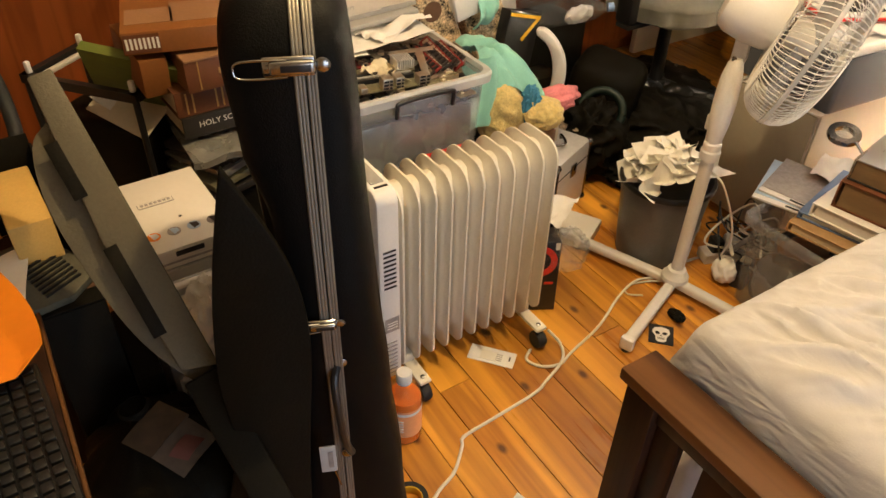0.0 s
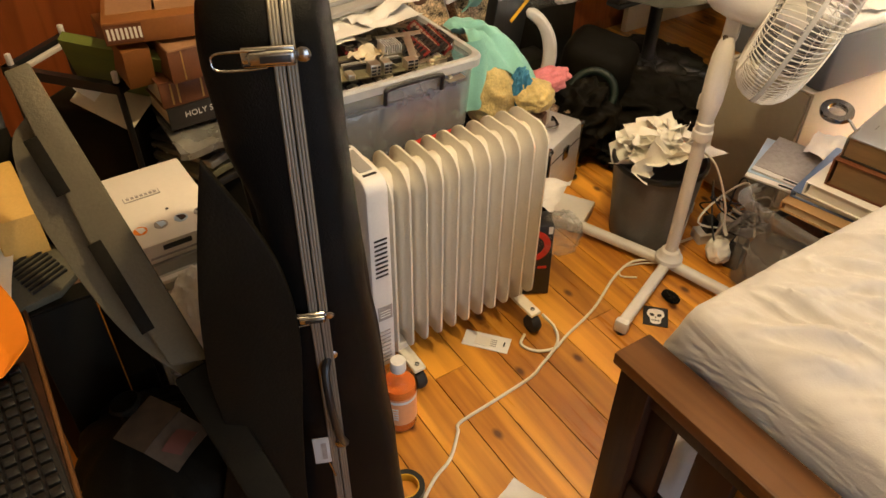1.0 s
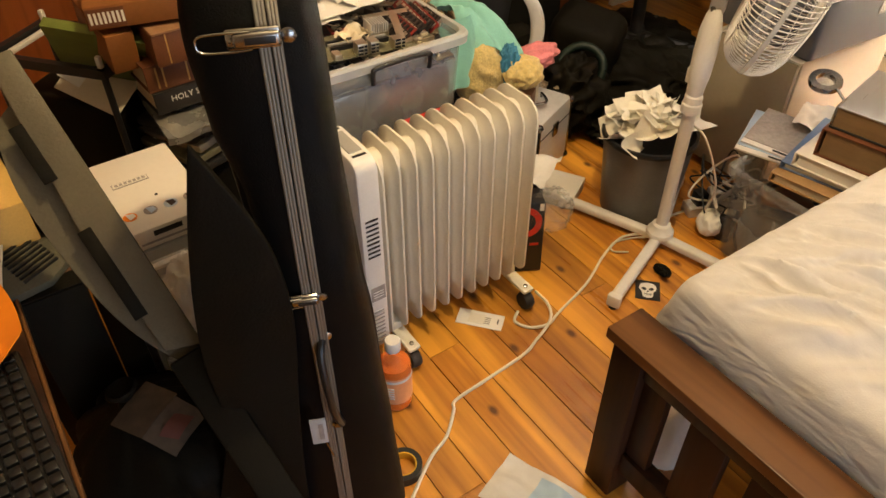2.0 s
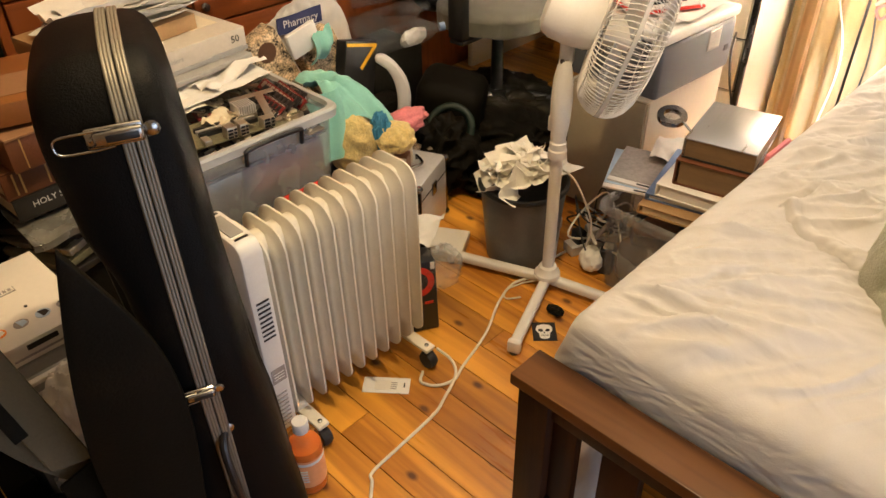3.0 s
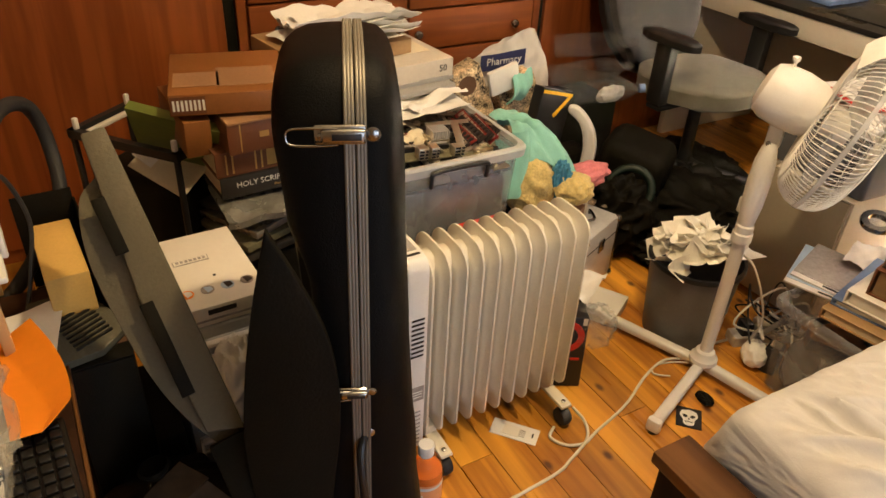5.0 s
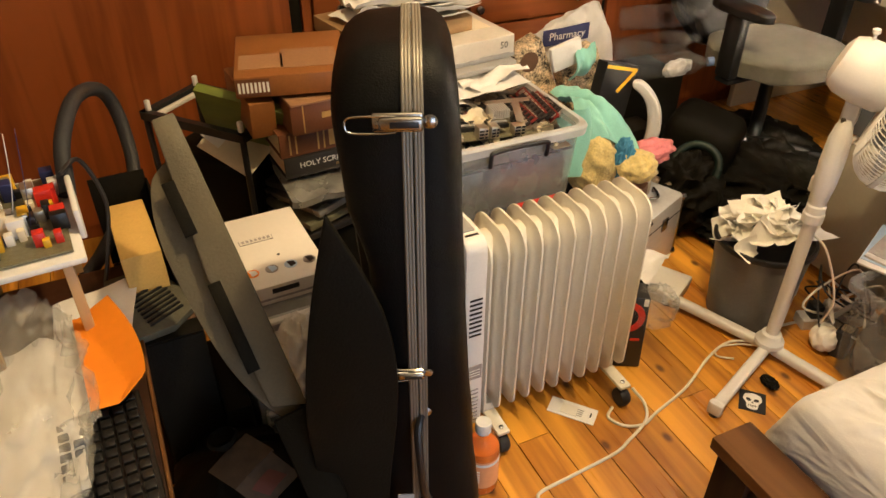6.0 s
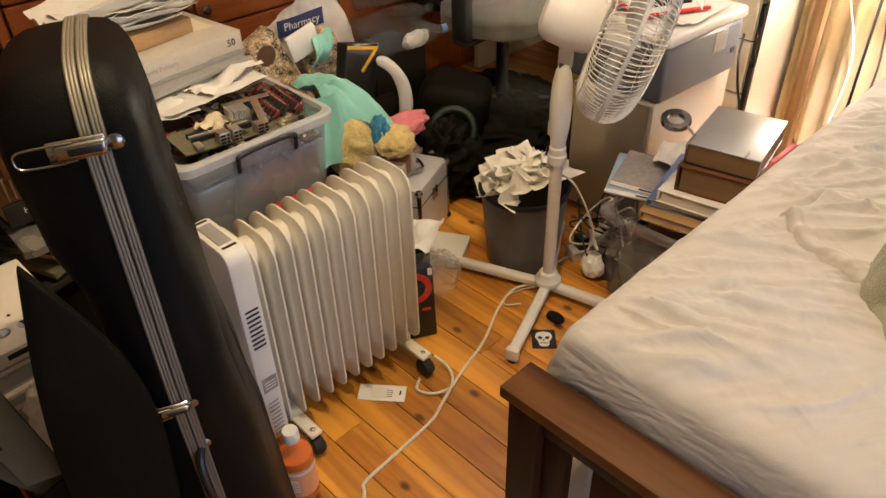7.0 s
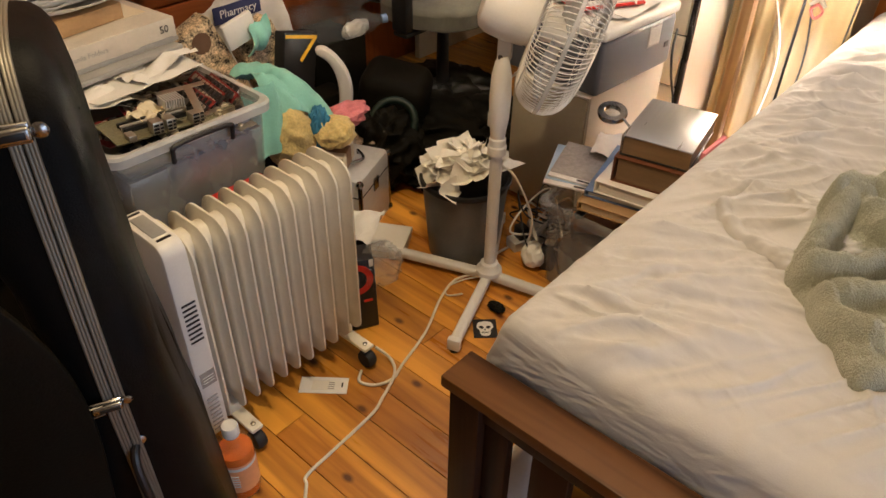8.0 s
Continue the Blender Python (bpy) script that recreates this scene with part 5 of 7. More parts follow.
for k in range(9):
    mc = thing("memory_card", ("red" if k in (2, 5, 7) else "black") + " memory card lying in a fanned row", "circuit board", "parts in the tub", at=pose(-1.285 + rng.uniform(-0.02, 0.02), 0.905 + 0.0145 * k, 0.656 + rng.uniform(0, 0.008), 38 + rng.uniform(-8, 8), rng.uniform(-4, 4), -6 + rng.uniform(-5, 5)))
    part("board", box((0, 0, 0), (0.15, 0.030, 0.0022), 0.0005), PCBRED if k in (2, 5, 7) else PCBBLACK, mc)
    for q in range(7):
        part("chip", box((-0.058 + 0.0195 * q, 0.002, 0.0020), (0.013, 0.017, 0.0022), 0.0004), TIN if k % 2 else BLACKPL, mc)
for k in range(8):
    cx, cy = -1.40 + rng.random() * 0.22, 0.69 + rng.random() * 0.30
    solid("bracket_plate", box((0, 0, 0), (0.115, 0.019, 0.0012), 0.0004), TIN, "bare metal slot bracket on the heap", "bracket", "parts in the tub").matrix_world = pose(cx, cy, TOP + 0.05 + rng.uniform(0, 0.02), rng.uniform(-40, 40), rng.uniform(-20, 20), rng.uniform(0, 180))


def crumple(cx, cy, z, w, d, rz, amp, seed, flip=0.0):
    m = pose(cx, cy, z, 0, 0, rz)

    def f(u, v):
        x, y = (u - 0.5) * w, (v - 0.5) * d
        h = amp * noise.noise(Vector((u * 2.2, v * 2.2, seed))) + amp * 0.5 * noise.noise(Vector((u * 5, v * 5, seed + 4))) + flip * max(0, u - 0.7) ** 2
        return m @ Vector((x, y, h))
    return f


solid("torn_paper", sheet(crumple(-1.265, 0.80, 0.668, 0.07, 0.075, 30, 0.03, 3, 0.0), 10, 10, 0.0008), CREAMCARD, "torn cream paper slip on the circuit boards", "paper", smooth=80)
for k, (cx, cy, z, w, d, rz, am) in enumerate(((-1.46, 0.86, 0.690, 0.22, 0.30, 6, 0.012), (-1.44, 0.93, 0.700, 0.10, 0.22, 22, 0.03), (-1.42, 0.73, 0.684, 0.16, 0.18, -12, 0.015))):
    solid("paper_sheet", sheet(crumple(cx, cy, z, w, d, rz, am, k + 20.0), 12, 12, 0.0008), PAPER, "loose white paper lying over the tub's contents", "paper", "papers on the tub", smooth=80)
kp = thing("keyboard", "slim grey keyboard under the papers", "keyboard", at=pose(-1.50, 0.82, 0.700, 0, 0, 98))
part("shell", box((0, 0, 0.008), (0.40, 0.13, 0.016), 0.005), GREYPL, kp)

# box of manila folders with papers on top, resting across the tub
fx = pose(-1.60, 0.80, 0.715, 0, 0, 96)
fb = thing("folder_box", "pale grey carton of manila folders with printed end", "carton", at=fx)
part("carton", box((0, 0, 0.032), (0.44, 0.26, 0.064), 0.003), FOLDERCARD, fb)
part("dark_band", box((0.0, -0.001, 0.008), (0.441, 0.262, 0.010)), GREYPL, fb)


def text(body, size, m, mt, parent, name="lettering", depth=0.0003):
    c = bpy.data.curves.new(name, "FONT")
    c.body, c.size, c.extrude, c.align_x, c.align_y, c.resolution_u = body, size, depth, "CENTER", "CENTER", 2
    tmp = bpy.data.objects.new(name, c)
    scene.collection.objects.link(tmp)
    dg = bpy.context.evaluated_depsgraph_get()
    me = bpy.data.meshes.new_from_object(tmp.evaluated_get(dg))
    bpy.data.objects.remove(tmp)
    me.materials.clear()
    me.materials.append(mt)
    ob = new(name, me)
    ob.parent = parent
    ob.matrix_local = m
    return ob


text("Manila Folders", 0.018, pose(-0.03, -0.1305, 0.036, 90, 0, 0), GREYPL, fb)
text("50", 0.027, pose(0.185, -0.1305, 0.038, 90, 0, 0), BLACKPL, fb)
part("printed_patch", box((0.15, -0.0, 0.0642), (0.09, 0.10, 0.001)), CREAMCARD, fb)
part("printed_bar", box((0.155, -0.131, 0.012), (0.10, 0.0015, 0.008)), GREYPL, fb)
solid("paper_ream", box((0, 0, 0.02), (0.36, 0.25, 0.04), 0.002), CARD, "brown wrapped ream under loose sheets", "paper").matrix_world = pose(-1.66, 0.74, 0.780, 0, 0, 100)
for k in range(7):
    cx, cy = -1.66 + rng.uniform(-0.02, 0.03), 0.77 + rng.uniform(-0.03, 0.05)
    solid("paper_sheet", sheet(crumple(cx, cy, 0.826 + 0.008 * k, 0.21, 0.30, 8 + rng.uniform(-14, 14), 0.010 + 0.004 * k, k * 3.0, 0.25), 14, 14, 0.0008), PAPER, "loose white sheet with a curled corner on the pile", "paper", "papers on the tub", smooth=80)
tb = thing("medicine_carton", "small white and teal carton behind the papers", "carton", at=pose(-1.93, 0.99, 0.70, 0, 0, 100))
part("carton", box((0, 0, 0.06), (0.11, 0.05, 0.12), 0.002), WHITECARD, tb)
part("printed_band", box((0.02, 0, 0.045), (0.072, 0.0515, 0.05)), TEAL, tb, "teal band")
part("printed_band", box((-0.035, 0, 0.045), (0.036, 0.0516, 0.05)), NAVY, tb, "navy band")
solid("carton_stack", box((-1.93, 0.98, 0.35), (0.26, 0.30, 0.70), 0.004), BLACKMATT, "dark carton against the drawers", "carton")

# ---------------------------------------------------------------- bags and cloths between tub and chair
bag = thing("pharmacy_bag", "white pharmacy carrier bag with a navy label", "bag", at=(-1.93, 1.53, 0))


def bag_f(sgn):
    def f(u, v):
        yl, yr = -0.215 + 0.03 * v, 0.25 - 0.06 * v - 0.10 * v ** 4
        bulge = sgn * 0.055 * math.cos((u - 0.5) * 3.0) * (1 - 0.8 * v)
        wr = 0.016 * noise.noise(Vector((u * 5, v * 7, sgn + 2))) + 0.007 * noise.noise(Vector((u * 13, v * 16, sgn)))
        return Vector((bulge + wr + 0.015 * v, yl + (yr - yl) * u, (0.605 + 0.075 * smooth01(u * 1.1) + 0.010 * noise.noise(Vector((u * 7, 0, 7)))) * v))
    return f


for sg_ in (1, -1):
    part("panel", sheet(bag_f(sg_), 30, 40, 0.0), BAGWHITE, bag, "", 80)
part("label", sheet(lambda u, v: Vector((0.040 + 0.004 * math.sin(5 * u), -0.148 + 0.193 * u, 0.558 + 0.004 * u + 0.058 * v)), 12, 4, 0.001), NAVY, bag, "navy printed label", 80)
text("Pharmacy", 0.038, Matrix(((0, 0, 1, 0.0455), (1, 0, 0, -0.052), (0, 1, 0, 0.590), (0, 0, 0, 1))), PAPER, bag)

for k, (y, z, w, h) in enumerate(((1.452, 0.036, 0.13, 0.66), (1.646, 0.012, 0.15, 0.62))):
    gb = thing("gift_bag", "speckled brown gift bag leaning in the clutter", "bag", "gift bags", at=pose(-1.735, y, z, 23, 0, 0))
    part("body", box((0, 0, h / 2), (0.07, w, h), 0.004), SPECKLE, gb)
    if k == 0:
        part("round_print", lathe([(0.0, 0.0), (0.033, 0.0), (0.033, 0.0015), (0.0, 0.0015)], 28, Matrix.Translation((0.0352, 0.0, 0.610)) @ Matrix.Rotation(radians(90), 4, "Y"), False), BROWNDOT, gb, "round dark brown print")


def blob(name, c, s, mt, label, category, seed, amp=0.22, freq=2.6, group=""):
    bm = bmesh.new()
    bmesh.ops.create_icosphere(bm, subdivisions=5, radius=1.0)
    for v in bm.verts:
        p = v.co.copy()
        ridge = 1 - abs(noise.noise(p * freq + Vector((seed, seed, 0)))) * 2.2
        v.co = p * (1 + amp * ridge + amp * 0.6 * noise.noise(p * freq * 2.1 + Vector((0, seed, 3))))
        v.co.z = max(v.co.z, -0.85)
        v.co = Vector((v.co.x * s[0], v.co.y * s[1], v.co.z * s[2])) + Vector(c)
    return solid(name, bm, mt, label, category, group, smooth=80)


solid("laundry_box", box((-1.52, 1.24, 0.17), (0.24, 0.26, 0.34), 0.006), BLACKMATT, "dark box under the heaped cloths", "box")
blob("yellow_cloth", (-1.385, 1.275, 0.375), (0.070, 0.078, 0.095), YELLOWCL, "pale yellow fluffy cloth heaped beside the tub", "cloth", 3, 0.13, 1.7)
blob("yellow_cloth", (-1.30, 1.37, 0.385), (0.055, 0.065, 0.045), YELLOWCL, "pale yellow cloth on the small box", "cloth", 6, 0.14, 1.8)


def teal_f(u, v):
    x, y = -1.56 + 0.19 * u, 1.20 + 0.18 * v + 0.02 * u
    z = 0.556 - 0.16 * max(0.0, v - 0.45) ** 1.4 - 0.30 * max(0.0, u - 0.62) ** 1.2
    fold = 0.030 * abs(math.sin(5.5 * v - 3.5 * u + 0.8 * noise.noise(Vector((u * 2, v * 2, 3))))) ** 0.7 + 0.018 * abs(noise.noise(Vector((u * 5, v * 5, 5)))) - 0.02
    return Vector((x + 0.05 * u * v, y + 0.012 * noise.noise(Vector((u * 3, v * 3, 9))), z + fold))


solid("aqua_cloth", sheet(teal_f, 34, 34, 0.003), TEAL, "aqua cloth folded over the heap beside the tub", "cloth", smooth=80)


def teal_b(u, v):
    return Vector((-1.385 + 0.035 * v + 0.008 * math.sin(9 * u), 1.115 + 0.115 * u + 0.01 * math.sin(5 * v), 0.575 - 0.20 * v - 0.01 * math.sin(3 * u)))


solid("aqua_cloth", sheet(teal_b, 20, 24, 0.0), TEAL, "aqua cloth hanging down beside the tub", "cloth", smooth=80)
solid("aqua_cloth", sheet(lambda u, v: Vector((-1.664 + 0.026 * math.sin(3.14 * v) + 0.006 * math.sin(11 * u + 2 * v) - 0.012 * u, 1.345 + 0.085 * u + 0.012 * v, 0.530 + 0.085 * v + 0.020 * u + 0.006 * math.sin(7 * u))), 20, 20, 0.006), TEAL, "small folded aqua cloth on the gift bag", "cloth", smooth=80)
solid("paper_towel_pack", box((0, 0, 0), (0.022, 0.115, 0.085), 0.008), PAPER, "white paper pack tucked before the gift bags", "paper").matrix_world = pose(-1.675, 1.335, 0.612, 14, 0, 0)
blob("pink_cloth", (-1.375, 1.475, 0.375), (0.045, 0.085, 0.035), PINKCL, "pink printed cloth on the heap", "cloth", 12, 0.22, 1.8)
blob("blue_cloth", (-1.325, 1.335, 0.40), (0.025, 0.03, 0.06), BLUECL, "dark blue cloth on the heap", "cloth", 14, 0.32, 2.4)
bk = thing("black_display_box", "black carton with a yellow printed corner", "carton", at=pose(-1.64, 1.485, 0.345, -16, -6, 4))
part("carton", box((0, 0, 0.11), (0.05, 0.14, 0.22), 0.003), BLACKPL, bk)
part("yellow_edge", box((0.0262, 0.0, 0.206), (0.002, 0.135, 0.011)), YELLOW, bk, "yellow printed bar")
ye = part("yellow_edge", box((0, 0, 0), (0.002, 0.095, 0.012)), YELLOW, bk, "yellow printed bar")
ye.matrix_local = pose(0.0264, 0.03, 0.165, 52, 0, 0)
solid("floor_carton", box((-1.635, 1.56, 0.165), (0.10, 0.24, 0.33), 0.004), BLACKMATT, "dark carton standing on the floor", "carton")
wh = thing("white_hoop", "white plastic hoop of a small pedestal leaning in the clutter", "hoop", at=pose(-1.60, 1.60, 0.0))
ho = spline([(-0.030, 0.498, 0), (0.0, 0.500, 0), (0.040, 0.470, 0), (0.075, 0.415, 0), (0.088, 0.345, 0), (0.080, 0.270, 0), (0.060, 0.15, 0), (0.05, 0.003, 0)], 4)
hi = spline([(0.0, 0.003, 0), (0.02, 0.15, 0), (0.036, 0.270, 0), (0.042, 0.345, 0), (0.034, 0.405, 0), (0.012, 0.450, 0), (-0.026, 0.478, 0)], 4)
part("hoop", prism([(p.x, p.y) for p in ho] + [(p.x, p.y) for p in hi], 0.035, pose(-0.02, 0.02, 0, 90, 0, 40), 0.008), WHITEPL, wh, "", 60)


# ---------------------------------------------------------------- desk, chair, printer
desk = thing("desk", "white laminate desk with a black edged top and drawer pedestal", "desk", at=(-1.5, 2.64, 0))


def dpart(name, a, b, mt, label="", bev=0.002, par=None):
    o = (-1.5, 2.64, 0)
    return part(name, span([p - q for p, q in zip(a, o)], [p - q for p, q in zip(b, o)], bev), mt, par or desk, label)


dpart("desktop", (-2.17, 2.62, 0.722), (-0.775, 3.28, 0.742), DARKTOP, "black topped desk surface")
dpart("front_apron", (-2.16, 2.628, 0.635), (-1.20, 2.648, 0.720), LAMINATE)
dpart("side_panel", (-2.165, 2.63, 0.0), (-2.135, 3.27, 0.720), LAMINATE)
dpart("back_panel", (-2.13, 3.22, 0.25), (-1.21, 3.24, 0.70), LAMINATE)
dpart("pedestal", (-1.20, 2.645, 0.0), (-0.800, 3.27, 0.720), LAMINATE)
dpart("corner_edge", (-0.800, 2.632, 0.0), (-0.780, 2.652, 0.721), DARKTOP, "black edge strip")
dpart("side_panel", (-0.799, 2.654, 0.0), (-0.782, 3.27, 0.7205), LAMINATE)
for k, (za, zb) in enumerate(((0.06, 0.26), (0.268, 0.46), (0.468, 0.62), (0.628, 0.714))):
    d = dpart("drawer_front", (-1.19, 2.632, za), (-0.806, 2.644, zb), LAMINATE)
    dpart("drawer_gap", (-1.195, 2.6445, zb), (-0.802, 2.6455, zb + 0.006), DARKTOP)
    for xx in (-1.12, -0.86):
        part("screw_hole", cyl((xx + 1.5, -0.0085, (za + zb) / 2), (xx + 1.5, -0.0065, (za + zb) / 2), 0.003, n=10), DARKTOP, d)
lt = thing("laptop", "closed blue laptop on the desk", "laptop", at=(-1.75, 2.90, 0.742))
part("base", box((0, 0, 0.009), (0.36, 0.25, 0.018), 0.004), BLUE, lt)
solid("desk_pad", box((-1.30, 2.86, 0.7445), (0.42, 0.30, 0.005), 0.001), BLACKPL, "thin black pad lying on the desk", "desk pad")
tr = thing("desk_tray", "black plastic tray with small plants on the desk", "tray", at=pose(-1.02, 2.84, 0.742, 0, 0, 8))
part("base", box((0, 0, 0.006), (0.22, 0.20, 0.012), 0.003), BLACKPL, tr)
for sx, sy, w, d_ in ((0.107, 0, 0.008, 0.20), (-0.107, 0, 0.008, 0.20), (0, 0.097, 0.206, 0.008), (0, -0.097, 0.206, 0.008)):
    part("rim", box((sx, sy, 0.045), (w, d_, 0.068), 0.002), BLACKPL, tr)
GREENLEAF = material("small_green_leaves", (0.045, 0.10, 0.025), 0.6, vary=0.3, grain=50)
for k in range(26):
    a, r = rng.uniform(0, 6.28), rng.uniform(0, 0.07)
    def leaf(u, v, a=a, r=r, q=rng.uniform(0.05, 0.13), s=rng.uniform(-1, 1)):
        w = 0.012 * math.sin(3.14 * min(max(v, 0.02), 0.98)) * (u - 0.5) * 2
        return Vector((r * math.cos(a) + w * math.cos(a + 1.57) + 0.04 * v * s, r * math.sin(a) + w * math.sin(a + 1.57) + 0.03 * v * s, 0.02 + q * v))
    part("leaf", sheet(leaf, 2, 5, 0.0006), GREENLEAF, tr)
vi = thing("small_bottle", "small dark bottle with a white label on the desk", "bottle", at=(-0.865, 2.765, 0.742))
part("glass", lathe([(0.014, 0.0), (0.0145, 0.003), (0.0145, 0.052), (0.007, 0.062), (0.007, 0.068)], 20), BLACKPL, vi)
part("label", lathe([(0.0149, 0.010), (0.0149, 0.042)], 20, close=False), PAPER, vi)
part("cap", cyl((0, 0, 0.066), (0, 0, 0.088), 0.009, n=16), BLACKPL, vi)
for k, (x0, x1) in enumerate(((-0.955, -0.93), (-0.99, -1.00))):
    solid("hanging_cable", tube([(x0, 2.70, 0.748), (x0, 2.60, 0.745), (x0 + 0.004, 2.595, 0.66), (x1, 2.59, 0.50), (x1 + 0.02, 2.60, 0.30), (x1, 2.61, 0.004)], 0.0032), DARKCABLE if k else CABLE, "cable hanging over the desk edge", "cable", "cables at the desk")
solid("power_lead", tube([(-0.825, 2.60, 0.50), (-0.815, 2.57, 0.43), (-0.795, 2.56, 0.34), (-0.76, 2.55, 0.22), (-0.77, 2.50, 0.06), (-0.80, 2.44, 0.005)], 0.0045), DARKCABLE, "black mains lead behind the printer", "cable", "cables at the desk")

# printer on a low white cabinet whose front has its shade in the colour
cab = thing("low_cabinet", "low white laminate cabinet with its front toned taupe for shade, under the printer", "cabinet", at=(-0.915, 2.185, 0))
part("carcass", box((0, 0.006, 0.239), (0.285, 0.47, 0.448), 0.003), LAMINATE, cab)
part("door", box((-0.002, -0.238, 0.243), (0.278, 0.016, 0.436), 0.003), SHADELAM, cab, "plain white door toned taupe for shade")
# black base stands in for the shadow line along the cabinet's foot
part("plinth", box((0, 0.01, 0.0075), (0.26, 0.44, 0.015)), BLACKPL, cab)
part("top", box((0, -0.003, 0.4665), (0.29, 0.486, 0.007), 0.002), LAMINATE, cab)
pr = thing("printer", "blue-grey office printer with a pale lid", "printer", at=pose(-0.925, 2.170, 0.471, 0, 0, -3.5))
part("body", box((0, 0, 0.085), (0.36, 0.415, 0.17), 0.014, seg=3), PRINTGREY, pr)
part("lid", box((0, 0, 0.190), (0.375, 0.415, 0.036), 0.012, seg=3), WHITEPL, pr, "pale grey lid")
part("front_cover", box((-0.03, -0.205, 0.07), (0.27, 0.020, 0.13), 0.008), PRINTGREY, pr)
vg = part("vent_panel", box((0.181, 0.08, 0.125), (0.003, 0.07, 0.07), 0.001), GREYPL, pr)
for k in range(10):
    part("vent_slot", box((0.183, 0.052 + 0.0062 * k, 0.125), (0.002, 0.0028, 0.056)), WHITEPL, vg)
part("socket", box((0.181, 0.165, 0.075), (0.003, 0.022, 0.018)), BLACKPL, pr)
for k in range(4):
    solid("paper_sheet", sheet(crumple(-0.935 + 0.01 * k, 2.18, 0.6835 + 0.003 * k, 0.24, 0.31, 70 + 7 * k, 0.006, 40.0 + k, 0.05), 10, 10, 0.0007), PAPER, "loose papers lying on the printer lid", "paper", "papers on the printer", smooth=80)
fo = thing("red_folder", "red edged folder with a dark tablet on the printer", "folder", at=pose(-0.90, 2.13, 0.699, 0, 0, 62))
part("cover", box((0, 0, 0.004), (0.24, 0.17, 0.008), 0.002), RED, fo)
part("page", box((0.004, 0.003, 0.0095), (0.225, 0.158, 0.003)), PAPER, fo)
part("tablet", box((0.01, 0.0, 0.015), (0.14, 0.085, 0.007), 0.002), BLACKPL, fo, "small dark tablet")

# worn swivel chair
ch = thing("office_chair", "worn charcoal swivel chair with padded arms", "chair", at=pose(-1.68, 2.29, 0, 0, 0, 92))


def pad(w, d, h, rx=0.06, n=14, crown=0.02):
    bm = bmesh.new()
    bmesh.ops.create_cube(bm, size=1)
    bmesh.ops.subdivide_edges(bm, edges=bm.edges[:], cuts=n, use_grid_fill=True)
    for v in bm.verts:
        x, y, z = v.co * 2
        k = (1 - 0.22 * x * x * y * y * 1.4)
        e = (1 - abs(x) ** 6 * 0.35) * (1 - abs(y) ** 6 * 0.35)
        v.co = Vector((x * w / 2 * k, y * d / 2 * k, z * h / 2 * e + (crown * (1 - x * x) * (1 - y * y) if z > 0 else 0) + 0.004 * noise.noise(Vector((x * 3, y * 3, z)))))
    return bm


s_ = pad(0.50, 0.48, 0.085)
s_.transform(Matrix.Translation((0, 0, 0.47)))
part("seat", s_, SEATGREY, ch, "dusty grey fabric seat", 80)
b_ = pad(0.48, 0.66, 0.075)
b_.transform(pose(-0.02, 0.315, 0.77, 73, 0, 0))
part("backrest", b_, CHAIRGREY, ch, "charcoal fabric backrest", 80)
k_ = pad(0.52, 0.70, 0.05)
k_.transform(pose(-0.02, 0.352, 0.76, 73, 0, 0))
part("back_shell", k_, BLACKPL, ch, "black plastic back shell", 80)
part("back_post", box((0, 0.27, 0.56), (0.07, 0.03, 0.30), 0.008), BLACKPL, ch)
part("seat_plate", box((0, 0.02, 0.412), (0.24, 0.26, 0.03), 0.008), BLACKPL, ch)
part("gas_column", cyl((0, 0, 0.10), (0, 0, 0.40), 0.028, 0.024), BLACKPL, ch)
for sx in (-1, 1):
    am = part("arm", box((sx * 0.265, -0.02, 0.545), (0.045, 0.075, 0.23), 0.010), BLACKPL, ch)
    part("arm_bracket", box((sx * 0.20, -0.02, 0.418), (0.16, 0.07, 0.018), 0.005), BLACKPL, am)
    ap = pad(0.085, 0.27, 0.035, crown=0.008, n=8)
    ap.transform(Matrix.Translation((sx * 0.265, -0.03, 0.675)))
    part("arm_pad", ap, BLACKPL, am, "scuffed black arm pad", 80)
for k in range(5):
    a = 6.2832 * k / 5 + 0.4
    lg = bmesh.new()
    cyl_bm(lg, (0.02 * math.cos(a), 0.02 * math.sin(a), 0.115), (0.30 * math.cos(a), 0.30 * math.sin(a), 0.075), 0.024, 0.015, 12)
    l5 = part("base_leg", lg, BLACKPL, ch)
    part("castor", lathe([(0.008, -0.022), (0.028, -0.020), (0.030, 0.0), (0.028, 0.020), (0.008, 0.022)], 18, Matrix.Translation((0.30 * math.cos(a), 0.30 * math.sin(a), 0.030)) @ Matrix.Rotation(a, 4, "Z") @ Matrix.Rotation(radians(90), 4, "X")), RUBBER, l5)
part("base_hub", cyl((0, 0, 0.085), (0, 0, 0.135), 0.045), BLACKPL, ch)

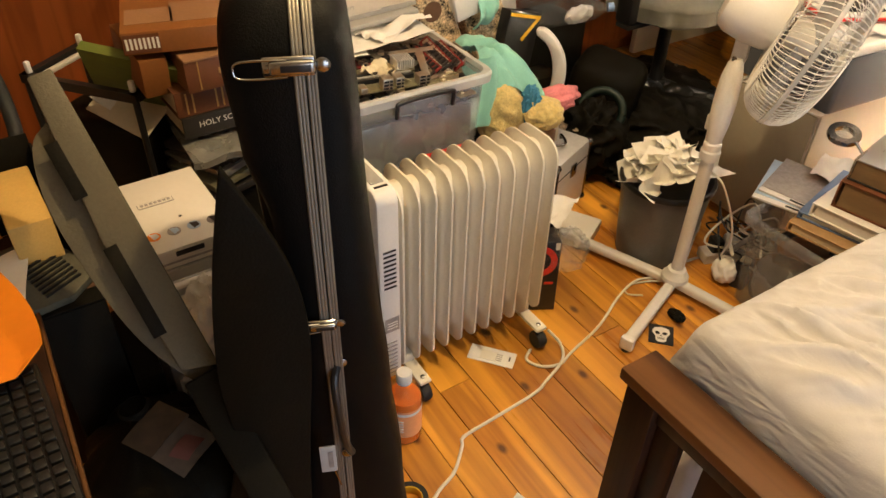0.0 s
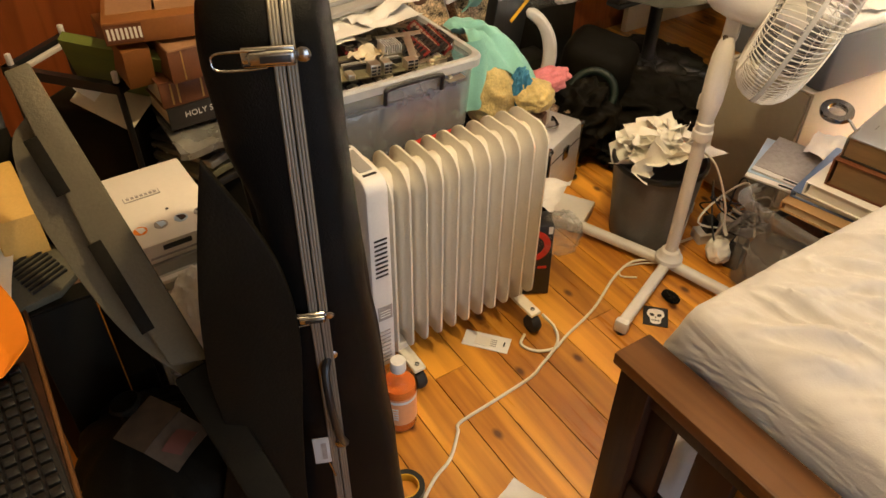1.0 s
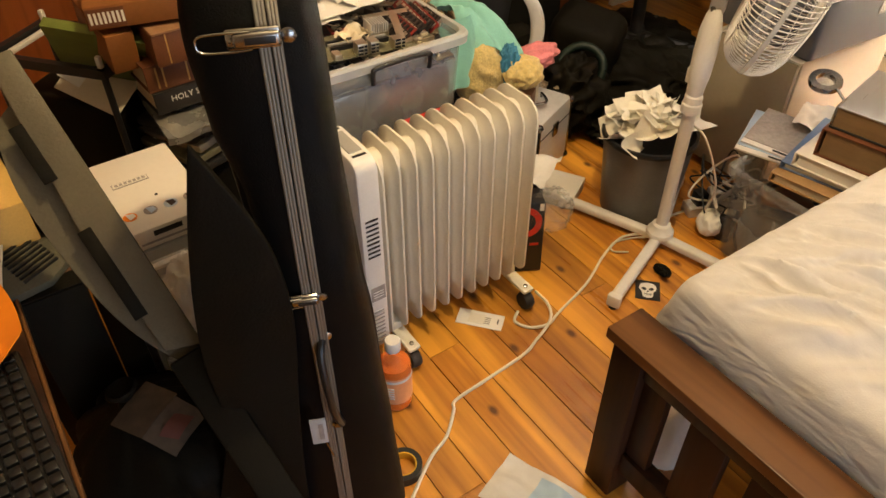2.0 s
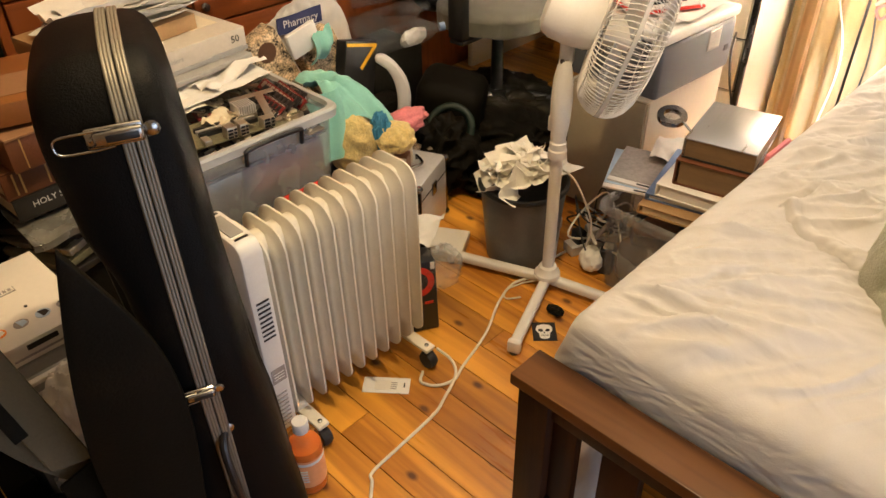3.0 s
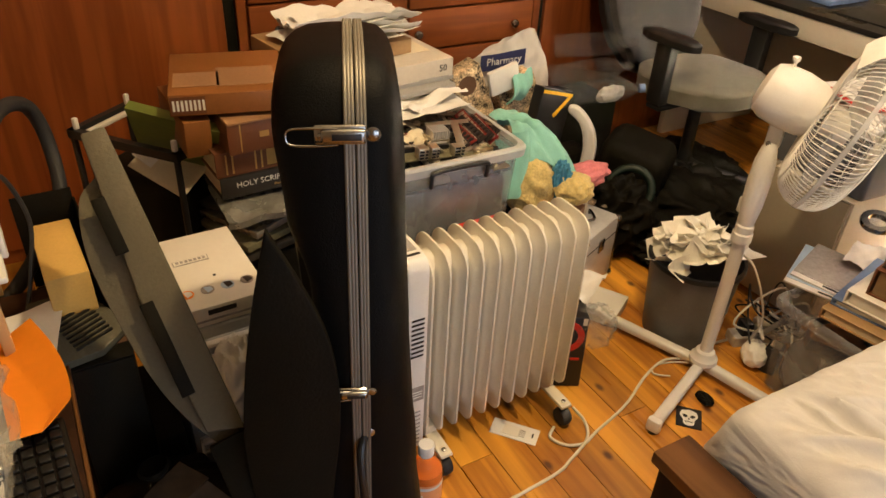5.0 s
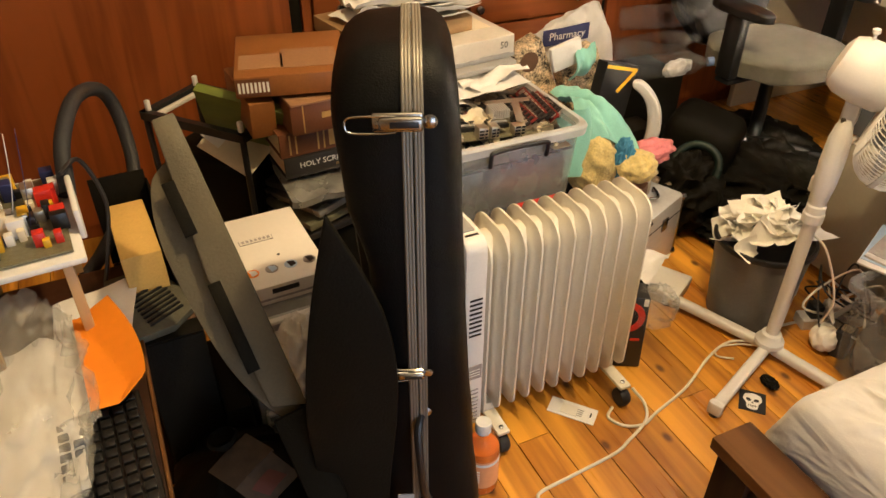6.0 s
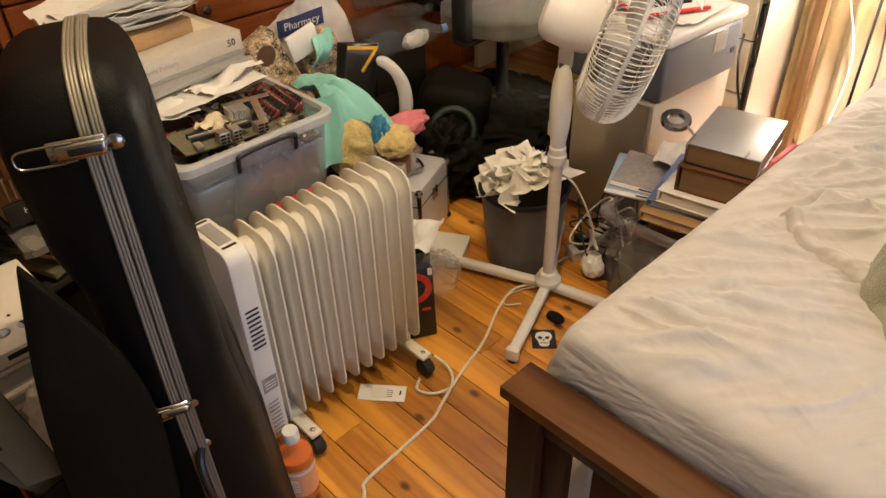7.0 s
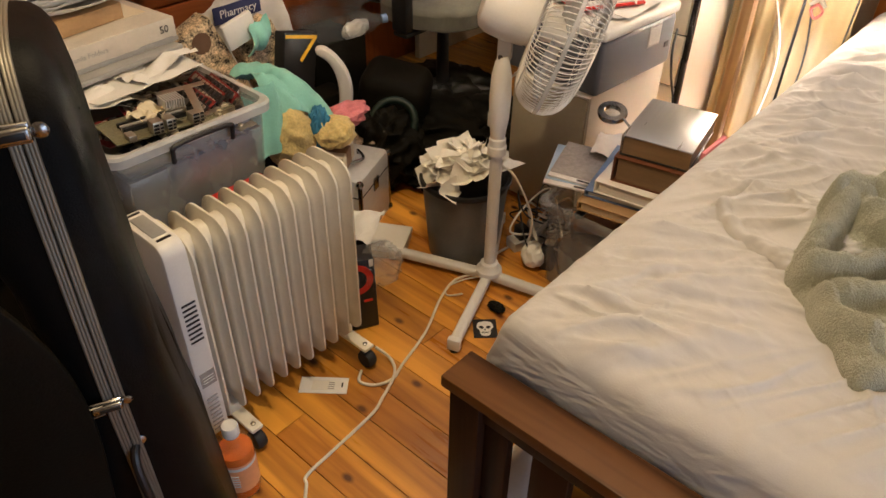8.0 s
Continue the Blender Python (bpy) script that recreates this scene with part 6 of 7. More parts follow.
# clear bottles in front of the wardrobe
for k, (x, y, z, rz, ry, s) in enumerate(((-1.98, 1.76, 0.46, 62, 80, 1.1), (-2.02, 1.80, 0.565, 58, 84, 1.1), (-1.70, 1.60, 0.515, 62, 84, 1.0), (-2.04, 1.84, 0.43, 40, 88, 1.1))):
    bt = thing("plastic_bottle", "empty clear ribbed plastic bottle lying in the clutter", "bottle", "empty bottles", at=pose(x, y, z, 0, ry, rz) @ Matrix.Scale(s, 4))
    prof = [(0.030, 0.0), (0.042, 0.006)] + [(0.043 - 0.004 * (i % 2), 0.02 + 0.013 * i) for i in range(13)] + [(0.042, 0.20), (0.034, 0.235), (0.016, 0.262), (0.0135, 0.285)]
    part("shell", lathe(prof, 24, close=False), CLEARPET, bt)
    part("cap", cyl((0, 0, 0.276), (0, 0, 0.296), 0.0155, n=18), BLUE if k == 2 else CLEARPET, bt)
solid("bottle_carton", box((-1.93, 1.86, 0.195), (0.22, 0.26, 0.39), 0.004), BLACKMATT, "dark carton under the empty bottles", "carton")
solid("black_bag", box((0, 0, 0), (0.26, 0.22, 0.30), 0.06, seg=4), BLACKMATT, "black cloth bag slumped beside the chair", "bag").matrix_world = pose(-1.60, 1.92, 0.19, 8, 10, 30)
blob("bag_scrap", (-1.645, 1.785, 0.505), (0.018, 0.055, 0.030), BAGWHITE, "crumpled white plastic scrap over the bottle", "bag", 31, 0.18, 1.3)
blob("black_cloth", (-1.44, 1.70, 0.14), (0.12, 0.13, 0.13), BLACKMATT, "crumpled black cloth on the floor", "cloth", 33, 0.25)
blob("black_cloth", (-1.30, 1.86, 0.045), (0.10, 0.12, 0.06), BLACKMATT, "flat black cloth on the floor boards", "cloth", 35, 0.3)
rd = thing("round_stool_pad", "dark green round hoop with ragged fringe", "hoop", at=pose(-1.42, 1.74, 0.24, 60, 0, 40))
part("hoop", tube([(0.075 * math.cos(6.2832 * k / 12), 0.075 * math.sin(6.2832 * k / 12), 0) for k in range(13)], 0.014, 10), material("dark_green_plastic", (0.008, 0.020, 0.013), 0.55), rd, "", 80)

# black cloth mounds added to darken the floor under chair and desk
blob("black_cloth", (-1.40, 2.22, 0.05), (0.22, 0.20, 0.07), BLACKMATT, "black cloth mound added to darken the floor by the chair", "cloth", 39, 0.25)
blob("black_cloth", (-1.72, 2.36, 0.05), (0.24, 0.20, 0.07), BLACKMATT, "black cloth mound added to darken the floor under the desk", "cloth", 41, 0.25)
blob("black_cloth", (-1.52, 2.08, 0.06), (0.26, 0.20, 0.08), BLACKMATT, "black cloth mound added to darken the floor under the chair", "cloth", 37, 0.25)


# ---------------------------------------------------------------- stacks beside the wardrobe
dt = thing("drawer_tower", "grey plastic drawer tower under the white carton", "drawers", at=pose(-0.985, 0.19, 0, 0, 0, 2))
part("frame", box((0, 0, 0.30), (0.28, 0.17, 0.60), 0.008), GREYPL, dt)
for k in range(5):
    d = part("drawer", box((0.141, 0, 0.072 + 0.114 * k), (0.010, 0.150, 0.100), 0.005), CLEARRIM, dt, "milky drawer front")
    part("drawer_lip", box((0.150, 0, 0.116 + 0.114 * k), (0.014, 0.140, 0.009), 0.003), WHITEPL, d)
    part("drawer_lip", box((0.148, 0, 0.086 + 0.114 * k), (0.008, 0.140, 0.007), 0.003), WHITEPL, d)
    for yy in (-0.072, 0.0, 0.072):
        part("drawer_rib", box((0.147, yy, 0.086 + 0.114 * k), (0.006, 0.006, 0.060), 0.002), WHITEPL, d)
pb = thing("white_carton", "flat white product carton with printed pictures", "carton", at=pose(-0.975, 0.205, 0.601, 0, 0, 2))
part("carton", box((0, 0, 0.020), (0.25, 0.155, 0.040), 0.003), WHITECARD, pb)
part("logo_frame", box((-0.03, -0.022, 0.0405), (0.016, 0.066, 0.001)), LABELGREY, pb)
part("logo_field", box((-0.03, -0.022, 0.0413), (0.013, 0.063, 0.001)), WHITECARD, pb)
for k in range(7):
    part("printed_bar", box((-0.03, -0.047 + 0.0083 * k, 0.0420), (0.007, 0.0055, 0.001)), LABELGREY, pb)
part("printed_mark", lathe([(0.0, 0.0), (0.003, 0.0), (0.003, 0.001), (0.0, 0.001)], 12, Matrix.Translation((0.035, 0.004, 0.0402)), False), BLACKPL, pb)
for k in range(4):
    pp = part("printed_picture", lathe([(0.0, 0.0), (0.012, 0.0), (0.012, 0.0012), (0.0, 0.0012)], 20, Matrix.Translation((0.075, -0.056 + 0.036 * k, 0.0402)), False), (ORANGE, LABELGREY, PALEBLUE, LABELGREY)[k], pb)
    part("printed_patch", prism([(-0.009, -0.006), (0.010, -0.002), (0.004, 0.009), (-0.006, 0.007)], 0.0008, Matrix.Translation((0.075, -0.056 + 0.036 * k, 0.0414))), (PAPER, PALEBLUE, BLACKPL, BLACKPL)[k], pp)
part("printed_line", box((0.1255, 0, 0.012), (0.001, 0.12, 0.004)), LABELGREY, pb)
part("carry_slot", box((0.1256, -0.01, 0.028), (0.001, 0.05, 0.010)), BLACKPL, pb)

# tower of boxed books
def hard_book(name, c, s, rz, cover, label, group="", pages=PAGES, tilt=0.0, at=None):
    b = thing(name, label, "book", group, at=at if at is not None else pose(*c, 0, tilt, rz))
    w, d, h = s
    part("cover", box((0, 0, 0.002), (w, d, 0.004), 0.001), cover, b)
    part("cover", box((0, 0, h - 0.002), (w, d, 0.004), 0.001), cover, b)
    part("spine", box((w / 2 - 0.003, 0, h / 2), (0.006, d, h - 0.008), 0.002), cover, b)
    part("page_block", box((-0.004, 0, h / 2), (w - 0.016, d - 0.010, h - 0.0085)), pages, b)
    return b


BKX, BKY = -1.445, 0.435
solid("hardware_carton", box((BKX - 0.02, BKY, 0.21), (0.34, 0.30, 0.42), 0.004), BLACKMATT, "dark carton at the foot of the book stack", "carton")
for k in range(4):
    solid("circuit_card", box((0, 0, 0), (0.22, 0.20, 0.018), 0.003), (PCBBLACK, PCBGREEN, ANTISTATIC, PCBBLACK)[k], "dusty expansion card in the stack of hardware", "circuit board", "hardware stack").matrix_world = pose(BKX + 0.06 - 0.01 * k, BKY - 0.03 + 0.01 * k, 0.432 + 0.030 * k, 4, -5, 10 + 7 * k)
solid("antistatic_bag", sheet(lambda u, v: Vector((BKX + 0.19 - 0.22 * u, BKY - 0.12 + 0.22 * v, 0.553 + 0.010 * noise.noise(Vector((u * 4, v * 4, 2))) + 0.01 * u)), 16, 16, 0.016), ANTISTATIC, "silvery antistatic bag on the hardware stack", "bag", smooth=60)
zb = 0.574
b1 = hard_book("scripture_book", (BKX, BKY, zb), (0.22, 0.24, 0.052), 4, BOOKBLACK, "thick black scripture book with silver title")
text("HOLY SCRIPTURES", 0.020, pose(0.1105, 0.0, 0.030, 90, 0, 90), PAPER, b1)
text("Plan of life", 0.010, pose(0.1105, 0.03, 0.013, 90, 0, 90), GOLD, b1)
b2 = hard_book("brown_book", (BKX - 0.005, BKY, zb + 0.054), (0.22, 0.25, 0.062), 4, BOOKBROWN, "brown leatherette volume with gilt bands")
for k, yy in enumerate((-0.10, -0.085, -0.03, -0.015, 0.055, 0.07, 0.105)):
    part("gilt_band", box((0.1105, yy, 0.031), (0.001, 0.004, 0.050)), GOLD, b2)
part("gilt_panel", box((0.1103, 0.02, 0.031), (0.001, 0.045, 0.042)), GOLD, b2)
b3 = thing("slipcase", "dusty tan and brown slipcase in the stack", "book box", at=pose(BKX + 0.015, BKY + 0.01, zb + 0.117, 0, -1, 3))
part("sleeve", box((0, 0, 0.037), (0.24, 0.21, 0.075), 0.003), BOOKBROWN, b3)
part("top_label", box((0.006, 0.0, 0.0745), (0.235, 0.205, 0.004)), BOOKDUSTY, b3, "dusty tan top")
for yy in (-0.075, 0.025):
    part("gilt_band", box((0.1205, yy, 0.037), (0.001, 0.003, 0.065)), GOLD, b3)
part("gilt_mark", box((0.1206, -0.02, 0.040), (0.001, 0.022, 0.014)), GOLD, b3)
solid("tan_carton", box((0, 0, 0), (0.20, 0.06, 0.09), 0.003), BOOKTAN, "tan card box beside the slipcase", "carton").matrix_world = pose(BKX - 0.02, BKY - 0.145, zb + 0.155, 0, 6, 4)
b4 = thing("tan_book_box", "orange-brown book box with a printed label on top of the stack", "book box", at=pose(-1.480, 0.383, zb + 0.205, 0, 0, -13))
part("box", box((0, 0.02, 0.025), (0.28, 0.26, 0.050), 0.003), BOOKTAN, b4)
part("spine_label", box((0.1405, -0.07, 0.025), (0.001, 0.075, 0.040)), BOOKBROWN, b4)
for k in range(8):
    part("printed_bar", box((0.1412, -0.10 + 0.009 * k, 0.025), (0.001, 0.005, 0.024)), PAPER, b4)
part("top_label", box((0.04, 0.06, 0.0506), (0.12, 0.13, 0.001)), BOOKDUSTY, b4, "dusty printed patch")
part("title_bar", box((0.05, -0.05, 0.0506), (0.09, 0.10, 0.001)), BOOKDUSTY, b4)

# black hamper with wire frame top
hp = thing("laundry_hamper", "black fabric hamper with an open wire frame", "hamper", at=pose(-1.585, 0.225, 0, 0, 0, 40))
part("bag", box((0, 0, 0.285), (0.27, 0.17, 0.57), 0.02, seg=3), BLACKMATT, hp)
fr = bmesh.new()
for a, b in (((-0.15, -0.095), (0.15, -0.095)), ((-0.15, 0.095), (0.15, 0.095)), ((-0.15, -0.095), (-0.15, 0.095)), ((0.15, -0.095), (0.15, 0.095))):
    box_bm(fr, ((a[0] + b[0]) / 2, (a[1] + b[1]) / 2, 0.665), (abs(a[0] - b[0]) + 0.018, abs(a[1] - b[1]) + 0.018, 0.022))
part("frame", fr, BLACKPL, hp, "black tubular frame")
for sx in (-1, 1):
    for sy in (-1, 1):
        part("frame_leg", cyl((sx * 0.15, sy * 0.095, 0.0), (sx * 0.15, sy * 0.095, 0.66), 0.008, n=12), BLACKPL, hp)
        part("clip", box((sx * 0.143, sy * 0.088, 0.688), (0.012, 0.012, 0.030), 0.003), WHITEPL, hp, "white corner clip")
part("lining", box((-0.128, 0.0, 0.662), (0.014, 0.15, 0.012), 0.003), BAGWHITE, hp, "white lining edge")
for k in range(4):
    solid("paper_sheet", box((0, 0, 0), (0.16, 0.10, 0.003)), (CREAMCARD, PAPER, CREAMCARD, PAPER)[k], "papers standing in the open hamper", "paper", "papers in the hamper").matrix_world = pose(-1.50 - 0.015 * k, 0.24 + 0.015 * k, 0.60 + 0.01 * k, 30, 20 + 8 * k, 40)
solid("green_book", box((0, 0, 0), (0.27, 0.026, 0.15), 0.002), GREENBK, "glossy green book standing in the hamper", "book").matrix_world = pose(-1.46, 0.29, 0.68, 24, 8, 50)

# low table under the camera's left, with keyboard, packets and a test rig
TZ = 0.60
tbl = thing("side_table", "dark side table with a worn brown edge", "table", at=(-0.62, -0.36, 0))
part("tabletop", box((0, 0, TZ - 0.015), (0.95, 0.60, 0.03), 0.003), DARKWOOD, tbl)
part("edge_strip", box((0, 0.303, TZ - 0.006), (0.95, 0.006, 0.014), 0.002), RAILWOOD, tbl, "worn brown edge strip")
for sx in (-0.44, 0.44):
    for sy in (-0.27, 0.27):
        part("leg", box((sx, sy, (TZ - 0.03) / 2), (0.045, 0.045, TZ - 0.03), 0.003), DARKWOOD, tbl)
kb = thing("keyboard", "black computer keyboard lying on the side table", "keyboard", at=pose(-0.50, -0.125, TZ, 0, 0, 3))
part("shell", box((0, 0, 0.010), (0.42, 0.125, 0.020), 0.004), BLACKPL, kb)
KEY = finish("key", box((0, 0, 0.0235), (0.0155, 0.0155, 0.008), 0.002), BLACKPL)
for i in range(20):
    for j in range(6):
        ko = new("key", KEY)
        ko.parent = kb
        ko.location = (-0.19 + 0.020 * i, -0.048 + 0.0192 * j, 0)
pk = thing("envelope_packet", "white packet with a bright orange printed flap", "packet", at=(-0.80, -0.10, TZ + 0.030))
part("sheet", sheet(lambda u, v: Vector((-0.165 + 0.30 * u - 0.03 * v * (1 - u) - 0.03 * u * v, -0.085 + 0.145 * v - 0.050 * v * u, 0.006 * noise.noise(Vector((u * 4, v * 3, 51))) + 0.004)), 18, 12, 0.001), PAPER, pk, "", 80)
part("orange_flap", sheet(lambda u, v: Vector((-0.085 + 0.236 * u - 0.012 * v, -0.052 + 0.016 * u + v * (0.062 + 0.026 * math.sin(2.6 * u)) * (1 - 0.35 * max(0.0, u - 0.85) / 0.15), 0.020 + 0.030 * abs(v - 0.15 - 0.6 * u) * (1 if v > 0.15 + 0.6 * u else 0.4))), 24, 16, 0.001), ORANGE, pk, "orange folded flap", 20)
solid("paper_sheet", sheet(crumple(-0.70, -0.215, TZ + 0.03, 0.34, 0.11, 4, 0.02, 57.0), 14, 10, 0.001), PAPER, "white paper inside the clear bag", "paper", smooth=60)
blob("clear_bag", (-0.68, -0.225, TZ + 0.07), (0.22, 0.085, 0.07), CRINKLE, "crumpled clear plastic bag on the side table", "bag", 61, 0.22, 3.4)
tk = thing("foam_carton", "open black carton holding a yellow foam block", "carton", at=pose(-1.075, -0.030, 0, 0, 0, 3))
part("carton", box((0, -0.0, 0.27), (0.25, 0.105, 0.54), 0.004), BLACKMATT, tk)
part("flap", box((-0.124, 0, 0.64), (0.004, 0.105, 0.20), 0.001), BLACKMATT, tk)
part("flap", box((0, 0.0535, 0.63), (0.246, 0.004, 0.18), 0.001), BLACKMATT, tk)
part("foam_block", box((0.015, 0.0, 0.62), (0.20, 0.070, 0.155), 0.004), FOAMYEL, tk, "yellow foam block")
vn = thing("vent_grille", "dark olive ribbed plastic nozzle lying in front of the carton", "nozzle", at=pose(-0.955, -0.025, 0.60, 0, 8, 30) @ Matrix.Scale(1.25, 4))
part("body", prism([(-0.07, -0.03), (0.05, -0.10), (0.075, -0.02), (0.06, 0.04), (-0.05, 0.035)], 0.014, None, 0.003), OLIVE_D, vn)
for k in range(11):
    part("rib", box((-0.035 + 0.0088 * k, -0.004 * k * 0.4, 0.0155), (0.0030, 0.055, 0.004)), BLACKPL, vn)
spc = thing("support_carton", "dark carton beside the foam carton", "carton", at=(-0.90, -0.01, 0))
part("body", box((0, 0, 0.292), (0.11, 0.11, 0.584), 0.004), BLACKMATT, spc)
for sx in (-1, 1):
    part("flap", box((sx * 0.0275, 0, 0.5865), (0.0535, 0.108, 0.004), 0.001), BLACKMATT, spc)
part("tape", box((0.0, 0.0, 0.5892), (0.030, 0.109, 0.0008)), BROWNDOT, spc, "brown packing tape")
rig = thing("test_rig", "white board stand crowded with electronic parts", "electronics", at=pose(-0.98, -0.205, 0, 0, 0, 4))
part("deck", box((0, 0, 0.79), (0.30, 0.20, 0.012), 0.004), WHITEPL, rig, "white deck")
part("side", box((-0.02, 0.104, 0.812), (0.20, 0.010, 0.055), 0.004), WHITEPL, rig)
for sx in (-0.12, 0.13):
    for sy in (-0.07, 0.07):
        part("post", box((sx, sy, (0.784 + TZ) / 2), (0.016, 0.016, 0.784 - TZ), 0.002), PALEWOOD, rig)
part("board", box((0, 0.0, 0.80), (0.26, 0.17, 0.004)), PCBGREEN, rig)
for k in range(64):
    w = rng.uniform(0.010, 0.030)
    part("component", box((rng.uniform(-0.11, 0.11), rng.uniform(-0.07, 0.085), 0.802 + w * 0.6), (w, w * rng.uniform(0.5, 1.2), w * 1.4), 0.001), rng.choice((TIN, RED, BLACKPL, CREAMCARD, NAVY, WHITEPL, YELLOW)), rig)
for k in range(5):
    part("ribbon", sheet(lambda u, v, k=k: Vector((-0.10 + 0.035 * k + 0.02 * u, 0.02 * k - 0.05 + 0.03 * v, 0.81 + 0.15 * v + 0.02 * math.sin(3 * v + k))), 3, 8, 0.001), (NAVY, PAPER, BLUECL, PAPER, NAVY)[k], rig, "", 80)
solid("vacuum_hose", tube([(-1.02, -0.11, 0.81), (-1.10, -0.10, 0.87), (-1.22, -0.065, 0.90), (-1.33, -0.02, 0.86), (-1.34, 0.0, 0.77), (-1.27, -0.01, 0.67), (-1.17, -0.09, 0.60), (-1.10, -0.14, 0.58)], 0.014, 14), RUBBER, "dark ribbed hose arching behind the carton", "hose", smooth=80)
solid("thin_cable", tube([(-1.00, -0.11, 0.86), (-1.06, -0.08, 0.85), (-1.08, -0.06, 0.75), (-1.06, -0.08, 0.66), (-1.02, -0.10, 0.61)], 0.004), DARKCABLE, "black cable looping from the test rig", "cable")
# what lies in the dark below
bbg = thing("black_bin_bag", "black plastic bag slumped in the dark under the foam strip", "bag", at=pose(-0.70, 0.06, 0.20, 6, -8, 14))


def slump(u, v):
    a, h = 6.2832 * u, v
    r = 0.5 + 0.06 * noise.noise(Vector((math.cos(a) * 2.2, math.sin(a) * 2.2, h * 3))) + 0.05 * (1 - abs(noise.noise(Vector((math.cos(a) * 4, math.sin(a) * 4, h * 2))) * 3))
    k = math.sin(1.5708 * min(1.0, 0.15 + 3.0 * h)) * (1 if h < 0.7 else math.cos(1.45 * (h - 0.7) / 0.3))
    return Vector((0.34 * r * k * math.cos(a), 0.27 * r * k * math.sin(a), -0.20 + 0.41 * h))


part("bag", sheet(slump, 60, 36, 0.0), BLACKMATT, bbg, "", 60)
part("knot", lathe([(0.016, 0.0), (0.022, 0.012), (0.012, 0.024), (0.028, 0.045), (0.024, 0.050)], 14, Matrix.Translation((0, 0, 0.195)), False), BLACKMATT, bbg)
# brown paper, its colour darkened for the deep shade where the booklet lies
SHADEDPAPER = material("shade_darkened_paper", (0.065, 0.044, 0.027), 0.7, vary=0.35, big=14)
bkl = thing("booklet", "folded paper booklet darkened for shade, with a red patch, on the black bag", "magazine", at=pose(-0.66, 0.065, 0.405, 14, 12, 35))
part("leaf", sheet(lambda u, v: Vector((-0.065 + 0.065 * u + 0.006 * v, -0.045 + 0.09 * v, 0.014 * u + 0.004 * math.sin(4 * v))), 8, 8, 0.003), SHADEDPAPER, bkl, "", 60)
part("leaf", sheet(lambda u, v: Vector((0.001 + 0.06 * u + 0.006 * v, -0.045 + 0.085 * v, 0.014 - 0.016 * u + 0.004 * math.sin(4 * v))), 8, 8, 0.003), SHADEDPAPER, bkl, "", 60)
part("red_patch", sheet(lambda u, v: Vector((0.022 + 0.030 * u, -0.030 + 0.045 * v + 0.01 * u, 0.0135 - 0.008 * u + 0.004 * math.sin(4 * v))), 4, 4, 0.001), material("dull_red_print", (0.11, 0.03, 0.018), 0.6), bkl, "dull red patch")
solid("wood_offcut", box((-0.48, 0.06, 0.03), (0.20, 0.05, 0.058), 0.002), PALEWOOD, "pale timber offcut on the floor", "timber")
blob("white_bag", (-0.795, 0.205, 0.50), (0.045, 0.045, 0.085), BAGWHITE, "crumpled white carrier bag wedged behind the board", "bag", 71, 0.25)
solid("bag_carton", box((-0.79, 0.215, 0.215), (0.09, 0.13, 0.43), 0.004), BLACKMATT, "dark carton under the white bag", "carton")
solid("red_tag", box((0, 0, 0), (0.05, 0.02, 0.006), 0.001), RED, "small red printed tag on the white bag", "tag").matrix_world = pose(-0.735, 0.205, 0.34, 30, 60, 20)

# black box added to keep the lit floor boards out of the dark corner
solid("dark_carton", box((-0.93, 0.072, 0.20), (0.22, 0.05, 0.40), 0.004), BLACKMATT, "flat black filler box added to hide the lit floor in the dark corner", "carton")


# ---------------------------------------------------------------- things on the floor
bo = thing("soap_bottle", "clear bottle of orange liquid soap with a white cap", "bottle", at=Matrix.Translation((-0.738, 0.562, 0)) @ Matrix.Scale(1.075, 4))
part("shell", lathe([(0.030, 0.0), (0.036, 0.004), (0.037, 0.012), (0.037, 0.130), (0.033, 0.150), (0.022, 0.166), (0.0135, 0.174), (0.0135, 0.180)], 32), BOTTLEPET, bo)
part("liquid", lathe([(0.029, 0.003), (0.0350, 0.006), (0.0355, 0.012), (0.0355, 0.126), (0.0345, 0.130)], 32), ORANGELIQ, bo, "orange liquid")
part("label", lathe([(0.0376, 0.030), (0.0376, 0.112)], 32, close=False), LABELPINK, bo, "pale orange label")
lb = part("printed_band", lathe([(0.0379, 0.098), (0.0379, 0.106)], 32, close=False), PAPER, bo)
for k in range(5):
    part("printed_bar", box((0.0262, -0.0268, 0.050 + 0.008 * k), (0.016, 0.002, 0.003), 0, radians(45)), PAPER, bo)
cp = part("cap", lathe([(0.0165, 0.172), (0.017, 0.174), (0.017, 0.196), (0.0155, 0.199), (0.0, 0.1995)], 28, close=False), WHITEPL, bo, "ribbed white cap")

cd = thing("printed_card", "white printed swing tag lying on the floor", "card", at=pose(-0.836, 0.885, 0.0005, 0, 0, 40))
part("card", box((0, 0, 0.001), (0.125, 0.055, 0.0015)), PAPER, cd)
part("printed_patch", box((-0.008, 0, 0.002), (0.045, 0.035, 0.0005)), WHITECARD, cd)
for k in range(4):
    part("printed_bar", box((0.020, -0.012 + 0.007 * k, 0.0021), (0.016, 0.0028, 0.0006)), LABELGREY, cd)
part("hole_mark", box((0.048, 0.002, 0.0021), (0.004, 0.016, 0.0006)), BLACKPL, cd)

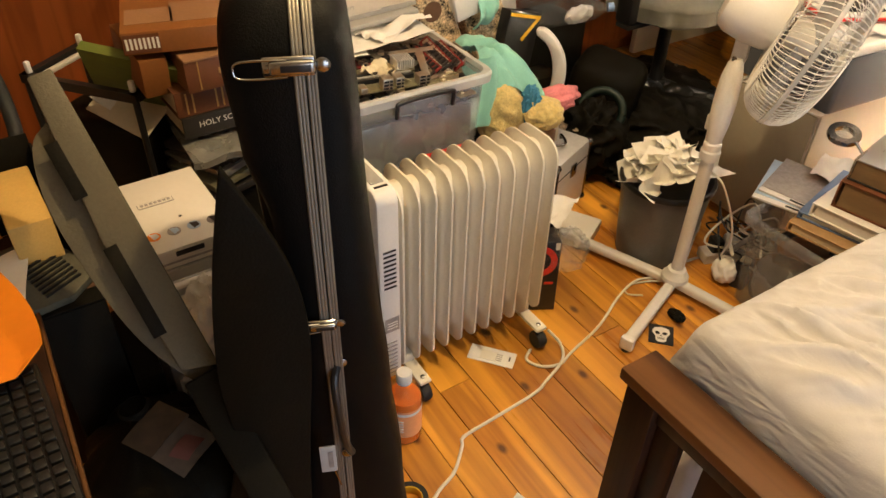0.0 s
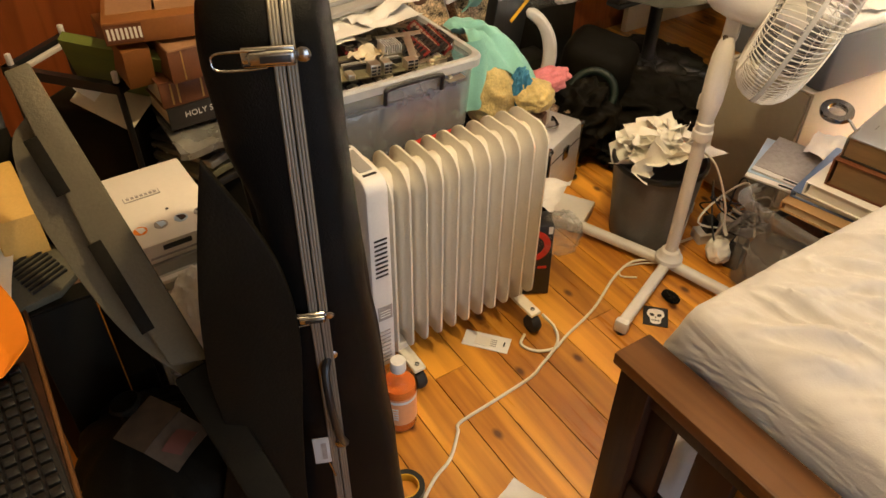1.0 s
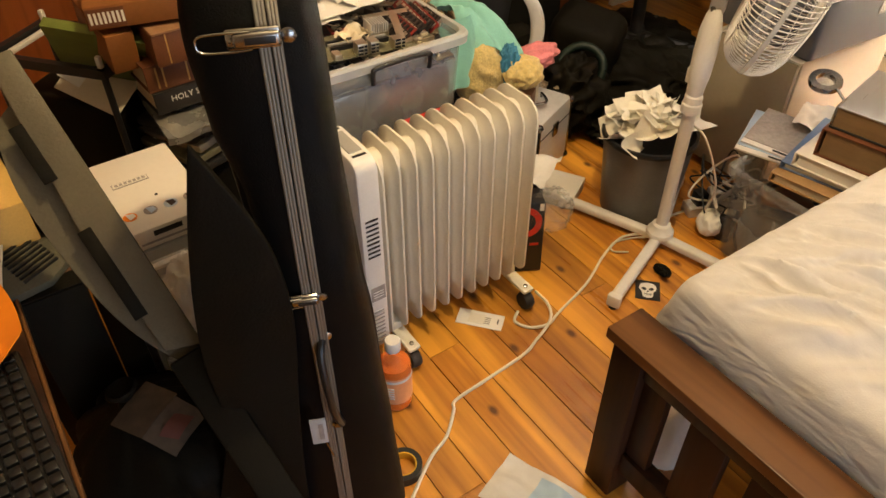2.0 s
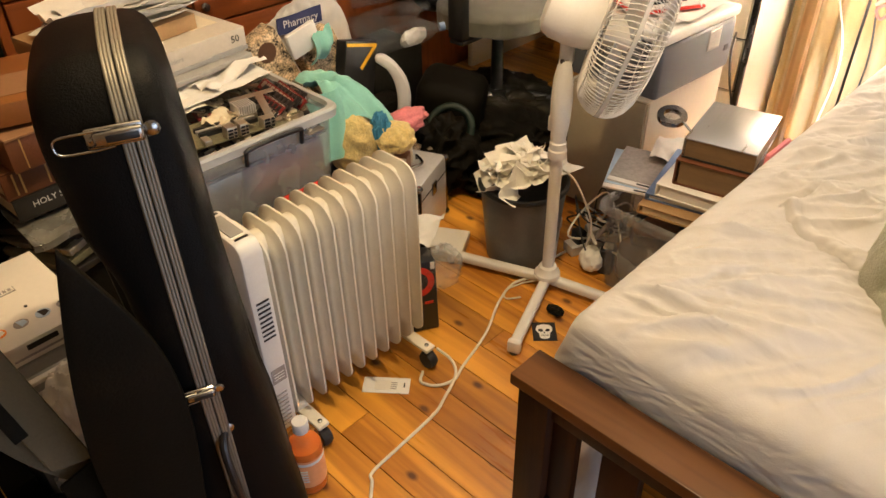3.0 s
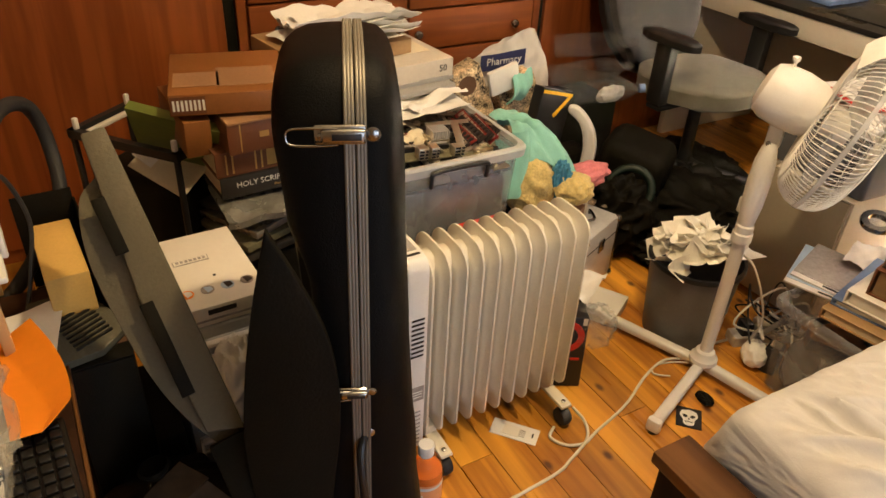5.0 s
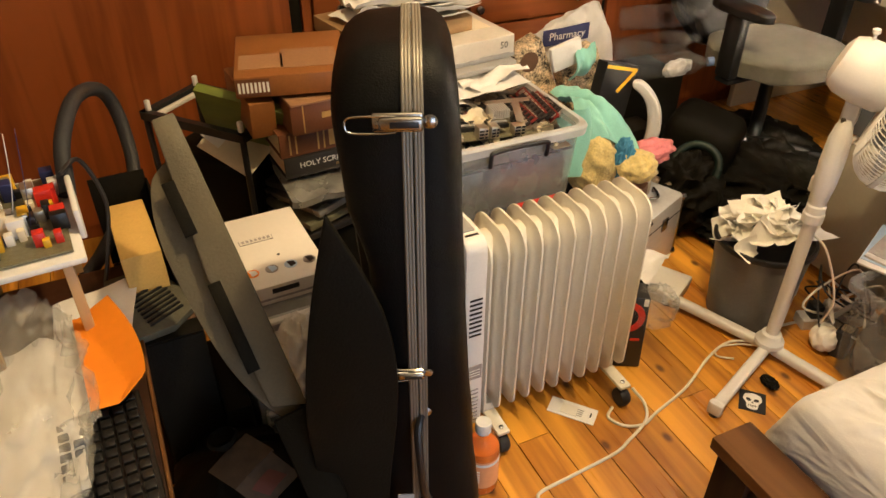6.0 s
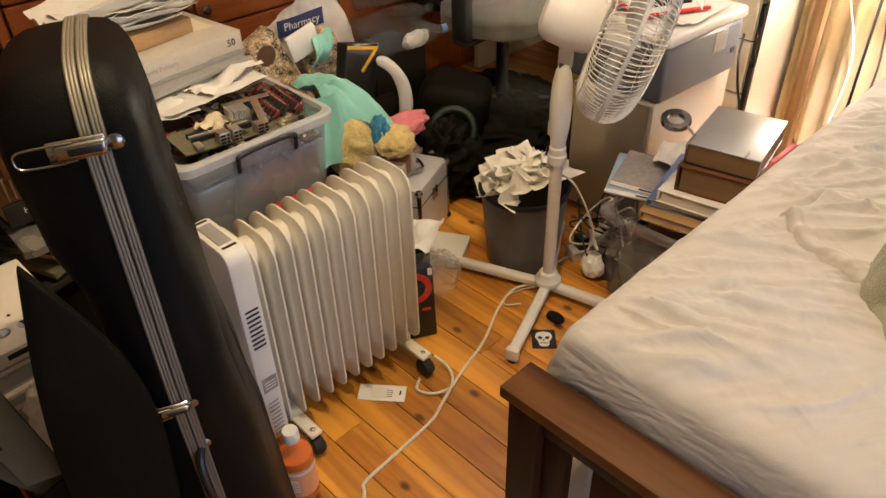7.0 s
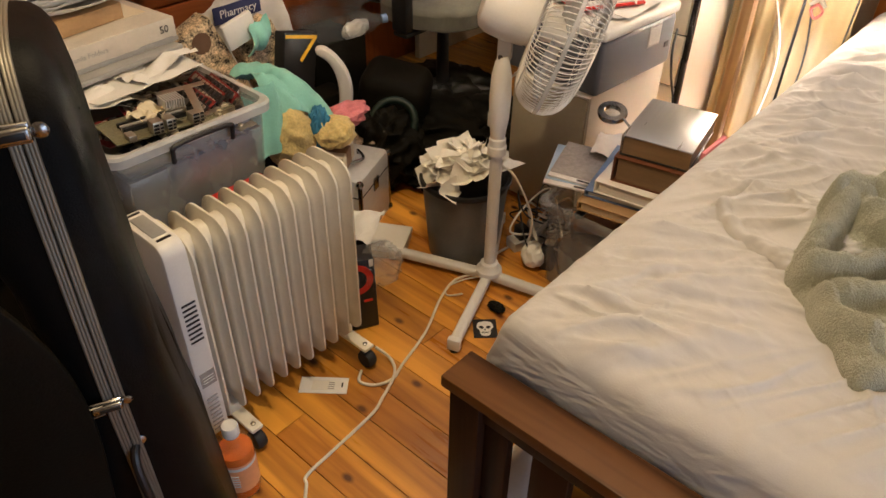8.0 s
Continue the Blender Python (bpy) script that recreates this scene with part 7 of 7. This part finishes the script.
sk = thing("skull_sticker", "black square card with a white skull print", "sticker", at=pose(-0.662, 1.338, 0.0, 0, 0, 44))
part("card", box((0, 0, 0.0008), (0.068, 0.076, 0.0014)), SKULLBLACK, sk)
sko = spline([(0, 0.030, 0), (0.019, 0.024, 0), (0.024, 0.006, 0), (0.016, -0.008, 0), (0.013, -0.026, 0), (0, -0.031, 0), (-0.013, -0.026, 0), (-0.016, -0.008, 0), (-0.024, 0.006, 0), (-0.019, 0.024, 0)], 4)
part("print", prism([(p.x, p.y) for p in sko], 0.0006, Matrix.Translation((0, 0, 0.0015))), PAPER, sk, "white skull print")
for sx in (-1, 1):
    part("print", prism([(sx * 0.010 + 0.0068 * math.cos(a) , 0.004 + 0.0058 * math.sin(a) + sx * 0.18 * 0.0068 * math.cos(a)) for a in [6.2832 * q / 14 for q in range(14)]], 0.0005, Matrix.Translation((0, 0, 0.0021))), SKULLBLACK, sk)
part("print", prism([(-0.003, -0.008), (0.003, -0.008), (0.0, -0.001)], 0.0005, Matrix.Translation((0, 0, 0.0021))), SKULLBLACK, sk)
part("print", box((0, -0.017, 0.0023), (0.022, 0.0016, 0.0005)), SKULLBLACK, sk)
for q in range(5):
    part("print", box((-0.008 + 0.004 * q, -0.017, 0.00235), (0.0009, 0.009, 0.0005)), SKULLBLACK, sk)
blob("dust_lump", (-0.690, 1.425, 0.010), (0.024, 0.016, 0.010), BLACKMATT, "small dark scrap on the boards", "scrap", 81, 0.25)

wb = thing("white_box", "flat white card box lying on the floor", "box", at=pose(-1.145, 1.425, 0, 0, 0, 30))
part("box", box((0, 0, 0.022), (0.135, 0.125, 0.044), 0.003), CREAMCARD, wb)
part("lid", box((0, 0, 0.036), (0.139, 0.129, 0.022), 0.003), WHITECARD, wb)
rbx = thing("headset_box", "black product carton with a red ring print", "carton", at=pose(-0.955, 1.110, 0, 0, -5, -28))
part("carton", box((0, 0, 0.115), (0.08, 0.115, 0.23), 0.003), BLACKPL, rbx)
ring = lathe([(0.031, 0.0), (0.049, 0.0), (0.049, 0.0012), (0.031, 0.0012), (0.031, 0.0)], 36, Matrix.Translation((0.0402, 0.002, 0.168)) @ Matrix.Rotation(radians(90), 4, "Y"), False)
part("red_ring", ring, RED, rbx, "red ring print")
part("printed_bar", box((0.0405, 0.048, 0.216), (0.001, 0.012, 0.022)), PAPER, rbx)
part("red_mark", box((0.0405, 0.032, 0.095), (0.001, 0.025, 0.008)), RED, rbx)
part("front_patch", box((0.0405, 0.002, 0.168), (0.001, 0.020, 0.012)), GREYPL, rbx)
blob("clear_bag", (-0.935, 1.19, 0.175), (0.05, 0.06, 0.05), CLEARBAG, "crumpled clear bag over the product carton", "bag", 91, 0.3)
solid("paper_sheet", sheet(crumple(-1.09, 1.26, 0.20, 0.12, 0.16, 30, 0.03, 63.0), 10, 10, 0.0008), PAPER, "loose paper leaning on the product carton", "paper", smooth=80)
solid("paper_carton", box((-1.12, 1.22, 0.09), (0.13, 0.11, 0.18), 0.003), BLACKMATT, "dark carton behind the heater", "carton")

# aluminium flight case with a small box on it
fc = thing("aluminium_case", "dented aluminium case with reinforced corners", "case", at=pose(-1.384, 1.432, 0, 0, 0, 23))
part("shell", box((0, 0, 0.1175), (0.28, 0.23, 0.235), 0.006), ALU, fc)
part("lid_seam", box((0, 0, 0.175), (0.282, 0.232, 0.004)), BLACKPL, fc)
for sx in (-1, 1):
    for sy in (-1, 1):
        e = part("corner_edge", box((sx * 0.137, sy * 0.112, 0.1175), (0.012, 0.012, 0.232), 0.003), STEEL, fc)
        for zz in (0.012, 0.226):
            part("ball_corner", lathe([(0.0, -0.012), (0.009, -0.009), (0.013, 0.0), (0.009, 0.009), (0.0, 0.012)], 16, Matrix.Translation((sx * 0.137, sy * 0.112, zz)), False), STEEL, e)
part("handle", tube([(0.06, -0.05, 0.237), (0.06, -0.05, 0.250), (0.10, 0.0, 0.254), (0.06, 0.05, 0.250), (0.06, 0.05, 0.237)], 0.005), STEEL, fc)
part("clasp", box((0.142, 0.0, 0.17), (0.006, 0.035, 0.045), 0.002), STEEL, fc)
sb = thing("small_box", "small cream card box on the aluminium case", "box", at=pose(-1.325, 1.385, 0.259, 0, 0, 32))
part("box", box((0, 0, 0.027), (0.09, 0.115, 0.055), 0.002), CREAMCARD, sb)
part("brown_band", box((0, 0.0, 0.027), (0.091, 0.05, 0.0555)), BOOKDUSTY, sb)
solid("patterned_box", box((-1.46, 1.60, 0.11), (0.12, 0.10, 0.22), 0.004), SPECKLE, "small speckled box beside the aluminium case", "box")

# waste bin with crumpled tissues
bn = thing("waste_bin", "dark grey round waste bin full of crumpled tissues", "bin", at=(-0.962, 1.592, 0))
part("bin_shell", lathe([(0.0, 0.003), (0.104, 0.003), (0.107, 0.0), (0.111, 0.004), (0.134, 0.262), (0.140, 0.266), (0.140, 0.274), (0.133, 0.274), (0.130, 0.262), (0.108, 0.010), (0.0, 0.010)], 48, close=False), BINGREY, bn)

part("rim_band", lathe([(0.1405, 0.262), (0.1425, 0.266), (0.1425, 0.274), (0.1405, 0.278), (0.132, 0.278), (0.132, 0.275)], 48, None, False), BLACKPL, bn, "dark rolled rim")
part("foot_ring", lathe([(0.100, 0.0), (0.108, 0.0), (0.112, 0.010), (0.110, 0.012)], 48, None, False), BLACKPL, bn)


def tissue(cx, cy, cz, s, seed, tx, ty):
    """One crumpled tissue: a square sheet with sharp random folds."""
    r = random.Random(seed)
    dirs = [(r.uniform(-1, 1), r.uniform(-1, 1), r.uniform(-0.5, 0.5), r.uniform(0.25, 0.75)) for _ in range(2)]
    m = pose(cx, cy, cz, tx, ty, r.uniform(0, 360))

    def f(u, v):
        x, y = u - 0.5, v - 0.5
        z = sum(h * abs(a * x + b * y - c * 0.5) for a, b, c, h in dirs) - 0.15 + 0.05 * noise.noise(Vector((u * 3, v * 3, seed)))
        q = 1 - 0.12 * (abs(x) + abs(y))
        return m @ Vector((x * s * q, y * s * q, z * s * 1.1))
    return solid("tissue", sheet(f, 14, 14, 0.0007), TISSUE, "crumpled white tissue in the waste bin", "tissue", "tissues in the bin", smooth=25)


for k in range(38):
    a, r_ = k * 2.4, 0.098 * math.sqrt((k + 0.5) / 38)
    tissue(-0.962 + r_ * math.cos(a), 1.592 + r_ * math.sin(a), 0.272 + 0.072 * (1 - (r_ / 0.12) ** 2) + rng.uniform(-0.01, 0.016), rng.uniform(0.055, 0.082), 200 + k, rng.uniform(-35, 35), rng.uniform(-35, 35))
for k, (a, tilt) in enumerate(((225, 50), (258, 62), (285, 55), (195, 40))):
    tissue(-0.962 + 0.120 * math.cos(radians(a)), 1.592 + 0.120 * math.sin(radians(a)), 0.282, 0.070, 300 + k, tilt * math.sin(radians(a)), tilt * math.cos(radians(a)))

# power board and plugs behind the fan
pw = thing("power_board", "white power board with plugs and tangled leads", "power board", at=pose(-0.80, 1.80, 0, 0, 0, 70))
part("board", box((0, 0, 0.018), (0.24, 0.055, 0.036), 0.005), WHITEPL, pw)
for k, x in enumerate((-0.08, -0.03, 0.03, 0.08)):
    part("plug", box((x, 0, 0.058), (0.036, 0.042, 0.046), 0.006), (BLACKPL, WHITEPL, BLACKPL, WHITEPL)[k], pw, ("black", "white")[k % 2] + " plug")
adp = thing("plug_adapter", "black plug adapter standing on the floor", "adapter", at=pose(-0.70, 1.70, 0, 0, 0, 20))
part("body", box((0, 0, 0.045), (0.045, 0.06, 0.09), 0.007), BLACKPL, adp)
part("prong_plate", box((0, 0, 0.092), (0.030, 0.030, 0.006), 0.002), CREAMCARD, adp)
for k in range(7):
    r = random.Random(60 + k)
    p0 = Vector((-0.80 + r.uniform(-0.06, 0.06), 1.78 + r.uniform(-0.08, 0.08), 0.05))
    pts = [p0] + [p0 + Vector((r.uniform(-0.10, 0.12), r.uniform(-0.12, 0.12), r.uniform(0.0, 0.13))) for _ in range(4)] + [Vector((-0.76 + r.uniform(-0.08, 0.1), 1.92, 0.005))]
    solid("tangled_lead", tube(pts, 0.0035 if k % 3 else 0.0028), CABLE if k % 3 else DARKCABLE, "tangled mains lead behind the fan", "cable", "leads at the power board", smooth=60)
blob("scrap_paper", (-0.735, 1.665, 0.045), (0.035, 0.035, 0.04), TISSUE, "crumpled paper among the leads", "paper", 97, 0.15, 1.6)
solid("small_stand", tube([(-0.77, 1.68, 0.02), (-0.75, 1.70, 0.10), (-0.72, 1.73, 0.16)], 0.008), GREYPL, "grey plastic stick standing among the leads", "stick")

# clear tub of odds beside the bed, with magazines and books on it
t2 = tub("clear_tub", -0.705, -0.345, 1.60, 1.935, 0.0, 0.30, CLEARTHIN, CLEARTUB, "clear storage tub with a shoe brush beside the bed")
solid("tub_bag", box((-0.525, 1.765, 0.09), (0.26, 0.24, 0.16), 0.04, seg=3), ANTISTATIC, "grey plastic bags inside the clear tub", "bag")
br = thing("shoe_brush", "tan wooden brush with a black rubber handle", "brush", at=pose(-0.555, 1.705, 0.205, 0, 10, 40))
part("body", box((0, 0, 0.02), (0.15, 0.075, 0.032), 0.012, seg=3), BOOKTAN, br)
part("bristles", box((0, 0, -0.012), (0.14, 0.066, 0.035), 0.003), BLACKPL, br)
part("handle", tube([(-0.07, 0, 0.035), (-0.05, 0, 0.065), (0.0, 0, 0.078), (0.05, 0, 0.065), (0.07, 0, 0.035)], 0.012, 10), BLACKPL, br)
for k, (x, y, z, w, d, rz, mt, lbl) in enumerate(((-0.705, 1.815, 0.302, 0.17, 0.24, 24, PALEBLUE, "glossy magazine with a grey and white cover"), (-0.70, 1.835, 0.309, 0.16, 0.22, 18, LABELGREY, "grey photo magazine on the tub"))):
    mg = thing("magazine", lbl, "magazine", "magazines", at=pose(x, y, z, 0, 3, rz))
    part("page_block", box((0, 0, 0.003), (w, d, 0.006), 0.001), PAPER, mg)
    part("cover", box((0, 0.01, 0.0066), (w * 0.99, d * 0.90, 0.001)), mt, mg)
    part("printed_bar", box((0.03, -d / 2 + 0.010, 0.0068), (w * 0.3, 0.008, 0.0008)), BLACKPL, mg)
zz = 0.320
stack = (("atlas", (0.26, 0.31, 0.028), 190, CARD, "tan atlas at the bottom of the book pile", -0.475, 1.78, PAGES), ("blue_book", (0.235, 0.29, 0.020), 193, BLUE, "blue covered workbook in the pile", -0.495, 1.805, PAPER), ("white_book", (0.21, 0.28, 0.038), 189, PAPER, "white paperback with red marks", -0.47, 1.795, PAPER))
for nm, s, rz, cov, lbl, x, y, pg in stack:
    hard_book(nm, (x, y, zz), s, rz, cov, lbl, "books beside the bed", pg)
    zz += s[2] + 0.001
bb = hard_book("brown_bible", (-0.455, 1.81, zz), (0.185, 0.255, 0.074), 191, BOOKBROWN, "thick brown book with gilt page edges", "books beside the bed", AGEDPAGES)
part("ribbon", tube([(0.06, -0.128, 0.045), (0.062, -0.137, 0.035), (0.060, -0.139, 0.0), (0.055, -0.142, -0.045)], 0.003, 6), RED, bb, "red ribbon marker")
zz += 0.075
sb2 = thing("silver_book", "thick book with silver foil cover on the pile", "book", "books beside the bed", at=pose(-0.451, 1.826, zz, 0, 0, 11))
part("cover", box((0, 0, 0.056), (0.185, 0.255, 0.005), 0.002), SILVERFOIL, sb2, "silver foil cover")
part("cover", box((0, 0, 0.0025), (0.185, 0.255, 0.005), 0.002), BOOKBLACK, sb2)
part("page_block", box((0.002, 0, 0.029), (0.176, 0.247, 0.0485)), AGEDPAGES, sb2, "browned page edges")
part("spine", box((-0.090, 0, 0.029), (0.006, 0.255, 0.050), 0.002), SILVERFOIL, sb2)
solid("notebook", box((-0.338, 1.86, 0.445), (0.012, 0.13, 0.13), 0.002), PINKCL, "pink notebook between book pile and bed", "notebook")
solid("loose_paper", sheet(crumple(-0.685, 1.965, 0.335, 0.10, 0.15, 20, 0.02, 77.0), 12, 12, 0.001), PAPER, "loose papers behind the magazines", "paper", smooth=80)
mgf = thing("magnifier", "round chrome framed magnifier on a bent arm", "magnifier", at=(-0.70, 1.965, 0.0))
part("ring", lathe([(0.026, -0.008), (0.044, -0.008), (0.046, 0.0), (0.044, 0.008), (0.026, 0.008), (0.026, -0.008)], 32, pose(0, 0, 0.440, 12, 8, 0), False), STEEL, mgf, "dark chrome ring")
part("lens", lathe([(0.0, -0.001), (0.026, -0.001), (0.026, 0.001), (0.0, 0.001)], 28, pose(0, 0, 0.440, 12, 8, 0), False), CLEARPET, mgf)
part("arm", tube([(0.045, -0.01, 0.438), (0.09, -0.03, 0.425), (0.12, -0.02, 0.412), (0.05, 0.08, 0.405)], 0.004), STEEL, mgf)

# odds near the camera on the floor
blw = thing("printed_wrapper", "pale blue and white plastic wrapper on the floor", "wrapper", at=pose(-0.345, 0.665, 0.003, 0, 0, 20))
part("film", sheet(crumple(0, 0, 0.006, 0.20, 0.13, 0, 0.016, 83.0), 14, 12, 0.001), BAGWHITE, blw, "", 80)
part("print", sheet(lambda u, v: crumple(0, 0, 0.0075, 0.20, 0.13, 0, 0.016, 83.0)(0.45 + 0.5 * u, 0.1 + 0.8 * v), 10, 10, 0.0006), PALEBLUE, blw, "pale blue print", 80)
tape = thing("tape_roll", "black roll of tape with a yellow core", "tape", at=pose(-0.565, 0.475, 0.0, 0, 0, 0))
part("roll", lathe([(0.030, 0.0), (0.042, 0.0), (0.042, 0.024), (0.030, 0.024), (0.030, 0.0)], 32, None, False), BLACKPL, tape)
part("core", lathe([(0.0275, 0.0005), (0.0298, 0.0005), (0.0298, 0.0245), (0.0275, 0.0245), (0.0275, 0.0005)], 32, None, False), YELLOW, tape, "yellow core")


# ---------------------------------------------------------------- floor boards, each with its own edges
FLOOR = bpy.data.objects["floor"]
PITCH = 0.0945
BM_ = {}


def board_mesh(ln):
    if ln not in BM_:
        bm = bmesh.new()
        box_bm(bm, (0, 0, -0.010), (ln - 0.0008, PITCH - 0.0018, 0.020))
        es = [e for e in bm.edges if all(v.co.z > -0.001 for v in e.verts)]
        bmesh.ops.bevel(bm, geom=es, offset=0.0010, segments=1, affect="EDGES")
        BM_[ln] = finish("floor_board", bm, PINE, 0)
    return BM_[ln]


rf = random.Random(9)
y = 0.51 - PITCH * 23
row = 0
while y < Y1 - 0.02:
    x = X0 + (row * 0.77) % 1.9
    xs_ = [X0] + [c for c in (x, x + 1.9, x + 3.8) if X0 + 0.3 < c < X1 - 0.3] + [X1]
    for a, b in zip(xs_, xs_[1:]):
        if y > Y0:
            o = new("floor_board", board_mesh(round(b - a, 2)))
            o.parent = FLOOR
            o.location = ((a + b) / 2, y + PITCH / 2, 0.0)
    y += PITCH
    row += 1
